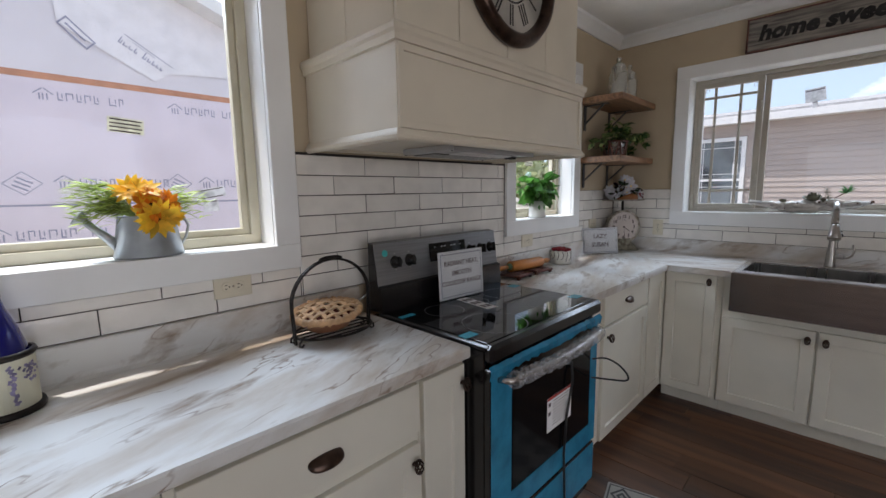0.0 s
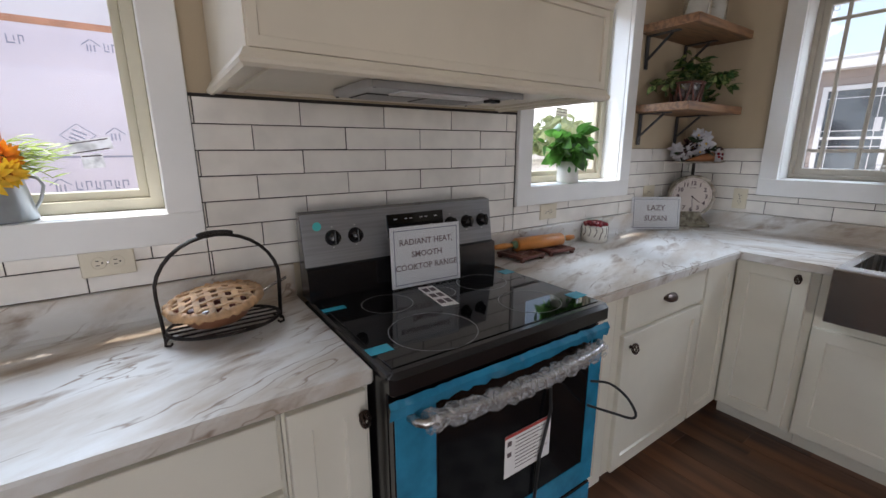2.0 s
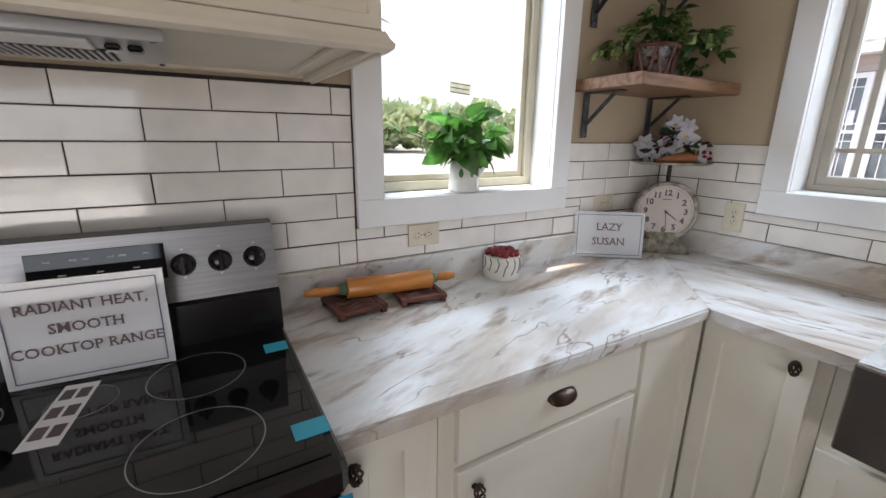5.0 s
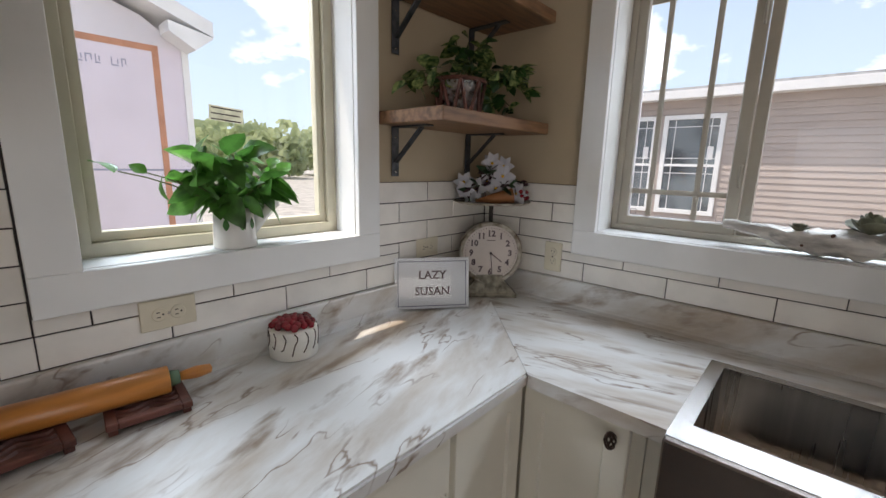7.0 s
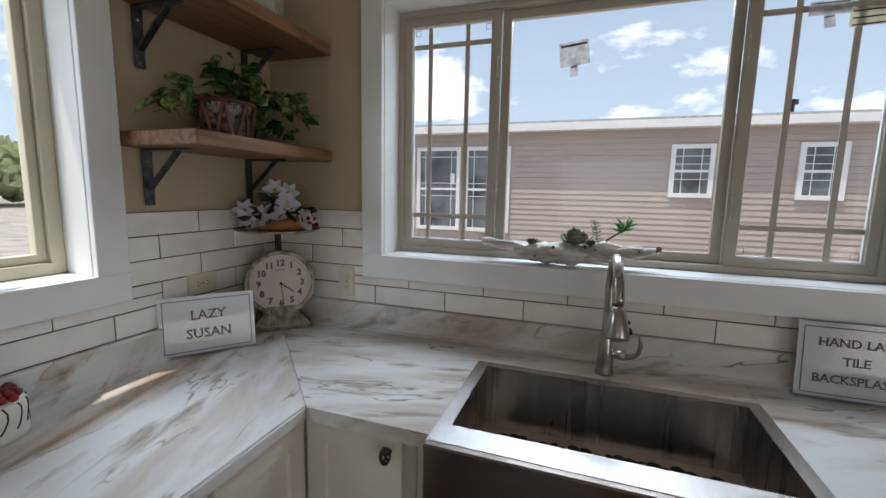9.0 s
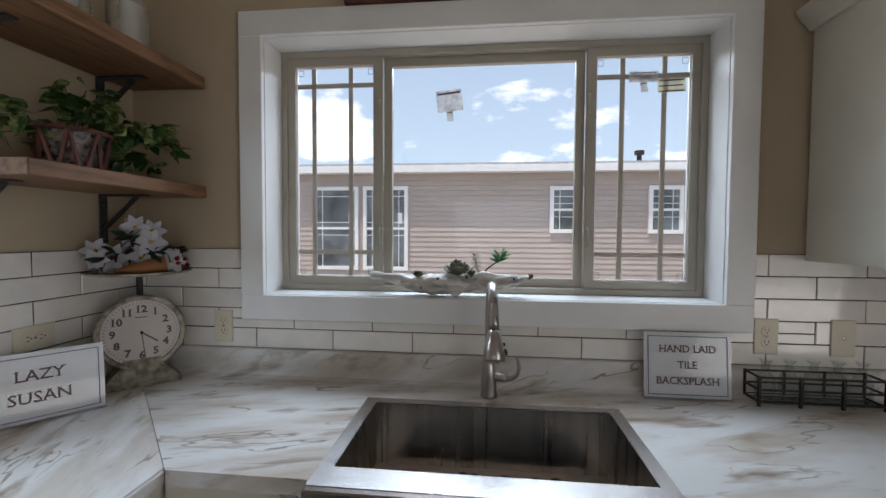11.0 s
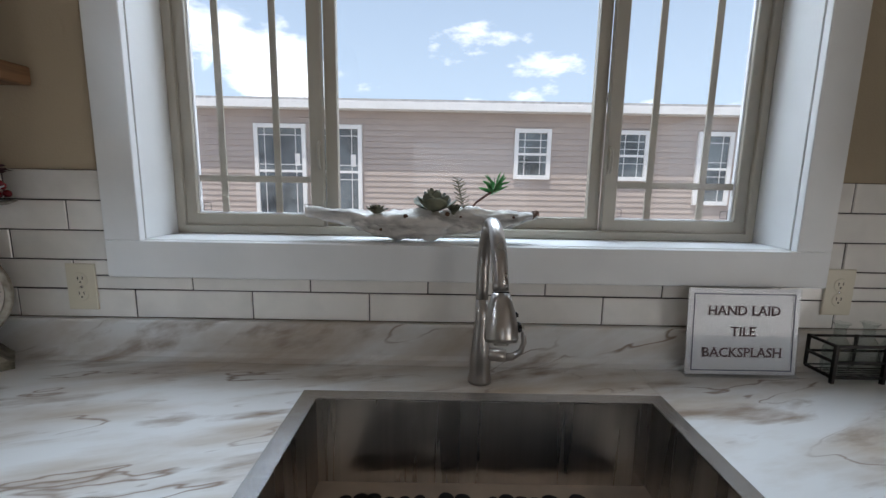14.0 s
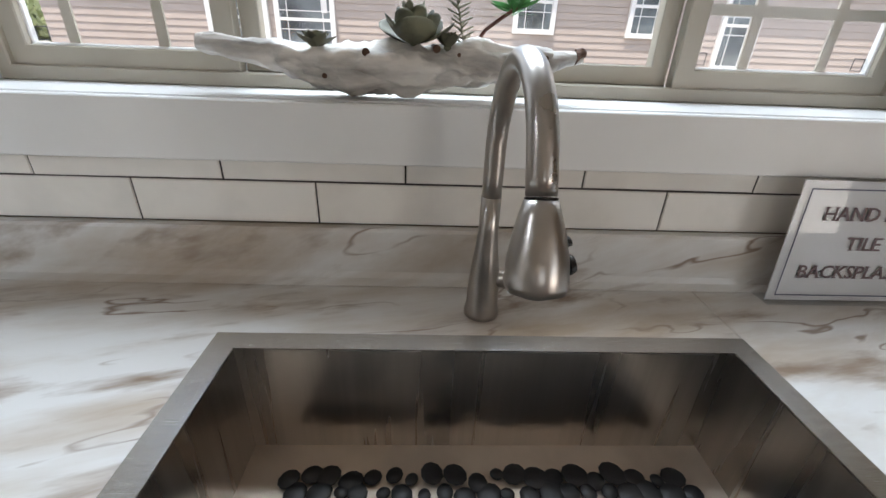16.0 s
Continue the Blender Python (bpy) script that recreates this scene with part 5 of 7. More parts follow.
can = thing("watering_can", WC, "grey galvanised watering can planter on the window sill", "watering can")
part("can_body", lathe([(0, 0), (0.076, 0), (0.080, 0.004), (0.064, 0.118), (0.066, 0.122), (0.062, 0.122), (0.058, 0.10), (0, 0.10)], 32, WC, m=Matrix.Diagonal((0.8, 1.12, 1, 1))), M_ZINC, can, smooth=True)
sp = tube([WC + Vector((0, -0.070, 0.030)), WC + Vector((0, -0.10, 0.066)), WC + Vector((0, -0.142, 0.112))], 0.012, 14, taper=[1.3, 1.0, 0.8])
part("spout", sp, M_ZINC, can, smooth=True)
rm = Matrix.Translation(WC + Vector((0, -0.139, 0.109))) @ Matrix.Rotation(radians(52), 4, "X")
part("sprinkler_rose", lathe([(0.010, 0), (0.022, 0.022), (0.022, 0.025), (0, 0.029)], 20, m=rm), M_ZINC, can, smooth=True)
part("handle", tube([WC + Vector((0, 0.078, 0.020)), WC + Vector((0, 0.098, 0.050)), WC + Vector((0, 0.108, 0.085)), WC + Vector((0, 0.100, 0.105)), WC + Vector((0, 0.072, 0.112))], 0.004, 8), M_ZINC, can, smooth=True)
fl = thing("sunflower_arrangement", WC + Vector((0, 0, 0.1002)), "orange and yellow artificial sunflowers with pale ferns in the can", "flowers")
petal_o = leaf_mesh("petal", 0.042, 0.018, M_ORG, 0.2, 0.2)
petal_y = leaf_mesh("petal", 0.042, 0.017, M_YEL, 0.2, 0.2)


def bloom(parent, at, way, petal, r=1.0, n=14, centre=M_SEED, seed=1, layers=2, cr=0.011, cup=0.25):
    rr = random.Random(seed)
    way = Vector(way).normalized()
    f = Matrix.Translation(at) @ way.to_track_quat("Z", "Y").to_matrix().to_4x4()
    part("flower_centre", lathe([(0, 0.006 * r), (cr * 0.7 * r, 0.005 * r), (cr * r, 0), (0, -0.003)], 12, m=f), centre, parent, smooth=True)
    for k in range(n * layers):
        th = 6.28318 * k / n + rr.uniform(-0.15, 0.15) + (0.2 if k >= n else 0)
        tilt = cup + 0.28 * (k // n) + rr.uniform(-0.12, 0.12)
        m = f @ Matrix.Rotation(th, 4, "Z") @ Matrix.Rotation(-tilt, 4, "Y") @ Matrix.Translation((0.006 * r, 0, 0.001 * (k // n))) @ Matrix.Scale(r * rr.uniform(0.85, 1.1), 4)
        put(petal, "petal", parent, m)


for k_, (dx, dy, dz, w, pt, r_) in enumerate(((0.045, 0.005, 0.045, (1, 0.15, 0.35), petal_o, 1.15), (0.055, 0.015, 0.010, (1, 0.1, -0.15), petal_y, 1.35), (0.02, -0.035, 0.085, (0.8, -0.3, 0.7), petal_y, 1.1), (0.03, 0.050, 0.050, (0.8, 0.6, 0.4), petal_o, 1.0), (0.03, -0.005, 0.085, (0.7, 0.1, 0.9), petal_y, 1.1), (0.045, 0.055, 0.015, (0.9, 0.6, 0.0), petal_y, 0.85))):
    bloom(fl, WC + Vector((dx, dy, 0.105 + dz)), w, pt, r_, 12, seed=k_)
frond = leaf_mesh("frond", 0.055, 0.007, M_LEAF_P, 0.1, 0.3)
rr_ = random.Random(7)
bm = bmesh.new()
for k_ in range(64):
    side = -1 if k_ % 4 else 1
    e = WC + Vector((rr_.uniform(-0.03, 0.05), side * rr_.uniform(0.07, 0.15 if side > 0 else 0.165), 0.10 + rr_.uniform(0.0, 0.12)))
    o = WC + Vector((0, side * 0.02, 0.105))
    pts = [o.lerp(e, s) + Vector((0, 0, 0.03 * math.sin(math.pi * s))) for s in (0, 0.3, 0.6, 0.85, 1)]
    tube(pts, 0.0012, 4, bm)
    for s in range(1, 5):
        for w in (-1, 1):
            put(frond, "frond", fl, aim(pts[s], (w * 0.5 + rr_.uniform(-0.4, 0.4), side * 0.8, rr_.uniform(-0.2, 0.7)), rr_.uniform(-50, 50), rr_.uniform(0.5, 0.95)))
part("stem_cluster", bm, M_LEAF_P, fl, "", "stuff")

# blue bottle in a printed crock
BC = Vector((0.115, -3.578, 0.9152))
cr_ = thing("bottle_crock", BC, "cylindrical crock with lavender print and dark rims", "crock")
part("crock_wall", lathe([(0, 0.012), (0.058, 0.012), (0.062, 0.014), (0.062, 0.130), (0.058, 0.130), (0.058, 0.02), (0, 0.02)], 36, BC), M_LABEL, cr_, smooth=False)
part("base_rim", lathe([(0, 0), (0.070, 0), (0.072, 0.006), (0.070, 0.014), (0.062, 0.0145), (0, 0.0118)], 36, BC), M_IRON, cr_, smooth=True)
part("top_rim", lathe([(0.0585, 0.1302), (0.064, 0.1302), (0.0675, 0.137), (0.064, 0.144), (0.058, 0.144)], 36, BC), M_IRON, cr_, smooth=True)
rr_ = random.Random(3)
for th0, hh_, n_ in ((0.35, 0.075, 26), (0.95, 0.075, 30), (-0.4, 0.075, 26)):
    bm = bmesh.new()
    for k_ in range(n_):
        th = th0 + rr_.gauss(0, 0.05 if th0 < 0.5 else 0.16)
        h = 0.03 + (0.09 * k_ / n_ if th0 < 0.5 else 0.045 + rr_.uniform(0, 0.04))
        m = Matrix.Translation(BC) @ Matrix.Rotation(th, 4, "Z") @ Matrix.Translation((0.0622, 0, h)) @ Matrix.Rotation(rr_.uniform(-1, 1), 4, "X")
        box(bm, 0, 0.0006, -0.004, 0.004, -0.0025, 0.0025, 0, m)
    part("lavender_print", bm, M_LAV, cr_, kind="stuff")
bt = thing("bottle", BC + Vector((0, 0, 0.0205)), "tall cobalt blue bottle with grey cap standing in the crock", "bottle")
part("bottle_glass", lathe([(0, 0.0002), (0.050, 0.0002), (0.053, 0.01), (0.053, 0.125), (0.040, 0.175), (0.024, 0.222), (0.019, 0.245), (0, 0.245)], 32, BC + Vector((0, 0, 0.0205))), M_BLUE, bt, smooth=True)
part("cap", lathe([(0, 0.2452), (0.021, 0.2452), (0.019, 0.300), (0, 0.302)], 24, BC + Vector((0, 0, 0.0205))), M_CAPG, bt, smooth=True)


# pie and its stand
PC = Vector((0.222, -2.790, 0.9152))
st = thing("pie_stand", PC, "black wrought-iron arched pie stand with oval wire tray", "stand")
for s_ in (-0.005, 0.005):
    pts = [PC + Vector((s_, -0.140, 0.006)), PC + Vector((s_, -0.146, 0.12))] + [PC + Vector((s_, -0.148 * math.cos(math.pi * i / 16), 0.125 + 0.142 * math.sin(math.pi * i / 16))) for i in range(1, 16)] + [PC + Vector((s_, 0.146, 0.12)), PC + Vector((s_, 0.140, 0.006))]
    part("arch", tube(pts, 0.0042, 8), M_IRON, st, smooth=True)
part("grip", tube([PC + Vector((0, 0.040 * math.cos(a), 0.266 + 0.007 * math.sin(a))) for a in [math.pi * i / 8 for i in range(9)]], 0.006, 8), M_IRON, st, smooth=True)
part("tray_ring", tube([PC + Vector((0.098 * math.cos(6.2832 * i / 36), 0.138 * math.sin(6.2832 * i / 36), 0.028)) for i in range(36)], 0.0045, 8, closed=True), M_IRON, st, smooth=True)
for k_ in range(6):
    u = -0.075 + 0.030 * k_
    h = 0.138 * math.sqrt(1 - (u / 0.098) ** 2)
    part("tray_wire", tube([PC + Vector((u, -h, 0.028)), PC + Vector((u, h, 0.028))], 0.0028, 6), M_IRON, st)
for sx in (-1, 1):
    for sy in (-1, 1):
        c = PC + Vector((sx * 0.030, sy * 0.130, 0))
        part("leg", tube([c + Vector((0, 0, 0.027)), c + Vector((0, sy * 0.010, 0.018)), c + Vector((0, sy * 0.012, 0.006)), c + Vector((0, sy * 0.002, 0.0035)), c + Vector((0, -sy * 0.004, 0.010))], 0.0035, 7), M_IRON, st, smooth=True)
PP = PC + Vector((-0.012, -0.014, 0.0332))
pie = thing("pie", PP, "baked lattice-topped pie with crimped crust", "food")
part("pie_base", lathe([(0, 0), (0.070, 0), (0.076, 0.006), (0.088, 0.030), (0.110, 0.040), (0.105, 0.042), (0, 0.036)], 40, PP), M_PIEDISH, pie, smooth=True)
part("filling", lathe([(0, 0.058), (0.04, 0.056), (0.075, 0.047), (0.098, 0.0402)], 32, PP), M_FILL, pie, smooth=True)
bm = bmesh.new()
pts = [PP + Vector(((0.106 + 0.003 * math.cos(i * math.pi * 0.9)) * math.cos(6.28318 * i / 96), (0.106 + 0.003 * math.cos(i * math.pi * 0.9)) * math.sin(6.28318 * i / 96), 0.043 + 0.002 * math.sin(i * 2.1))) for i in range(96)]
part("crimped_edge", tube(pts, 0.0105, 8, closed=True, taper=[1 + 0.18 * math.sin(i * 1.57) for i in range(96)]), M_PIE, pie, smooth=True)
for ax in (0, 1):
    for k_ in range(6):
        u = -0.075 + 0.030 * k_
        L = math.sqrt(max(0.0, 0.098 ** 2 - u * u))
        bm = bmesh.new()
        prev = None
        for i in range(13):
            v = -L + 2 * L * i / 12
            rad = math.hypot(u, v)
            z = 0.0445 + 0.020 * math.cos(min(1.0, rad / 0.105) * math.pi / 2) + 0.0022 * math.sin((v + 0.015) / 0.030 * math.pi + (math.pi if (k_ + ax) % 2 else 0))
            row = []
            for w, dz in ((-0.008, 0), (-0.007, 0.004), (0.007, 0.004), (0.008, 0)):
                q = (u + w, v) if ax == 0 else (v, u + w)
                row.append(bm.verts.new(PP + Vector((q[0], q[1], z + dz))))
            if prev:
                for a in range(4):
                    bm.faces.new((prev[a], prev[(a + 1) % 4], row[(a + 1) % 4], row[a]))
            else:
                bm.faces.new(row)
            prev = row
        bm.faces.new(list(reversed(prev)))
        bmesh.ops.recalc_face_normals(bm, faces=bm.faces)
        part("lattice_strip", bm, M_PIE, pie)
pie.scale = (1.02, 1.02, 1.12)
pie.rotation_euler = (radians(5), radians(3), 0.0)
pie.location.z += 0.008
part("server", tube([PP + Vector((-0.02, 0.09, 0.03)), PP + Vector((-0.03, 0.19, 0.055))], 0.004, 6), M_STEEL, pie, "thin steel pie server handle", smooth=True)


def sign(at, turn, w, h, lines, size, lean=8.0, gap=0.045, top=0.04):
    """A printed sheet in a clear acrylic slant stand; at is the middle of its foot."""
    sg = thing("counter_sign", at, "white printed card with ruled border in a clear acrylic stand", "sign", "counter signs")
    m = Matrix.Translation(at) @ Matrix.Rotation(radians(turn), 4, "Z") @ Matrix.Rotation(radians(-lean), 4, "X")
    up = m @ Matrix.Rotation(radians(90), 4, "X")
    part("foot", box(bmesh.new(), -w / 2, w / 2, -0.012, 0.075, 0, 0.0025, 0, Matrix.Translation(at) @ Matrix.Rotation(radians(turn), 4, "Z")), M_ACRYL, sg)
    part("acrylic_sheet", box(bmesh.new(), -w / 2, w / 2, 0.003, h, 0.0015, 0.0035, 0, up), M_ACRYL, sg)
    card = part("card", box(bmesh.new(), -w / 2 + 0.002, w / 2 - 0.002, 0.004, h - 0.002, -0.0008, 0.0012, 0, up), M_PAPER, sg)
    bm = bmesh.new()
    i = 0.014
    for q in ((-w / 2 + i, w / 2 - i, i, i + 0.0022), (-w / 2 + i, w / 2 - i, h - i - 0.0022, h - i), (-w / 2 + i, -w / 2 + i + 0.0022, i, h - i), (w / 2 - i - 0.0022, w / 2 - i, i, h - i)):
        box(bm, *q, 0.0036, 0.0039, 0, up)
    part("border", bm, M_BORDER, card)
    for k, t in enumerate(lines):
        lettering(t, size, up @ Matrix.Translation((0, h - top - gap * k, 0.0038)), M_TEXT, card, bold=0.0003, serif=True)
    return sg


M_BORDER = material("border_ink", (0.10, 0.11, 0.17), 0.7)
M_TEXT = material("sign_text", (0.16, 0.11, 0.115), 0.7)
sign((0.243, -2.156, 0.9320), 86.5, 0.274, 0.214, ("RADIANT HEAT,", "SMOOTH", "COOKTOP RANGE"), 0.0285, 3, 0.043, 0.056)
sign((0.108, -0.452, 0.9155), 53, 0.290, 0.200, ("LAZY", "SUSAN"), 0.044, 7, 0.062, 0.068)
sign((2.023, -0.068, 0.9155), 0, 0.277, 0.220, ("HAND LAID", "TILE", "BACKSPLASH"), 0.0335, 5, 0.052, 0.057)
leaf_ = thing("instruction_sheet", (0.354, -2.191, 0.9318), "white folded instruction sheet with small pictures on the cooktop", "paper")
pm = Matrix.Translation((0.354, -2.191, 0.9318)) @ Matrix.Rotation(radians(-8), 4, "Z")
part("sheet", box(bmesh.new(), -0.097, 0.097, -0.028, 0.028, 0, 0.0008, 0, pm), M_PAPER, leaf_)
for i_ in range(3):
    for j_ in range(2):
        part("printed_box", box(bmesh.new(), -0.078 + 0.058 * i_, -0.043 + 0.058 * i_, -0.022 + 0.025 * j_, -0.003 + 0.025 * j_, 0.0009, 0.0011, 0, pm), M_INK, leaf_)

# trivets, rolling pin, cake
for y0_, tw in ((-1.652, 4), (-1.446, -6)):
    tr_ = thing("trivet", (0.115, y0_ + 0.075, 0.915), "dark carved openwork wooden trivet", "trivet", "trivets")
    m = Matrix.Translation((0.115, y0_ + 0.075, 0.9152)) @ Matrix.Rotation(radians(tw), 4, "Z")
    for sx in (-1, 1):
        for sy in (-1, 1):
            part("foot", box(bmesh.new(), sx * 0.066 - 0.008, sx * 0.066 + 0.008, sy * 0.064 - 0.008, sy * 0.064 + 0.008, 0, 0.0118, 0.001, m), M_TRIV, tr_)
    for q in ((-0.078, 0.078, -0.075, -0.055), (-0.078, 0.078, 0.055, 0.075), (-0.078, -0.058, -0.0549, 0.0549), (0.058, 0.078, -0.0549, 0.0549)):
        part("frame_bar", box(bmesh.new(), *q, 0.012, 0.026, 0.002, m), M_TRIV, tr_)
    part("plate", box(bmesh.new(), -0.0579, 0.0579, -0.0549, 0.0549, 0.013, 0.0205, 0, m), M_TRIV, tr_)
    for k_ in range(5):
        part("scroll", tube([m @ Vector((-0.05 + 0.024 * k_ + 0.010 * math.sin(i * 0.9), -0.054 + 0.0108 * i, 0.0205)) for i in range(11)], 0.0062, 6), M_TRIV, tr_)
P0, P1 = Vector((0.082, -1.712, 0.9735)), Vector((0.138, -1.240, 0.9735))
pin = thing("rolling_pin", (P0 + P1) / 2, "varnished beech rolling pin with green-painted collars lying on the trivets", "rolling pin")
d_ = (P1 - P0)
L_ = d_.length
pm = Matrix.Translation(P0) @ d_.to_track_quat("Z", "Y").to_matrix().to_4x4()
part("roller", lathe([(0, 0.122), (0.0295, 0.122), (0.0305, 0.124), (0.0305, L_ - 0.090), (0.0295, L_ - 0.088), (0, L_ - 0.088)], 28, m=pm), M_PIN, pin, smooth=True)
part("collar", lathe([(0, 0.100), (0.015, 0.100), (0.019, 0.1218), (0, 0.1218)], 20, m=pm), M_GREENP, pin, "green painted collar", smooth=True)
part("collar", lathe([(0, L_ - 0.0878), (0.019, L_ - 0.0878), (0.015, L_ - 0.068), (0, L_ - 0.068)], 20, m=pm), M_GREENP, pin, "green painted collar", smooth=True)
part("handle", lathe([(0, 0), (0.009, 0.002), (0.012, 0.02), (0.0145, 0.05), (0.010, 0.0995), (0, 0.0995)], 20, m=pm), M_PIN, pin, smooth=True)
part("handle", lathe([(0, L_ - 0.0675), (0.010, L_ - 0.0675), (0.0145, L_ - 0.035), (0.011, L_ - 0.005), (0, L_)], 20, m=pm), M_PIN, pin, smooth=True)
CK = Vector((0.085, -1.005, 0.9152))
cake = thing("cake", CK, "small white iced cake with dark drizzle and red berries on top", "cake")
part("icing", lathe([(0, 0), (0.062, 0), (0.067, 0.004), (0.067, 0.078), (0.062, 0.084), (0, 0.084)], 36, CK), M_CREAMC, cake, smooth=True)
rr_ = random.Random(5)
for k_ in range(14):
    th = 6.2832 * k_ / 14
    pts = [CK + Vector((0.0672 * math.cos(th + 0.13 * math.sin(math.pi * s / 3)), 0.0672 * math.sin(th + 0.13 * math.sin(math.pi * s / 3)), 0.082 - s * rr_.uniform(0.010, 0.016))) for s in range(5)]
    part("drizzle", tube(pts, 0.0018, 5), M_SEED, cake, smooth=True)
bm = bmesh.new()
bmesh.ops.create_icosphere(bm, subdivisions=2, radius=0.011)
bme = bpy.data.meshes.new("berry")
bm.to_mesh(bme)
bm.free()
bme.materials.append(M_BERRY)
for f in bme.polygons:
    f.use_smooth = True
for k_ in range(30):
    a, r = 2.4 * k_, 0.058 * math.sqrt((k_ + 0.5) / 30)
    put(bme, "berry", cake, Matrix.Translation(CK + Vector((r * math.cos(a), r * math.sin(a), 0.093 + 0.010 * (1 - r / 0.058)))) @ Matrix.Scale(rr_.uniform(0.85, 1.15), 4))

# dial scale with flowers
SC = Vector((0.135, -0.135, 0.9152))
scl = thing("kitchen_scale", SC, "distressed cream dial kitchen scale with round tray", "scale")
sm = Matrix.Translation(SC) @ Matrix.Rotation(radians(-45), 4, "Z") @ Matrix(((0, 0, 1, 0), (1, 0, 0, 0), (0, 1, 0, 0), (0, 0, 0, 1)))
# local frame: x along the face, y up, z towards the room
bm = bmesh.new()
lo = [(-0.115, -0.075), (0.115, -0.075), (0.115, 0.055), (-0.115, 0.055)]
hi = [(-0.060, -0.045), (0.060, -0.045), (0.060, 0.045), (-0.060, 0.045)]
rings = [[bm.verts.new(sm @ Vector((x * k, y, z * k))) for x, z in q] for q, y, k in ((lo, 0, 1), (lo, 0.016, 1), (lo, 0.020, 0.93), (hi, 0.075, 1.0), (hi, 0.095, 0.9))]
for a, b in zip(rings, rings[1:]):
    for k in range(4):
        bm.faces.new((a[k], a[(k + 1) % 4], b[(k + 1) % 4], b[k]))
bm.faces.new(rings[0])
bm.faces.new(rings[-1])
bmesh.ops.recalc_face_normals(bm, faces=bm.faces)
part("base", bm, M_VERDI, scl, "green-brown distressed metal base")
DC = Vector((0, 0.188, 0))
dm = sm @ Matrix.Translation(DC) @ Matrix.Diagonal((1.04, 1.04, 1, 1))
part("dial_case", lathe([(0, -0.045), (0.110, -0.045), (0.120, -0.035), (0.124, 0.030), (0.127, 0.040), (0.122, 0.046), (0.112, 0.044), (0.110, 0.036), (0, 0.036)], 48, m=dm), M_RUSTW, scl, smooth=False)
face_ = part("dial_face", lathe([(0, 0.0375), (0.1095, 0.0375), (0.1095, 0.0362)], 48, m=dm), M_DIALF, scl, "pale dial face with clock numerals")
for k_ in range(12):
    a = radians(90 - 30 * (k_ + 1))
    lettering(str(k_ + 1), 0.033, dm @ Matrix.Translation((0.078 * math.cos(a), 0.078 * math.sin(a), 0.0382)), M_INK, face_, "numeral", bold=0.0012, serif=True)
bm = bmesh.new()
for k_ in range(60):
    a = radians(6 * k_)
    mm = dm @ Matrix.Rotation(a, 4, "Z")
    box(bm, 0.098, 0.104 if k_ % 5 else 0.106, -0.0008, 0.0008, 0.0378, 0.0381, 0, mm)
part("minute_marks", bm, M_INK, face_)
part("small_print", box(bmesh.new(), -0.017, 0.017, 0.050, 0.053, 0.0378, 0.0381, 0, dm), M_INK, face_)
part("hand", box(bmesh.new(), -0.0025, 0.0025, 0, 0.058, 0.0395, 0.0405, 0, dm @ Matrix.Rotation(radians(-128), 4, "Z")), M_TEXT, face_)
part("hand", box(bmesh.new(), -0.0015, 0.0015, 0, 0.088, 0.0410, 0.0418, 0, dm @ Matrix.Rotation(radians(-174), 4, "Z")), M_INK, face_)
part("hub", lathe([(0, 0.046), (0.005, 0.045), (0.005, 0.038)], 12, m=dm), M_IRON, face_)
part("post", lathe([(0.0, 0), (0.009, 0), (0.009, 0.077), (0, 0.077)], 14, SC + Vector((0, 0, 0.312))), M_IRON, scl)
part("tray", lathe([(0, 0), (0.145, 0.004), (0.158, 0.010), (0.160, 0.014), (0.155, 0.013), (0.142, 0.008), (0, 0.005)], 44, SC + Vector((0, 0, 0.389))), M_RUSTW, scl, smooth=True)
FB = SC + Vector((0, 0, 0.3955))
M_LEAF_K = material("dark_leaf", (0.02, 0.05, 0.018), 0.5, vary=0.2, random_tone=0.3)
M_LEAF_R = material("plum_leaf", (0.05, 0.018, 0.025), 0.5, vary=0.2, random_tone=0.3)
fb = thing("flower_arrangement", FB, "white artificial lilies with rust-coloured cone on the scale tray", "flowers")
side_ = Vector((1, 1, 0)).normalized()
out_ = Vector((1, -1, 0)).normalized()
part("cone", tube([FB + out_ * 0.07 - side_ * 0.075 + Vector((0, 0, 0.012)), FB + out_ * 0.075 + Vector((0, 0, 0.022)), FB + out_ * 0.07 + side_ * 0.07 + Vector((0, 0, 0.034))], 0.028, 14, taper=[0.15, 0.75, 1.1]), M_CARROT, fb, "rust-orange woven cone", smooth=True)
petal_w = leaf_mesh("petal", 0.046, 0.031, M_PETW, 0.3, 0.25)
rr_ = random.Random(9)
for k_ in range(17):
    u, h = rr_.uniform(-0.14, 0.11), rr_.uniform(0.040, 0.175)
    p = FB + side_ * u + out_ * rr_.uniform(0.0, 0.085) + Vector((0, 0, h * (1 - abs(u) * 3)))
    bloom(fb, p, out_ + side_ * (u * 5 + rr_.uniform(-0.3, 0.3)) + Vector((0, 0, rr_.uniform(-0.2, 0.7))), petal_w, rr_.uniform(0.8, 1.05), 6, M_YEL, k_, 1, 0.007, 0.45)
leaf_d = [leaf_mesh("leaf", 0.05, 0.022, M_LEAF_K, 0.2, 0.2), leaf_mesh("leaf", 0.04, 0.02, M_LEAF_R, 0.2, 0.2)]
foliage(fb, FB + Vector((0, 0, 0.05)), (0.135, 0.13, 0.085), 150, leaf_d, 21, up=0.8)
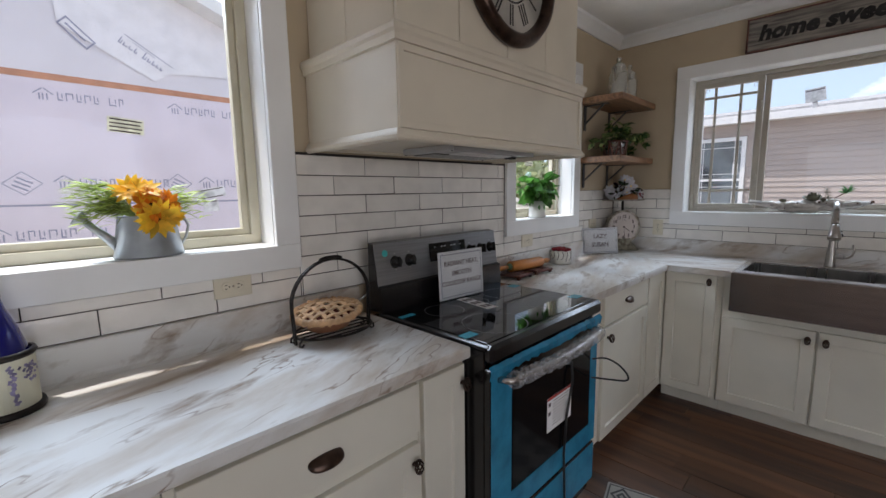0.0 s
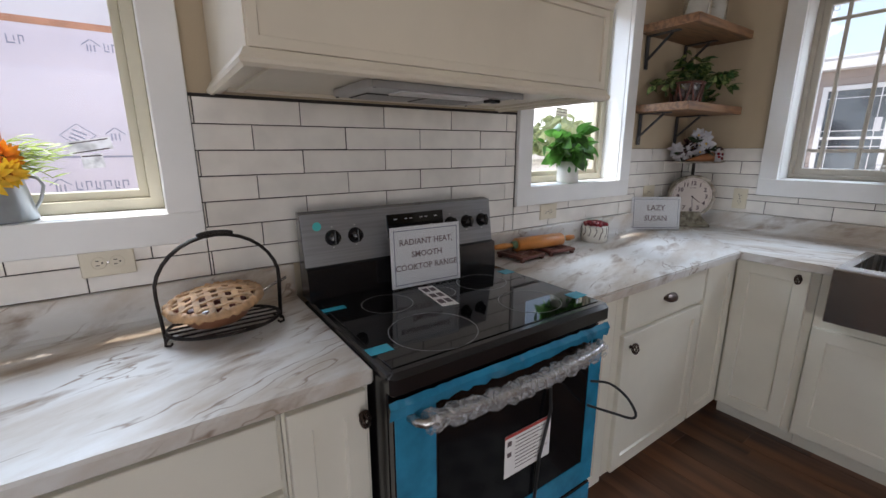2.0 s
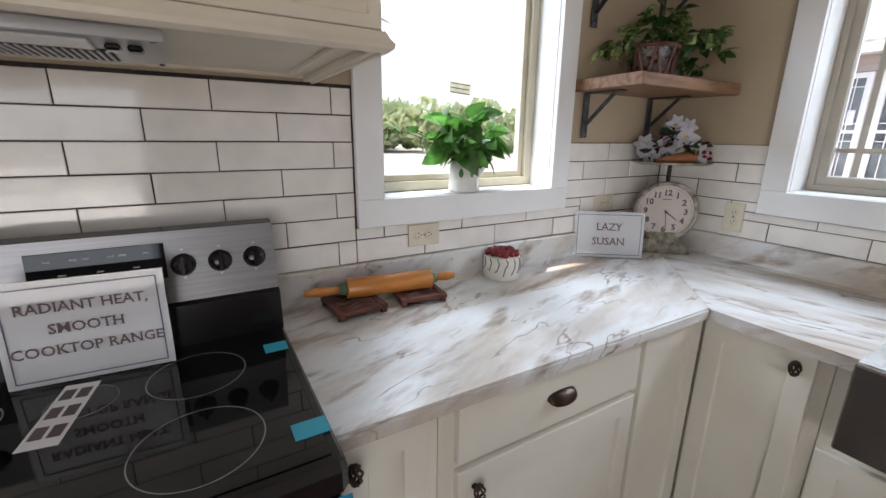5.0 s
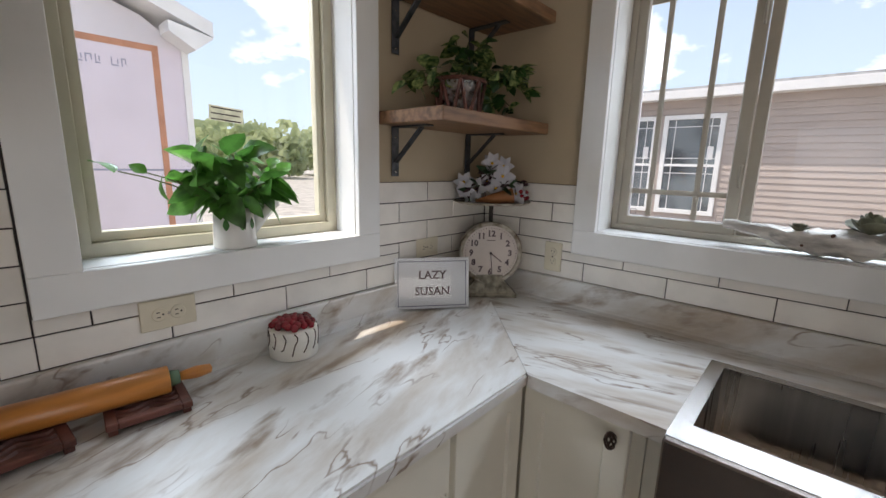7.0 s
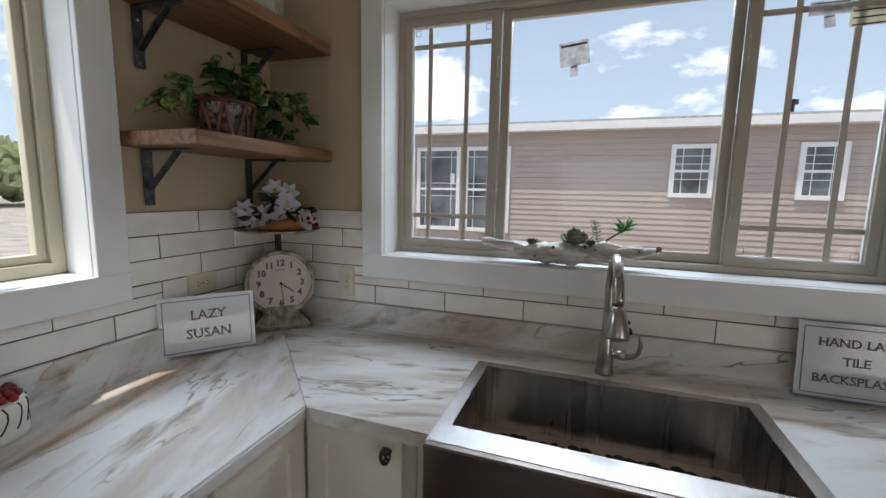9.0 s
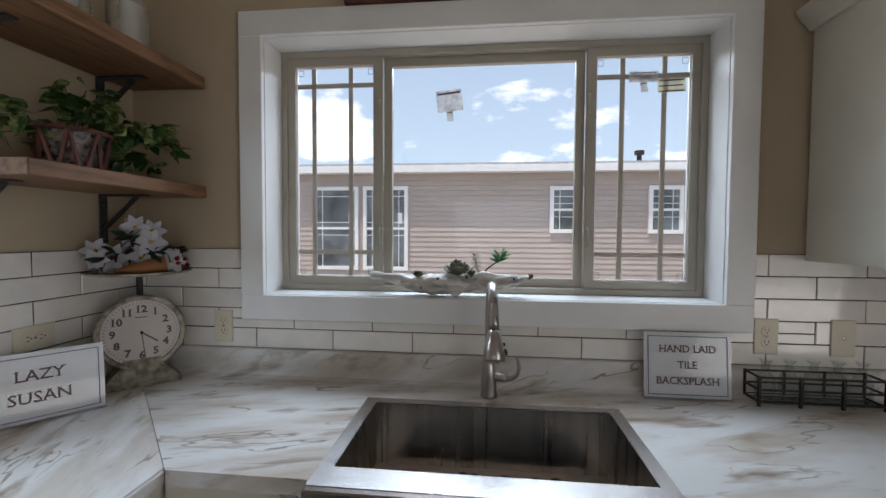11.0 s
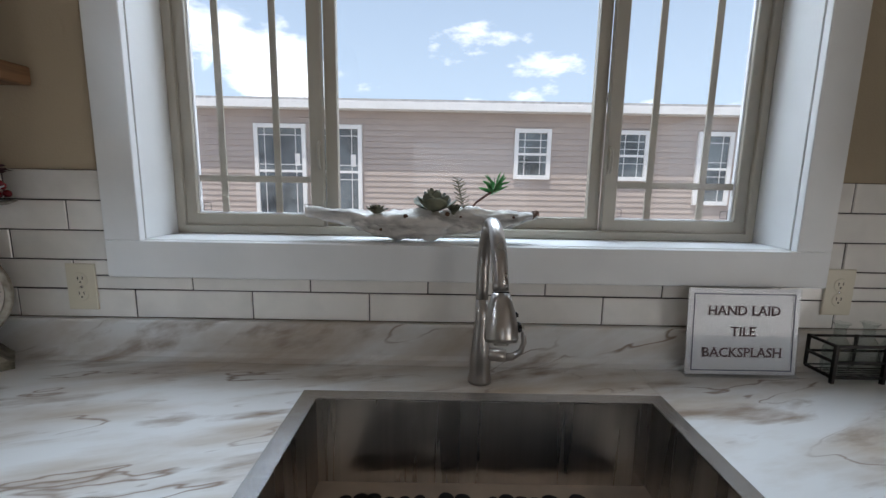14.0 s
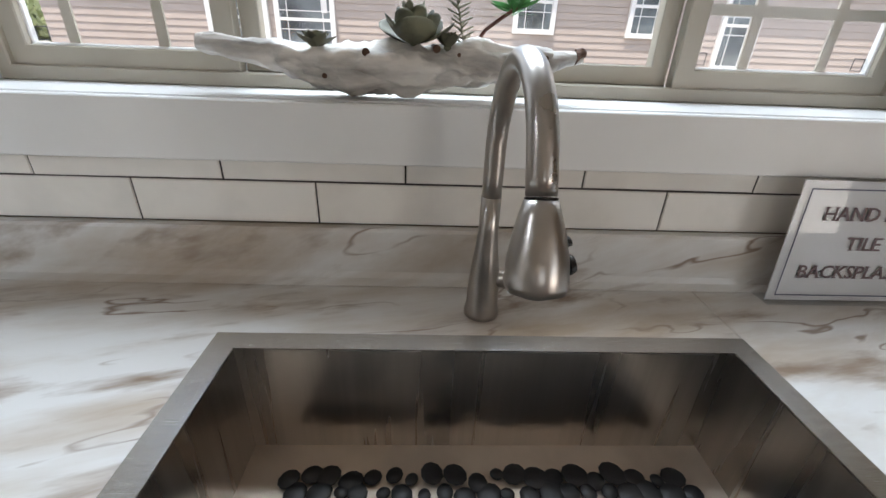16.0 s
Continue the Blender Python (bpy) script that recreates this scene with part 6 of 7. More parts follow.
for k_ in range(16):
    p = FB + side_ * rr_.uniform(0.10, 0.145) + out_ * rr_.uniform(0.0, 0.06) + Vector((0, 0, rr_.uniform(0.018, 0.05)))
    put(bme, "berry", fb, Matrix.Translation(p) @ Matrix.Scale(0.8, 4))

# shelf plant in a tin and wood basket
PB = Vector((0.165, -0.395, 1.6292))
bk = thing("planter_basket", PB, "small galvanised bucket in a dark wooden slatted frame on the shelf", "planter")
part("bucket", lathe([(0, 0.004), (0.060, 0.004), (0.074, 0.118), (0.076, 0.120), (0.070, 0.120), (0.062, 0.09), (0, 0.09)], 24, PB), M_CRINK, bk, smooth=True)
for k_ in range(8):
    th = 6.2832 * k_ / 8
    for s in (-0.3, 0.3):
        part("slat", tube([PB + Vector((0.070 * math.cos(th + s), 0.070 * math.sin(th + s), 0.002)), PB + Vector((0.084 * math.cos(th), 0.084 * math.sin(th), 0.125))], 0.0062, 5), M_TRIV, bk)
part("hoop", tube([PB + Vector((0.083 * math.cos(6.2832 * i / 24), 0.083 * math.sin(6.2832 * i / 24), 0.122)) for i in range(24)], 0.008, 6, closed=True), M_TRIV, bk)
bk.scale = (1.0, 1.1, 0.90)
ivy = [leaf_mesh("leaf", 0.074, 0.050, M_LEAF_V, 0.25, 0.3), leaf_mesh("leaf", 0.060, 0.040, M_LEAF_V, 0.3, 0.2), leaf_mesh("leaf", 0.055, 0.036, M_IVY, 0.25, 0.3)]
iv = thing("ivy_plant", PB + Vector((0, 0, 0.091)), "variegated green artificial ivy trailing from the basket", "plant")
foliage(iv, PB + Vector((0, 0.045, 0.185)), (0.08, 0.08, 0.080), 46, ivy, 31, origin=PB + Vector((0, 0, 0.092)))
foliage(iv, PB + Vector((0.05, 0.20, 0.085)), (0.10, 0.14, 0.095), 150, ivy, 32, origin=PB + Vector((0.02, 0.03, 0.10)))
foliage(iv, PB + Vector((-0.04, -0.165, 0.075)), (0.05, 0.065, 0.055), 34, ivy, 33, origin=PB + Vector((0, -0.03, 0.10)), stems=6)

# jars on the top shelf
for jx, jy, js in ((0.19, -0.44, 1.12), (0.17, -0.20, 1.0)):
    jc = Vector((jx, jy, 2.0382))
    jar = thing("glass_jar", jc, "ribbed clear glass jar with domed lid and wire clips", "jar", "ribbed jars")
    prof = [(0, 0.002), (0.055 * js, 0.002)]
    for k_ in range(11):
        prof += [(0.060 * js, 0.010 + 0.0145 * k_), (0.054 * js, 0.017 + 0.0145 * k_)]
    prof += [(0.048 * js, 0.178), (0.040 * js, 0.190), (0.040 * js, 0.198)]
    part("jar_body", lathe(prof, 28, jc), M_JAR, jar, smooth=True)
    part("lid", lathe([(0.043 * js, 0.1985), (0.045 * js, 0.205), (0.036 * js, 0.222), (0.014 * js, 0.236), (0.010 * js, 0.244), (0.017 * js, 0.254), (0.015 * js, 0.268), (0, 0.274)], 24, jc), M_JAR, jar, "domed glass lid with knob", smooth=True)
    for s in (-1, 1):
        part("wire_clip", tube([jc + Vector((0, s * 0.044 * js, 0.200)), jc + Vector((0, s * 0.062 * js, 0.190)), jc + Vector((0, s * 0.068 * js, 0.172)), jc + Vector((0, s * 0.058 * js, 0.160))], 0.0025, 6), M_IRON, jar)

# plant in a white can on the small window's sill
WP = Vector((-0.045, -1.095, 1.2222))
pc = thing("watering_can_planter", WP, "small white enamel watering can with painted leaves used as planter", "planter")
part("can_body", lathe([(0, 0), (0.054, 0), (0.056, 0.003), (0.050, 0.108), (0.047, 0.108), (0.045, 0.09), (0, 0.09)], 28, WP), M_WHITEC, pc, smooth=True)
part("spout", tube([WP + Vector((-0.02, 0.045, 0.03)), WP + Vector((-0.025, 0.095, 0.085)), WP + Vector((-0.028, 0.125, 0.120))], 0.012, 14, taper=[1.5, 1.6, 2.1]), M_WHITEC, pc, smooth=True)
for th in (-0.75, 0.0, 0.6):
    mm = Matrix.Translation(WP) @ Matrix.Rotation(th, 4, "Z") @ Matrix.Translation((0.0542, 0, 0.05))
    put(leaf_mesh("painted_leaf", 0.034, 0.018, M_LEAF, 0.0, 0.0), "painted_leaf", pc, mm @ Matrix.Rotation(radians(-93), 4, "Y") @ Matrix.Rotation(radians(90), 4, "X") @ Matrix.Rotation(radians(90), 4, "X"))
M_LEAF_S = leafy(material("sunlit_leaf", (0.07, 0.20, 0.035), 0.34, vary=0.2, scale=30, random_tone=0.35), 0.45)
big = [leaf_mesh("leaf", 0.110, 0.078, M_LEAF_S, 0.22, 0.45), leaf_mesh("leaf", 0.095, 0.066, M_LEAF_S, 0.25, 0.4), leaf_mesh("leaf", 0.070, 0.050, M_LEAF_S, 0.3, 0.2)]
pl = thing("leafy_plant", WP + Vector((0, 0, 0.0905)), "bushy green artificial plant with broad pointed leaves on the sill", "plant")
foliage(pl, WP + Vector((0.005, 0.01, 0.170)), (0.075, 0.150, 0.085), 92, big, 41, origin=WP + Vector((0, 0, 0.092)), stems=14, size=(0.6, 0.95), up=0.9)
foliage(pl, WP + Vector((0.030, -0.01, 0.160)), (0.055, 0.115, 0.040), 24, big, 43, origin=WP + Vector((0, 0, 0.095)), stems=7, size=(0.7, 0.95), up=0.15)
foliage(pl, WP + Vector((0.01, -0.17, 0.19)), (0.03, 0.10, 0.05), 14, big[1:], 42, origin=WP + Vector((0, -0.03, 0.11)), stems=4, size=(0.6, 0.9))

# driftwood on the wide sill
DW = Vector((1.225, 0.035, 1.2242))
dwd = thing("driftwood_piece", DW, "bleached white driftwood with small artificial succulents on the sill", "ornament")


def limb(pts, rad, seed, lump=0.35, n=34, sub=12):
    bm = bmesh.new()
    P = [Vector(p) for p in pts]
    dense, rd = [], []
    for i in range(len(P) - 1):
        for k in range(sub):
            s = k / sub
            dense.append(P[i].lerp(P[i + 1], s))
            rd.append(rad[i] * (1 - s) + rad[i + 1] * s)
    dense.append(P[-1])
    rd.append(rad[-1])
    rings = []
    for i, (p, r) in enumerate(zip(dense, rd)):
        row = []
        for k in range(n):
            a = 6.28318 * k / n
            q = p + Vector((0, r * math.cos(a), r * 0.8 * math.sin(a)))
            s_ = Vector((q.x * 0.45, q.y, q.z))
            f = 1 + lump * 0.7 * noise.noise(q * 14 + Vector((seed, 0, 0))) + lump * 1.35 * (0.35 - abs(noise.noise(s_ * 48 + Vector((seed, 3, 0))))) + lump * 0.75 * (0.3 - abs(noise.noise(s_ * 95 + Vector((seed, 7, 0)))))
            row.append(bm.verts.new(p + (q - p) * f))
        rings.append(row)
    for a, b in zip(rings, rings[1:]):
        for k in range(n):
            bm.faces.new((a[k], b[k], b[(k + 1) % n], a[(k + 1) % n]))
    bm.faces.new(rings[0])
    bm.faces.new(list(reversed(rings[-1])))
    return bm


part("trunk", limb([(0.925, 0.05, 1.296), (0.94, 0.05, 1.294), (1.02, 0.045, 1.284), (1.10, 0.037, 1.270), (1.16, 0.037, 1.268), (1.25, 0.037, 1.272), (1.34, 0.04, 1.280), (1.43, 0.044, 1.290), (1.475, 0.048, 1.294)], [0.013, 0.020, 0.022, 0.032, 0.044, 0.040, 0.034, 0.024, 0.013], 1, 0.45), M_DRIFT, dwd, smooth=True)
part("branch", limb([(1.25, 0.055, 1.272), (1.36, 0.052, 1.275), (1.46, 0.052, 1.282), (1.528, 0.056, 1.294)], [0.030, 0.028, 0.020, 0.010], 5, 0.55), M_DRIFT, dwd, smooth=True)
part("branch", limb([(1.09, 0.030, 1.268), (1.16, 0.022, 1.256), (1.24, 0.022, 1.262)], [0.018, 0.028, 0.020], 8, 0.3), M_DRIFT, dwd, smooth=True)
succ = leaf_mesh("succulent_leaf", 0.030, 0.020, M_SUCC, 0.5, -0.2)


def cupped(c, th, out, size):
    """One broad petal that curves up round the middle of a rosette."""
    bm = bmesh.new()
    open_ = 0.25 + 0.75 * out
    rows = []
    for i in range(6):
        v = i / 5
        r = size * open_ * math.sin(v * 1.45) * (0.55 + 0.5 * out)
        z = size * (0.25 + (1.15 - 0.55 * out) * v * v ** 0.3)
        w = 0.85 * math.sin(math.pi * (0.12 + 0.74 * v)) ** 0.7
        rows.append([bm.verts.new(Vector(c) + Vector(((r + 0.004) * math.cos(th + u * w), (r + 0.004) * math.sin(th + u * w), z - size * 0.25 - 0.10 * size * u * u * v))) for u in (-1, -0.5, 0, 0.5, 1)])
    for a, b in zip(rows, rows[1:]):
        for k in range(4):
            bm.faces.new((a[k], a[k + 1], b[k + 1], b[k]))
    ret = bmesh.ops.extrude_face_region(bm, geom=bm.faces[:])
    for v_ in ret["geom"]:
        if isinstance(v_, bmesh.types.BMVert):
            d = v_.co - Vector(c)
            v_.co -= d.normalized() * 0.0016
    bmesh.ops.recalc_face_normals(bm, faces=bm.faces)
    return bm


hole = material("dark_knot", (0.10, 0.05, 0.03), 0.8)
for kx, ky, kz, kr in ((1.188, 0.0, 1.292, 0.006), (1.292, -0.008, 1.300, 0.006), (1.325, -0.006, 1.293, 0.003), (1.126, -0.004, 1.258, 0.004), (1.462, 0.024, 1.292, 0.004)):
    part("knot", lathe([(0, 0), (kr, 0), (kr * 0.8, -0.004), (0, -0.006)], 9, m=Matrix.Translation((kx, ky, kz)) @ Matrix.Rotation(radians(90), 4, "X")), hole, dwd)
part("broken_tip", limb([(1.516, 0.055, 1.296), (1.526, 0.056, 1.299), (1.533, 0.057, 1.300)], [0.013, 0.011, 0.006], 3, 0.6, 10, 3), hole, dwd, "dark rust-brown broken tip")
for c, r_, n_ in (((1.258, 0.020, 1.304), 1.9, 15), ((1.112, 0.014, 1.294), 1.25, 22), ((1.308, 0.010, 1.300), 1.2, 12)):
    sc_ = part("succulent", lathe([(0, 0.010), (0.005, 0.006), (0.006, 0), (0, -0.004)], 8, c), M_SUCC, dwd, "grey-green artificial succulent rosette")
    for k_ in range(n_):
        th, el = 2.4 * k_, 0.25 + 1.0 * (1 - k_ / n_)
        if n_ == 15:
            part("leaf", cupped(c, th, 1 - k_ / n_, 0.054), M_SUCC, sc_, smooth=True)
        else:
            put(succ, "leaf", sc_, aim(c, (math.cos(th) * math.cos(el), math.sin(th) * math.cos(el), math.sin(el)), 0, r_ * (0.6 + 0.4 * k_ / n_)))
needle = leaf_mesh("needle", 0.040, 0.0068, leafy(material("bright_green", (0.075, 0.25, 0.08), 0.45, random_tone=0.3), 0.3), 0.15, 0.15)
tw_ = part("twig", tube([(1.345, 0.03, 1.300), (1.365, 0.03, 1.328), (1.390, 0.03, 1.346), (1.412, 0.03, 1.360)], 0.003, 6), M_TRIV, dwd, "thin brown twig with bright green needles")
for k_ in range(40):
    th = 2.4 * k_
    put(needle, "needle", tw_, aim((1.405 + 0.002 * (k_ % 6), 0.03, 1.348 + 0.005 * (k_ % 6)), (math.cos(th), 0.6 * math.sin(th), 0.6 + 0.5 * math.sin(th * 1.7)), th * 50, 1.0))
bm = bmesh.new()
for k_ in range(34):
    tube([(1.334 - 0.0005 * k_, 0.03, 1.305 + 0.0024 * k_), (1.334 - 0.0005 * k_ + 0.018 * math.cos(2.4 * k_), 0.03 + 0.012 * math.sin(2.4 * k_), 1.313 + 0.0024 * k_)], 0.0013, 4, bm)
tube([(1.336, 0.03, 1.298), (1.316, 0.03, 1.386)], 0.0014, 5, bm)
part("rosemary_sprig", bm, M_SUCC, dwd, "thin grey-green sprig", "stuff")

# bottle basket and spotted jug
BK = (2.222, 2.586, -0.100, -0.022)
bas = thing("bottle_basket", ((BK[0] + BK[1]) / 2, -0.06, 0.915), "black wire basket holding five small glass bottles", "basket")
for x_ in (BK[0], BK[0] + 0.122, BK[0] + 0.244, BK[1]):
    for y_ in (BK[2], BK[3]):
        part("post", B(x_ - 0.004, x_ + 0.004, y_ - 0.004, y_ + 0.004, 0.9152, 1.012), M_IRON, bas)
for z_ in (0.930, 0.968, 1.008):
    for y_ in (BK[2], BK[3]):
        part("rail", B(BK[0] + 0.0042, BK[1] - 0.0042, y_ - 0.003, y_ + 0.003, z_ - 0.003, z_ + 0.003), M_IRON, bas)
    for x_ in (BK[0], BK[1]):
        part("rail", B(x_ - 0.003, x_ + 0.003, BK[2] + 0.0042, BK[3] - 0.0042, z_ - 0.003, z_ + 0.003), M_IRON, bas)
for k_ in range(5):
    part("base_wire", B(BK[0], BK[1], BK[2] + 0.011 + 0.013 * k_, BK[2] + 0.014 + 0.013 * k_, 0.9245, 0.9268), M_IRON, bas)
for k_ in range(5):
    c = Vector((BK[0] + 0.040 + 0.0715 * k_, -0.061, 0.9272))
    bo = thing("small_bottle", c, "small empty clear glass bottle in the wire basket", "bottle", "basket bottles")
    part("bottle_glass", lathe([(0, 0.001), (0.026, 0.001), (0.028, 0.006), (0.028, 0.060), (0.022, 0.078), (0.012, 0.092), (0.0115, 0.116), (0.019, 0.128), (0.017, 0.128), (0.0095, 0.115), (0.010, 0.093), (0.020, 0.077), (0.0262, 0.060), (0.0262, 0.007), (0, 0.004)], 24, c), M_CLEAR, bo, smooth=True)
JG = Vector((2.815, -0.085, 0.9152))
jug = thing("milk_jug", JG, "white ceramic jug with black cow spots", "jug")
part("jug_body", lathe([(0, 0), (0.058, 0), (0.066, 0.008), (0.068, 0.145), (0.060, 0.17), (0.040, 0.20), (0.036, 0.235), (0.043, 0.262), (0.038, 0.262), (0.033, 0.235), (0, 0.225)], 32, JG), M_WHITEC, jug, smooth=True)
part("handle", tube([JG + Vector((0.064, 0, 0.05)), JG + Vector((0.10, 0, 0.08)), JG + Vector((0.105, 0, 0.15)), JG + Vector((0.040, 0, 0.225))], 0.008, 10), M_WHITEC, jug, smooth=True)
rr_ = random.Random(12)
for k_ in range(34):
    th, h = rr_.uniform(2.2, 5.9), rr_.uniform(0.015, 0.185)
    rad = 0.0685 if h < 0.145 else 0.0685 - (h - 0.145) * 0.6
    n_ = 9
    bm = bmesh.new()
    ws, hs = rr_.uniform(0.09, 0.20), rr_.uniform(0.006, 0.013)
    q = [(ws * math.cos(6.283 * i / n_) * rr_.uniform(0.7, 1.2), hs * math.sin(6.283 * i / n_) * rr_.uniform(0.7, 1.2)) for i in range(n_)]
    vs = [bm.verts.new(JG + Vector((rad * math.cos(th + a), rad * math.sin(th + a), h + b))) for a, b in q]
    c = bm.verts.new(JG + Vector((rad * math.cos(th), rad * math.sin(th), h)))
    for i in range(n_):
        bm.faces.new((vs[i], vs[(i + 1) % n_], c))
    part("spot", bm, M_BLACK, jug)

# hood clock
CC = Vector((0.5008, -2.172, 2.183))
ck = thing("wall_clock", CC, "round wall clock with dark bronze rim and bar numerals", "clock")
cm = Matrix.Translation(CC) @ Matrix(((0, 0, 1, 0), (1, 0, 0, 0), (0, 1, 0, 0), (0, 0, 0, 1)))
M_CLKF = material("clock_face", (0.42, 0.40, 0.36), 0.5, vary=0.15, scale=8)
part("rim", lathe([(0.178, 0.002), (0.222, 0.002), (0.226, 0.020), (0.212, 0.044), (0.196, 0.048), (0.184, 0.036), (0.180, 0.016)], 64, m=cm), M_BRONZE, ck, smooth=True)
part("face", lathe([(0, 0.010), (0.1795, 0.010), (0.1795, 0.003), (0, 0.003)], 64, m=cm), M_CLKF, ck)
for k_ in range(12):
    mm = cm @ Matrix.Rotation(radians(30 * k_), 4, "Z")
    n_ = (3, 4, 3, 4, 2, 3, 4, 3, 2, 2, 3, 1)[k_]
    for i in range(n_):
        part("numeral_bar", box(bmesh.new(), 0.098, 0.160, (i - (n_ - 1) / 2) * 0.013 - 0.003, (i - (n_ - 1) / 2) * 0.013 + 0.003, 0.0102, 0.0112, 0, mm), M_BLACK, ck)
part("inner_ring", lathe([(0.088, 0.0103), (0.091, 0.0115), (0.094, 0.0103)], 48, m=cm), M_BLACK, ck)
part("hand", box(bmesh.new(), -0.005, 0.005, -0.02, 0.085, 0.014, 0.016, 0, cm @ Matrix.Rotation(radians(150), 4, "Z")), M_BLACK, ck)
part("hand", box(bmesh.new(), -0.0035, 0.0035, -0.03, 0.135, 0.0165, 0.018, 0, cm @ Matrix.Rotation(radians(20), 4, "Z")), M_BLACK, ck)

ck.scale = (1.0, 1.16, 1.16)

# sign over the window
hs = thing("wall_sign", (1.40, -0.012, 2.37), "weathered grey wooden sign reading home sweet home above the window", "sign")
part("board", B(0.862, 1.93, -0.030, -0.002, 2.276, 2.468, 0.002), M_SIGNW, hs)
part("frame_strip", B(0.852, 0.8618, -0.034, -0.002, 2.268, 2.476), M_TRIV, hs)
part("frame_strip", B(1.9302, 1.94, -0.034, -0.002, 2.268, 2.476), M_TRIV, hs)
part("frame_strip", B(0.862, 1.93, -0.034, -0.002, 2.4682, 2.476), M_TRIV, hs)
part("frame_strip", B(0.862, 1.93, -0.034, -0.002, 2.268, 2.2758), M_TRIV, hs)
lettering("home sweet home", 0.125, Matrix.Translation((1.396, -0.0308, 2.372)) @ Matrix.Rotation(radians(90), 4, "X") @ Matrix(((1, 0.22, 0, 0), (0, 1, 0, 0), (0, 0, 1, 0), (0, 0, 0, 1))), M_BLACK, hs, bold=0.006)

# outlets and cover plates
def outlet(wall, u, z, flat=False, blank=False):
    """A cover plate, upright or on its side."""
    ol = thing("wall_outlet", (0.002, u, z) if wall == "W" else (u, -0.002, z), "almond plastic outlet cover plate on the tiles" if not blank else "almond plastic blank cover plate on the tiles", "outlet", "cover plates")
    f = Matrix(((0, 0, 1, 0.0022), (1, 0, 0, u), (0, 1, 0, z), (0, 0, 0, 1))) if wall == "W" else Matrix(((1, 0, 0, u), (0, 0, -1, -0.0022), (0, 1, 0, z), (0, 0, 0, 1)))
    if flat:
        f = f @ Matrix.Rotation(radians(90), 4, "Z")
    part("plate", box(bmesh.new(), -0.0375, 0.0375, -0.060, 0.060, 0, 0.006, 0.002, f), M_ALMOND, ol)
    if blank:
        part("screw", lathe([(0, 0.0075), (0.004, 0.007), (0.005, 0.006)], 12, m=f), M_STEEL, ol)
        return
    for s in (-1, 1):
        rec = part("socket", lathe([(0, 0.0075), (0.0155, 0.0075), (0.017, 0.006)], 24, m=f @ Matrix.Translation((0, s * 0.0195, 0))), M_ALMOND, ol)
        for dx in (-0.006, 0.006):
            part("slot", box(bmesh.new(), dx - 0.0011, dx + 0.0011, s * 0.0195 - 0.001, s * 0.0195 + 0.007, 0.0076, 0.0079, 0, f), M_DARKHOLE, rec)
        part("slot", lathe([(0, 0.0079), (0.0024, 0.0079), (0.0024, 0.0076)], 10, m=f @ Matrix.Translation((0, s * 0.0195 - 0.007, 0))), M_DARKHOLE, rec)
    part("screw", lathe([(0, 0.0072), (0.003, 0.0068), (0.0035, 0.006)], 12, m=f), M_STEEL, ol)


outlet("W", -3.033, 1.099, True)
outlet("W", -1.285, 1.087, True)
outlet("W", -0.380, 1.134, True)
outlet("N", 0.364, 1.099)
outlet("N", 2.295, 1.117)
outlet("N", 2.531, 1.118, blank=True)
outlet("N", 2.798, 1.116, blank=True)

# stickers on the panes, window catches
M_STICK = leafy(material("sticker_paper", (0.70, 0.68, 0.58), 0.7, vary=0.08, scale=30), 0.6)
M_STICK2 = leafy(material("clear_label", (0.66, 0.65, 0.65), 0.5, vary=0.12, scale=40), 0.6)


def sticker(win, wall, u0, u1, z0, z1, d, lines, mat, tilt=0.0):
    c = Matrix(((0, 0, 1, d), (1, 0, 0, (u0 + u1) / 2), (0, 1, 0, (z0 + z1) / 2), (0, 0, 0, 1))) if wall == "W" else Matrix(((1, 0, 0, (u0 + u1) / 2), (0, 0, -1, d), (0, 1, 0, (z0 + z1) / 2), (0, 0, 0, 1)))
    c = c @ Matrix.Rotation(radians(tilt), 4, "Z")
    w, h = (u1 - u0) / 2, (z1 - z0) / 2
    s = part("pane_label", box(bmesh.new(), -w, w, -h, h, 0, 0.0004, 0, c), mat, win)
    bm = bmesh.new()
    for k in range(lines):
        y = h * 0.7 - 2 * h * 0.75 * k / max(1, lines - 1)
        box(bm, -w * 0.88, w * 0.88 - 0.004 * (k % 2), y - h * 0.09, y + h * 0.09, 0.0005, 0.0007, 0, c)
    part("print_lines", bm, M_INK, s)


sticker(win1, "W", -3.297, -3.206, 1.591, 1.636, -0.1375, 4, M_STICK, -4)
sticker(win1, "W", -3.085, -2.985, 1.390, 1.425, -0.1375, 2, M_STICK2, 10)
sticker(win1, "W", -3.060, -3.010, 1.345, 1.385, -0.1375, 1, M_STICK2, 4)
sticker(win2, "W", -1.105, -1.012, 1.563, 1.604, -0.1375, 3, M_STICK, -4)
sticker(win3, "N", 1.160, 1.262, 1.938, 2.022, 0.1695, 1, M_STICK2, 6)
sticker(win3, "N", 1.200, 1.226, 1.900, 1.940, 0.1695, 1, M_STICK2, 5)
sticker(win3, "N", 1.884, 1.988, 2.022, 2.062, 0.1455, 1, M_STICK2)
sticker(win3, "N", 1.925, 1.952, 1.985, 2.022, 0.1455, 1, M_STICK2, 8)
sticker(win3, "N", 1.986, 2.086, 1.982, 2.034, 0.1455, 3, M_STICK, 2)
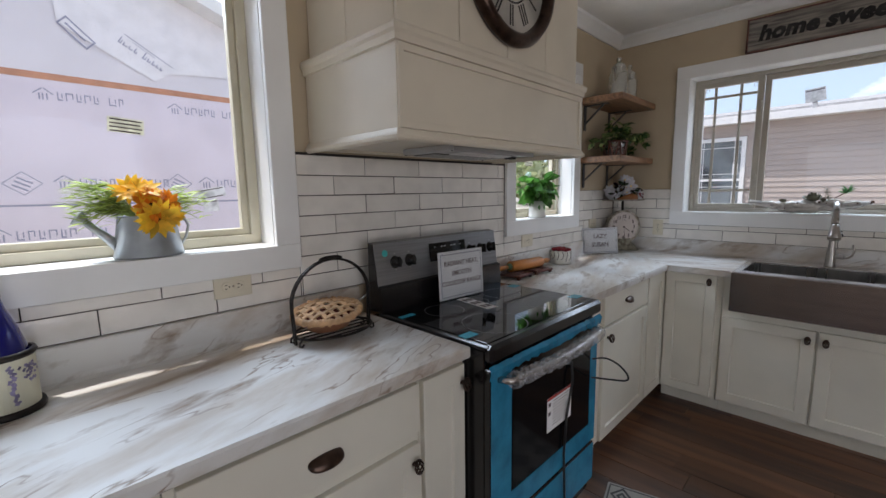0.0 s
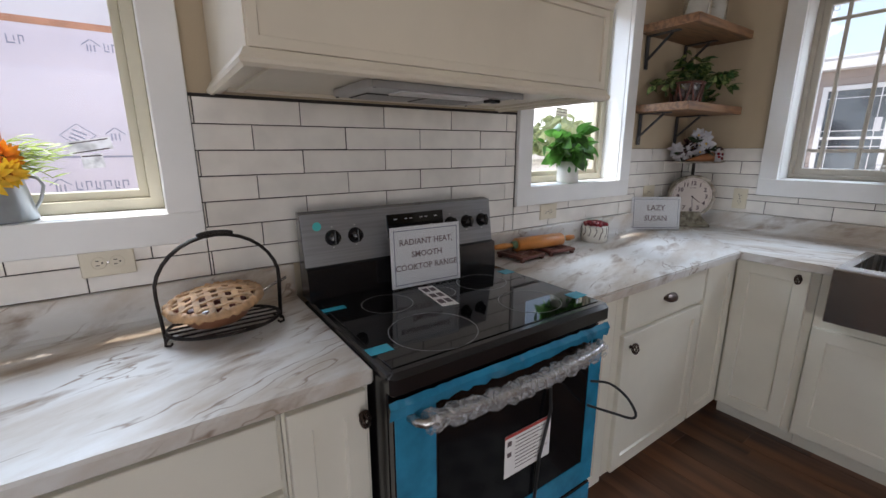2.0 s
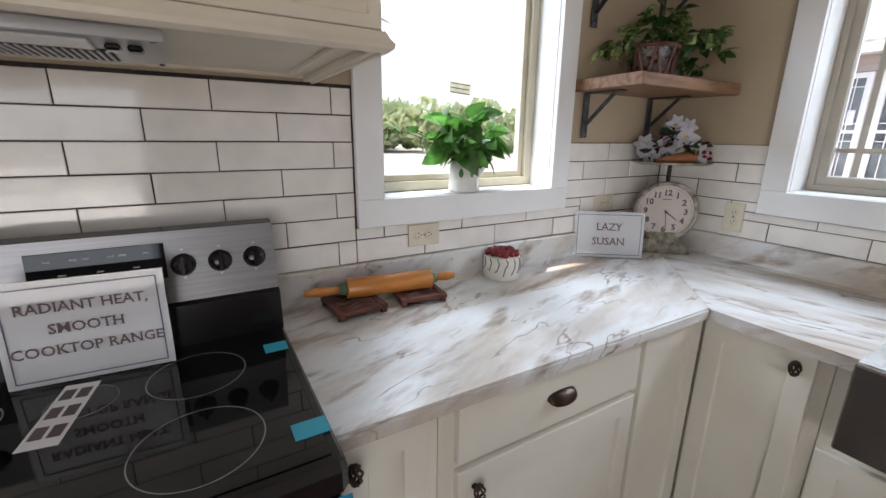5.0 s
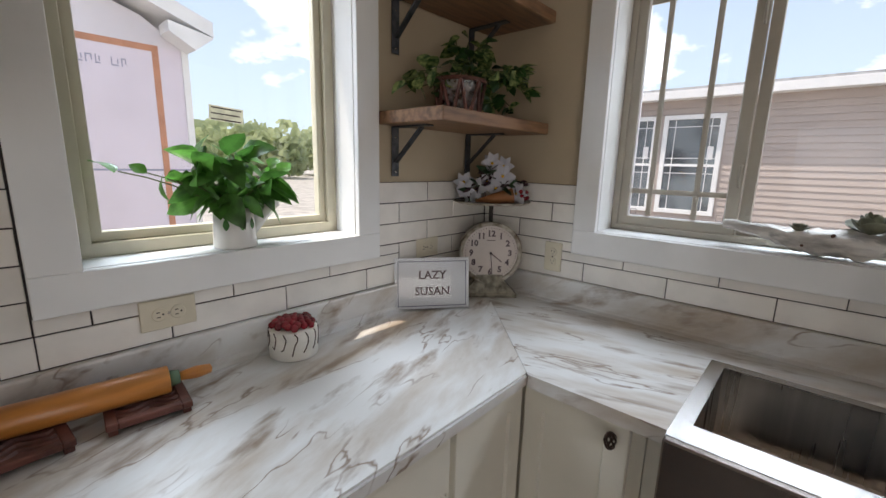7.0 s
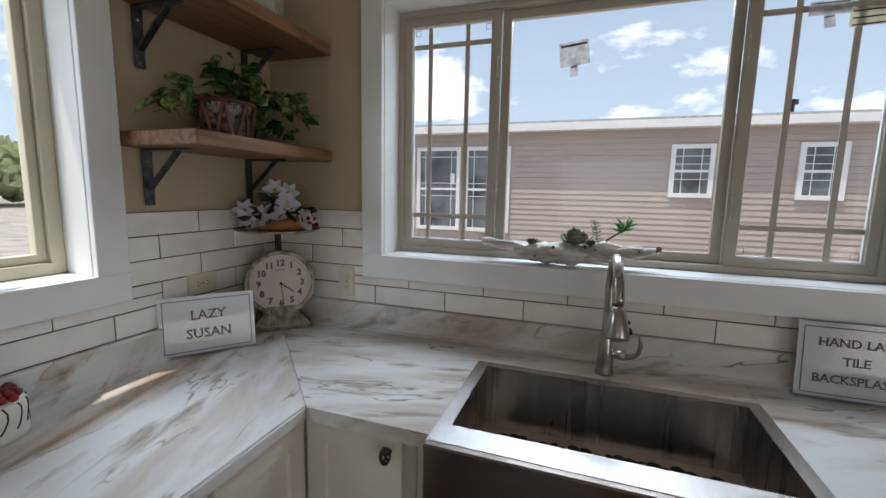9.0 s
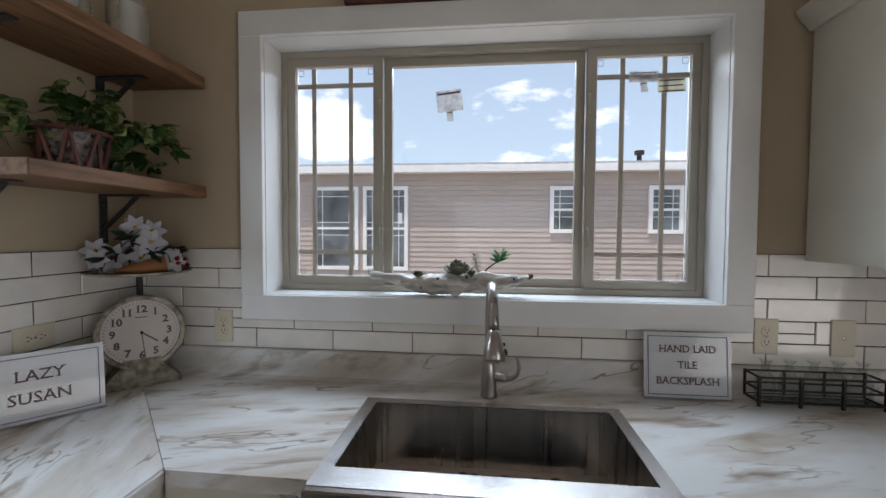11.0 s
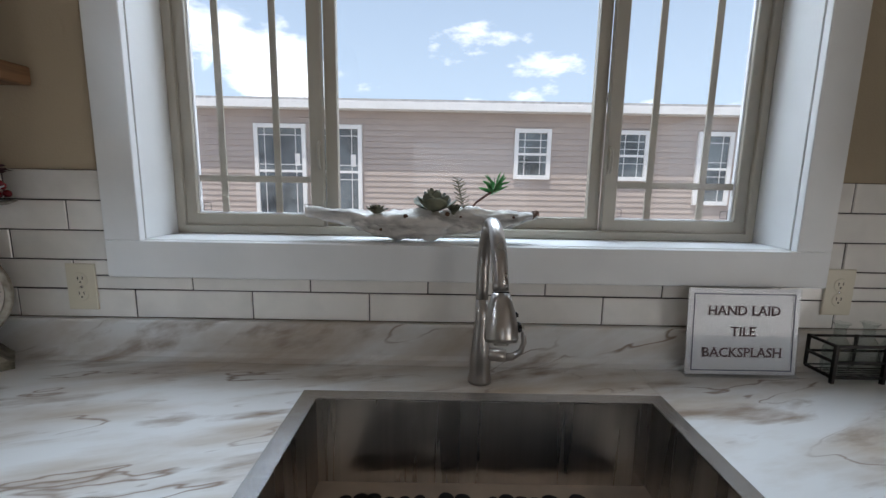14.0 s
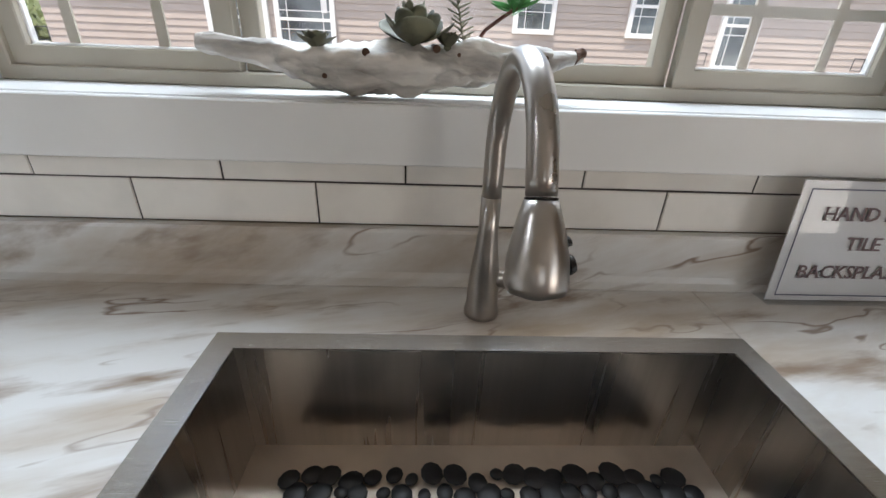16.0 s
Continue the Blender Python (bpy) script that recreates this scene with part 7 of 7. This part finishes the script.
for u_ in (0.938, 1.740):
    for z_ in (1.445, 1.945):
        c_ = part("catch", tube([(u_, 0.136, z_ - 0.036), (u_, 0.124, z_ - 0.024), (u_, 0.120, z_), (u_, 0.124, z_ + 0.024), (u_, 0.136, z_ + 0.036)], 0.0045, 8), M_VINYL_N, win3, "small vinyl sash catch", smooth=True)

# pebble mat in the sink
mat_ = thing("sink_mat", (1.37, -0.38, BZ), "black rubber pebble mat lying in the sink", "mat")
bm = bmesh.new()
bmesh.ops.create_icosphere(bm, subdivisions=2, radius=1.0)
pme = bpy.data.meshes.new("pebble")
bm.to_mesh(pme)
bm.free()
pme.materials.append(M_PEBBLE)
for f in pme.polygons:
    f.use_smooth = True
rr_ = random.Random(17)
for j_ in range(10):
    for i_ in range(20):
        x = 1.088 + 0.0305 * i_ + (0.015 if j_ % 2 else 0) + rr_.uniform(-0.004, 0.004)
        y = -0.270 - 0.030 * j_ + rr_.uniform(-0.004, 0.004) - (0.008 if j_ == 0 and i_ % 3 == 0 else 0)
        r = rr_.choice((0.0105, 0.0135, 0.016, 0.0185, 0.0205))
        put(pme, "pebble", mat_, Matrix.Translation((x, y, BZ + 0.0048)) @ Matrix.Rotation(rr_.uniform(0, 3), 4, "Z") @ Matrix.Diagonal((r * 1.05, r * 0.92, 0.0046, 1)))

# rug end
rug = thing("rug", (1.0, -2.2, 0.0), "cream and charcoal patterned rug on the plank floor", "rug")
rgm = Matrix.Translation((0.725, -1.66, 0.0035)) @ Matrix.Rotation(radians(14), 4, "Z")
part("rug_pile", box(bmesh.new(), 0, 0.62, -1.3, 0, 0, 0.008, 0.002, rgm), M_RUG, rug)
for i_ in range(5):
    for j_ in range(8):
        c = Vector((0.07 + 0.12 * i_, -0.08 - 0.16 * j_, 0.0083))
        bm = bmesh.new()
        for s_, t_ in ((0.05, 0.036), (0.024, 0.010)):
            o = [bm.verts.new(rgm @ (c + Vector((s_ * math.cos(1.5708 * k), 1.25 * s_ * math.sin(1.5708 * k), 0)))) for k in range(4)]
            n = [bm.verts.new(rgm @ (c + Vector((t_ * math.cos(1.5708 * k), 1.25 * t_ * math.sin(1.5708 * k), 0)))) for k in range(4)]
            for k in range(4):
                bm.faces.new((o[k], o[(k + 1) % 4], n[(k + 1) % 4], n[k]))
        part("motif", bm, M_RUGD, rug)
bm = bmesh.new()
for q in ((0.01, 0.61, -0.018, -0.012), (0.01, 0.016, -1.28, -0.02), (0.604, 0.61, -1.28, -0.02)):
    box(bm, *q, 0.0081, 0.0086, 0, rgm)
part("border_line", bm, M_RUGD, rug)
# greenery on the wall cabinet
gp_ = thing("ivy_garland", (2.52, -0.20, 2.2265), "sprig of green artificial ivy on top of the wall cabinet", "plant")
foliage(gp_, (2.52, -0.19, 2.27), (0.10, 0.10, 0.04), 34, ivy, 51, origin=(2.52, -0.19, 2.2275), stems=6)


# ---- tiles ----
GB = 0.080
bm = bmesh.new()
for q in ((-5.2, W1[0] - GB, 1.0175, 1.393), (W1[0] - GB, W1[1] + GB, 1.0175, W1[2] - GB), (-2.795, W2[0] - GB, 1.0175, 1.552), (W2[0] - GB, W2[1] + GB, 1.0175, W2[2] - GB), (W2[1] + GB, 0.0078, 1.0175, 1.393)):
    box(bm, -0.0078, -0.0002, *q)
structure("tile_bed", bm, M_GROUT, "dark grout bed behind the white wall tiles", "grout")
bm = bmesh.new()
for q in ((-0.0034, W3[0] - GB, 1.0175, 1.393), (W3[0] - GB, W3[1] + GB, 1.0175, W3[2] - GB), (W3[1] + GB, 3.3, 1.0175, 1.393)):
    box(bm, q[0], q[1], 0.0002, 0.0078, q[2], q[3])
structure("tile_bed", bm, M_GROUT, "dark grout bed behind the white wall tiles", "grout")
GAP, ROW, LEN = 0.0030, 0.0752, 0.3008
tile_meshes = {}


def tile_mesh(w, h):
    key = (round(w, 3), round(h, 3))
    if key not in tile_meshes:
        bm = bmesh.new()
        e = 0.0016
        loops = [(0, 0.0), (0, 0.0042), (e, 0.0058)]
        rings = [[bm.verts.new((u, z, d)) for u, z in ((a, a), (key[0] - a, a), (key[0] - a, key[1] - a), (a, key[1] - a))] for a, d in loops]
        for a, b in zip(rings, rings[1:]):
            for k in range(4):
                bm.faces.new((a[k], a[(k + 1) % 4], b[(k + 1) % 4], b[k]))
        bm.faces.new(rings[-1])
        me = bpy.data.meshes.new("tile")
        bm.to_mesh(me)
        bm.free()
        me.materials.append(M_TILE)
        tile_meshes[key] = me
    return tile_meshes[key]


def cut(u0, u1, z0, z1, holes):
    """What is left of a tile past the openings: at most a few oblongs."""
    pieces = [(u0, u1, z0, z1)]
    for a, b, c, d in holes:
        nxt = []
        for p in pieces:
            if p[1] <= a or p[0] >= b or p[3] <= c or p[2] >= d:
                nxt.append(p)
                continue
            if p[2] < c:
                nxt.append((p[0], p[1], p[2], c))
            if p[3] > d:
                nxt.append((p[0], p[1], d, p[3]))
            lo, hi = max(p[2], c), min(p[3], d)
            if p[0] < a:
                nxt.append((p[0], a, lo, hi))
            if p[1] > b:
                nxt.append((b, p[1], lo, hi))
        pieces = nxt
    return [p for p in pieces if p[1] - p[0] > 0.006 and p[3] - p[2] > 0.006]


trng = random.Random(23)


def lay(wall_ob, wall, lo, hi, z_base, z_top, phase_odd, phase_even, holes):
    row, z = 0, z_base
    while z < z_top - 0.008:
        zt = min(z + ROW, z_top)
        ph = phase_odd if row % 2 == 0 else phase_even
        u = lo - ((lo - ph) % LEN)
        while u < hi:
            a, b = max(u, lo), min(u + LEN, hi)
            if b - a > 0.006:
                for p in cut(a, b, z, zt, holes):
                    w, h = p[1] - p[0] - GAP, p[3] - p[2] - GAP
                    if w < 0.004 or h < 0.004:
                        continue
                    me = tile_mesh(w, h)
                    ob = new("tile", me)
                    ob.parent = wall_ob
                    j = Matrix.Rotation(trng.gauss(0, 0.0012), 4, "Z") @ Matrix.Rotation(trng.gauss(0, 0.006), 4, "X") @ Matrix.Rotation(trng.gauss(0, 0.002), 4, "Y")
                    d = trng.uniform(-0.0005, 0.0005)
                    if wall == "W":
                        f = Matrix(((0, 0, 1, -0.0034 + d), (1, 0, 0, p[0] + GAP / 2), (0, 1, 0, p[2] + GAP / 2), (0, 0, 0, 1)))
                    else:
                        f = Matrix(((-1, 0, 0, p[1] - GAP / 2), (0, 0, -1, 0.0034 - d), (0, 1, 0, p[2] + GAP / 2), (0, 0, 0, 1)))
                    ob.matrix_basis = f @ j
            u += LEN
        z += ROW
        row += 1


c_ = 0.0895
hole_w1 = (W1[0] - c_, W1[1] + c_, W1[2] - c_, 3)
hole_w2 = (W2[0] - c_, W2[1] + c_, W2[2] - c_, 3)
hole_w3 = (W3[0] - c_, W3[1] + c_, W3[2] - c_ - 0.0045, 3)
lay(wall_west, "W", -2.7915, -1.523, 1.0175, 1.5515, -0.979, -0.827, (hole_w2,))
lay(wall_west, "W", -1.523, -0.003, 1.0175, 1.393, -0.979, -0.827, (hole_w2,))
lay(wall_west, "W", -5.2, -2.7915, 1.0175, 1.393, -0.979, -0.827, (hole_w1,))
lay(wall_north, "N", 0.003, 3.3, 1.0175, 1.393, 0.494, 0.644, (hole_w3,))

# ---- floor planks ----
prng = random.Random(29)
plank_meshes = {}
y_, r_ = -6.15, 0
while y_ < 0.0:
    x_ = -0.1 - prng.uniform(0, 1.0)
    while x_ < EAST:
        ln = prng.choice((0.9, 1.2, 1.2))
        x0_, nxt = max(x_, 0.003), x_ + ln
        ln = round(min(nxt, EAST - 0.003) - x0_, 2)
        if nxt > 0.45 and ln > 0.03 and y_ + 0.149 < -0.001:
            if ln not in plank_meshes:
                bm = bmesh.new()
                e = 0.002
                rings = [[bm.verts.new((u, v, d)) for u, v in ((a, a), (ln - 0.002 - a, a), (ln - 0.002 - a, 0.149 - a), (a, 0.149 - a))] for a, d in ((0, -0.0035), (0, -0.001), (e, 0.0))]
                for a, b in zip(rings, rings[1:]):
                    for k in range(4):
                        bm.faces.new((a[k], a[(k + 1) % 4], b[(k + 1) % 4], b[k]))
                bm.faces.new(rings[-1])
                me = bpy.data.meshes.new("plank")
                bm.to_mesh(me)
                bm.free()
                me.materials.append(M_PLANK)
                plank_meshes[ln] = me
            ob = new("plank", plank_meshes[ln])
            ob.parent = floor
            ob.location = (x0_, y_, 0)
        x_ = nxt
    y_ += 0.151
    r_ += 1
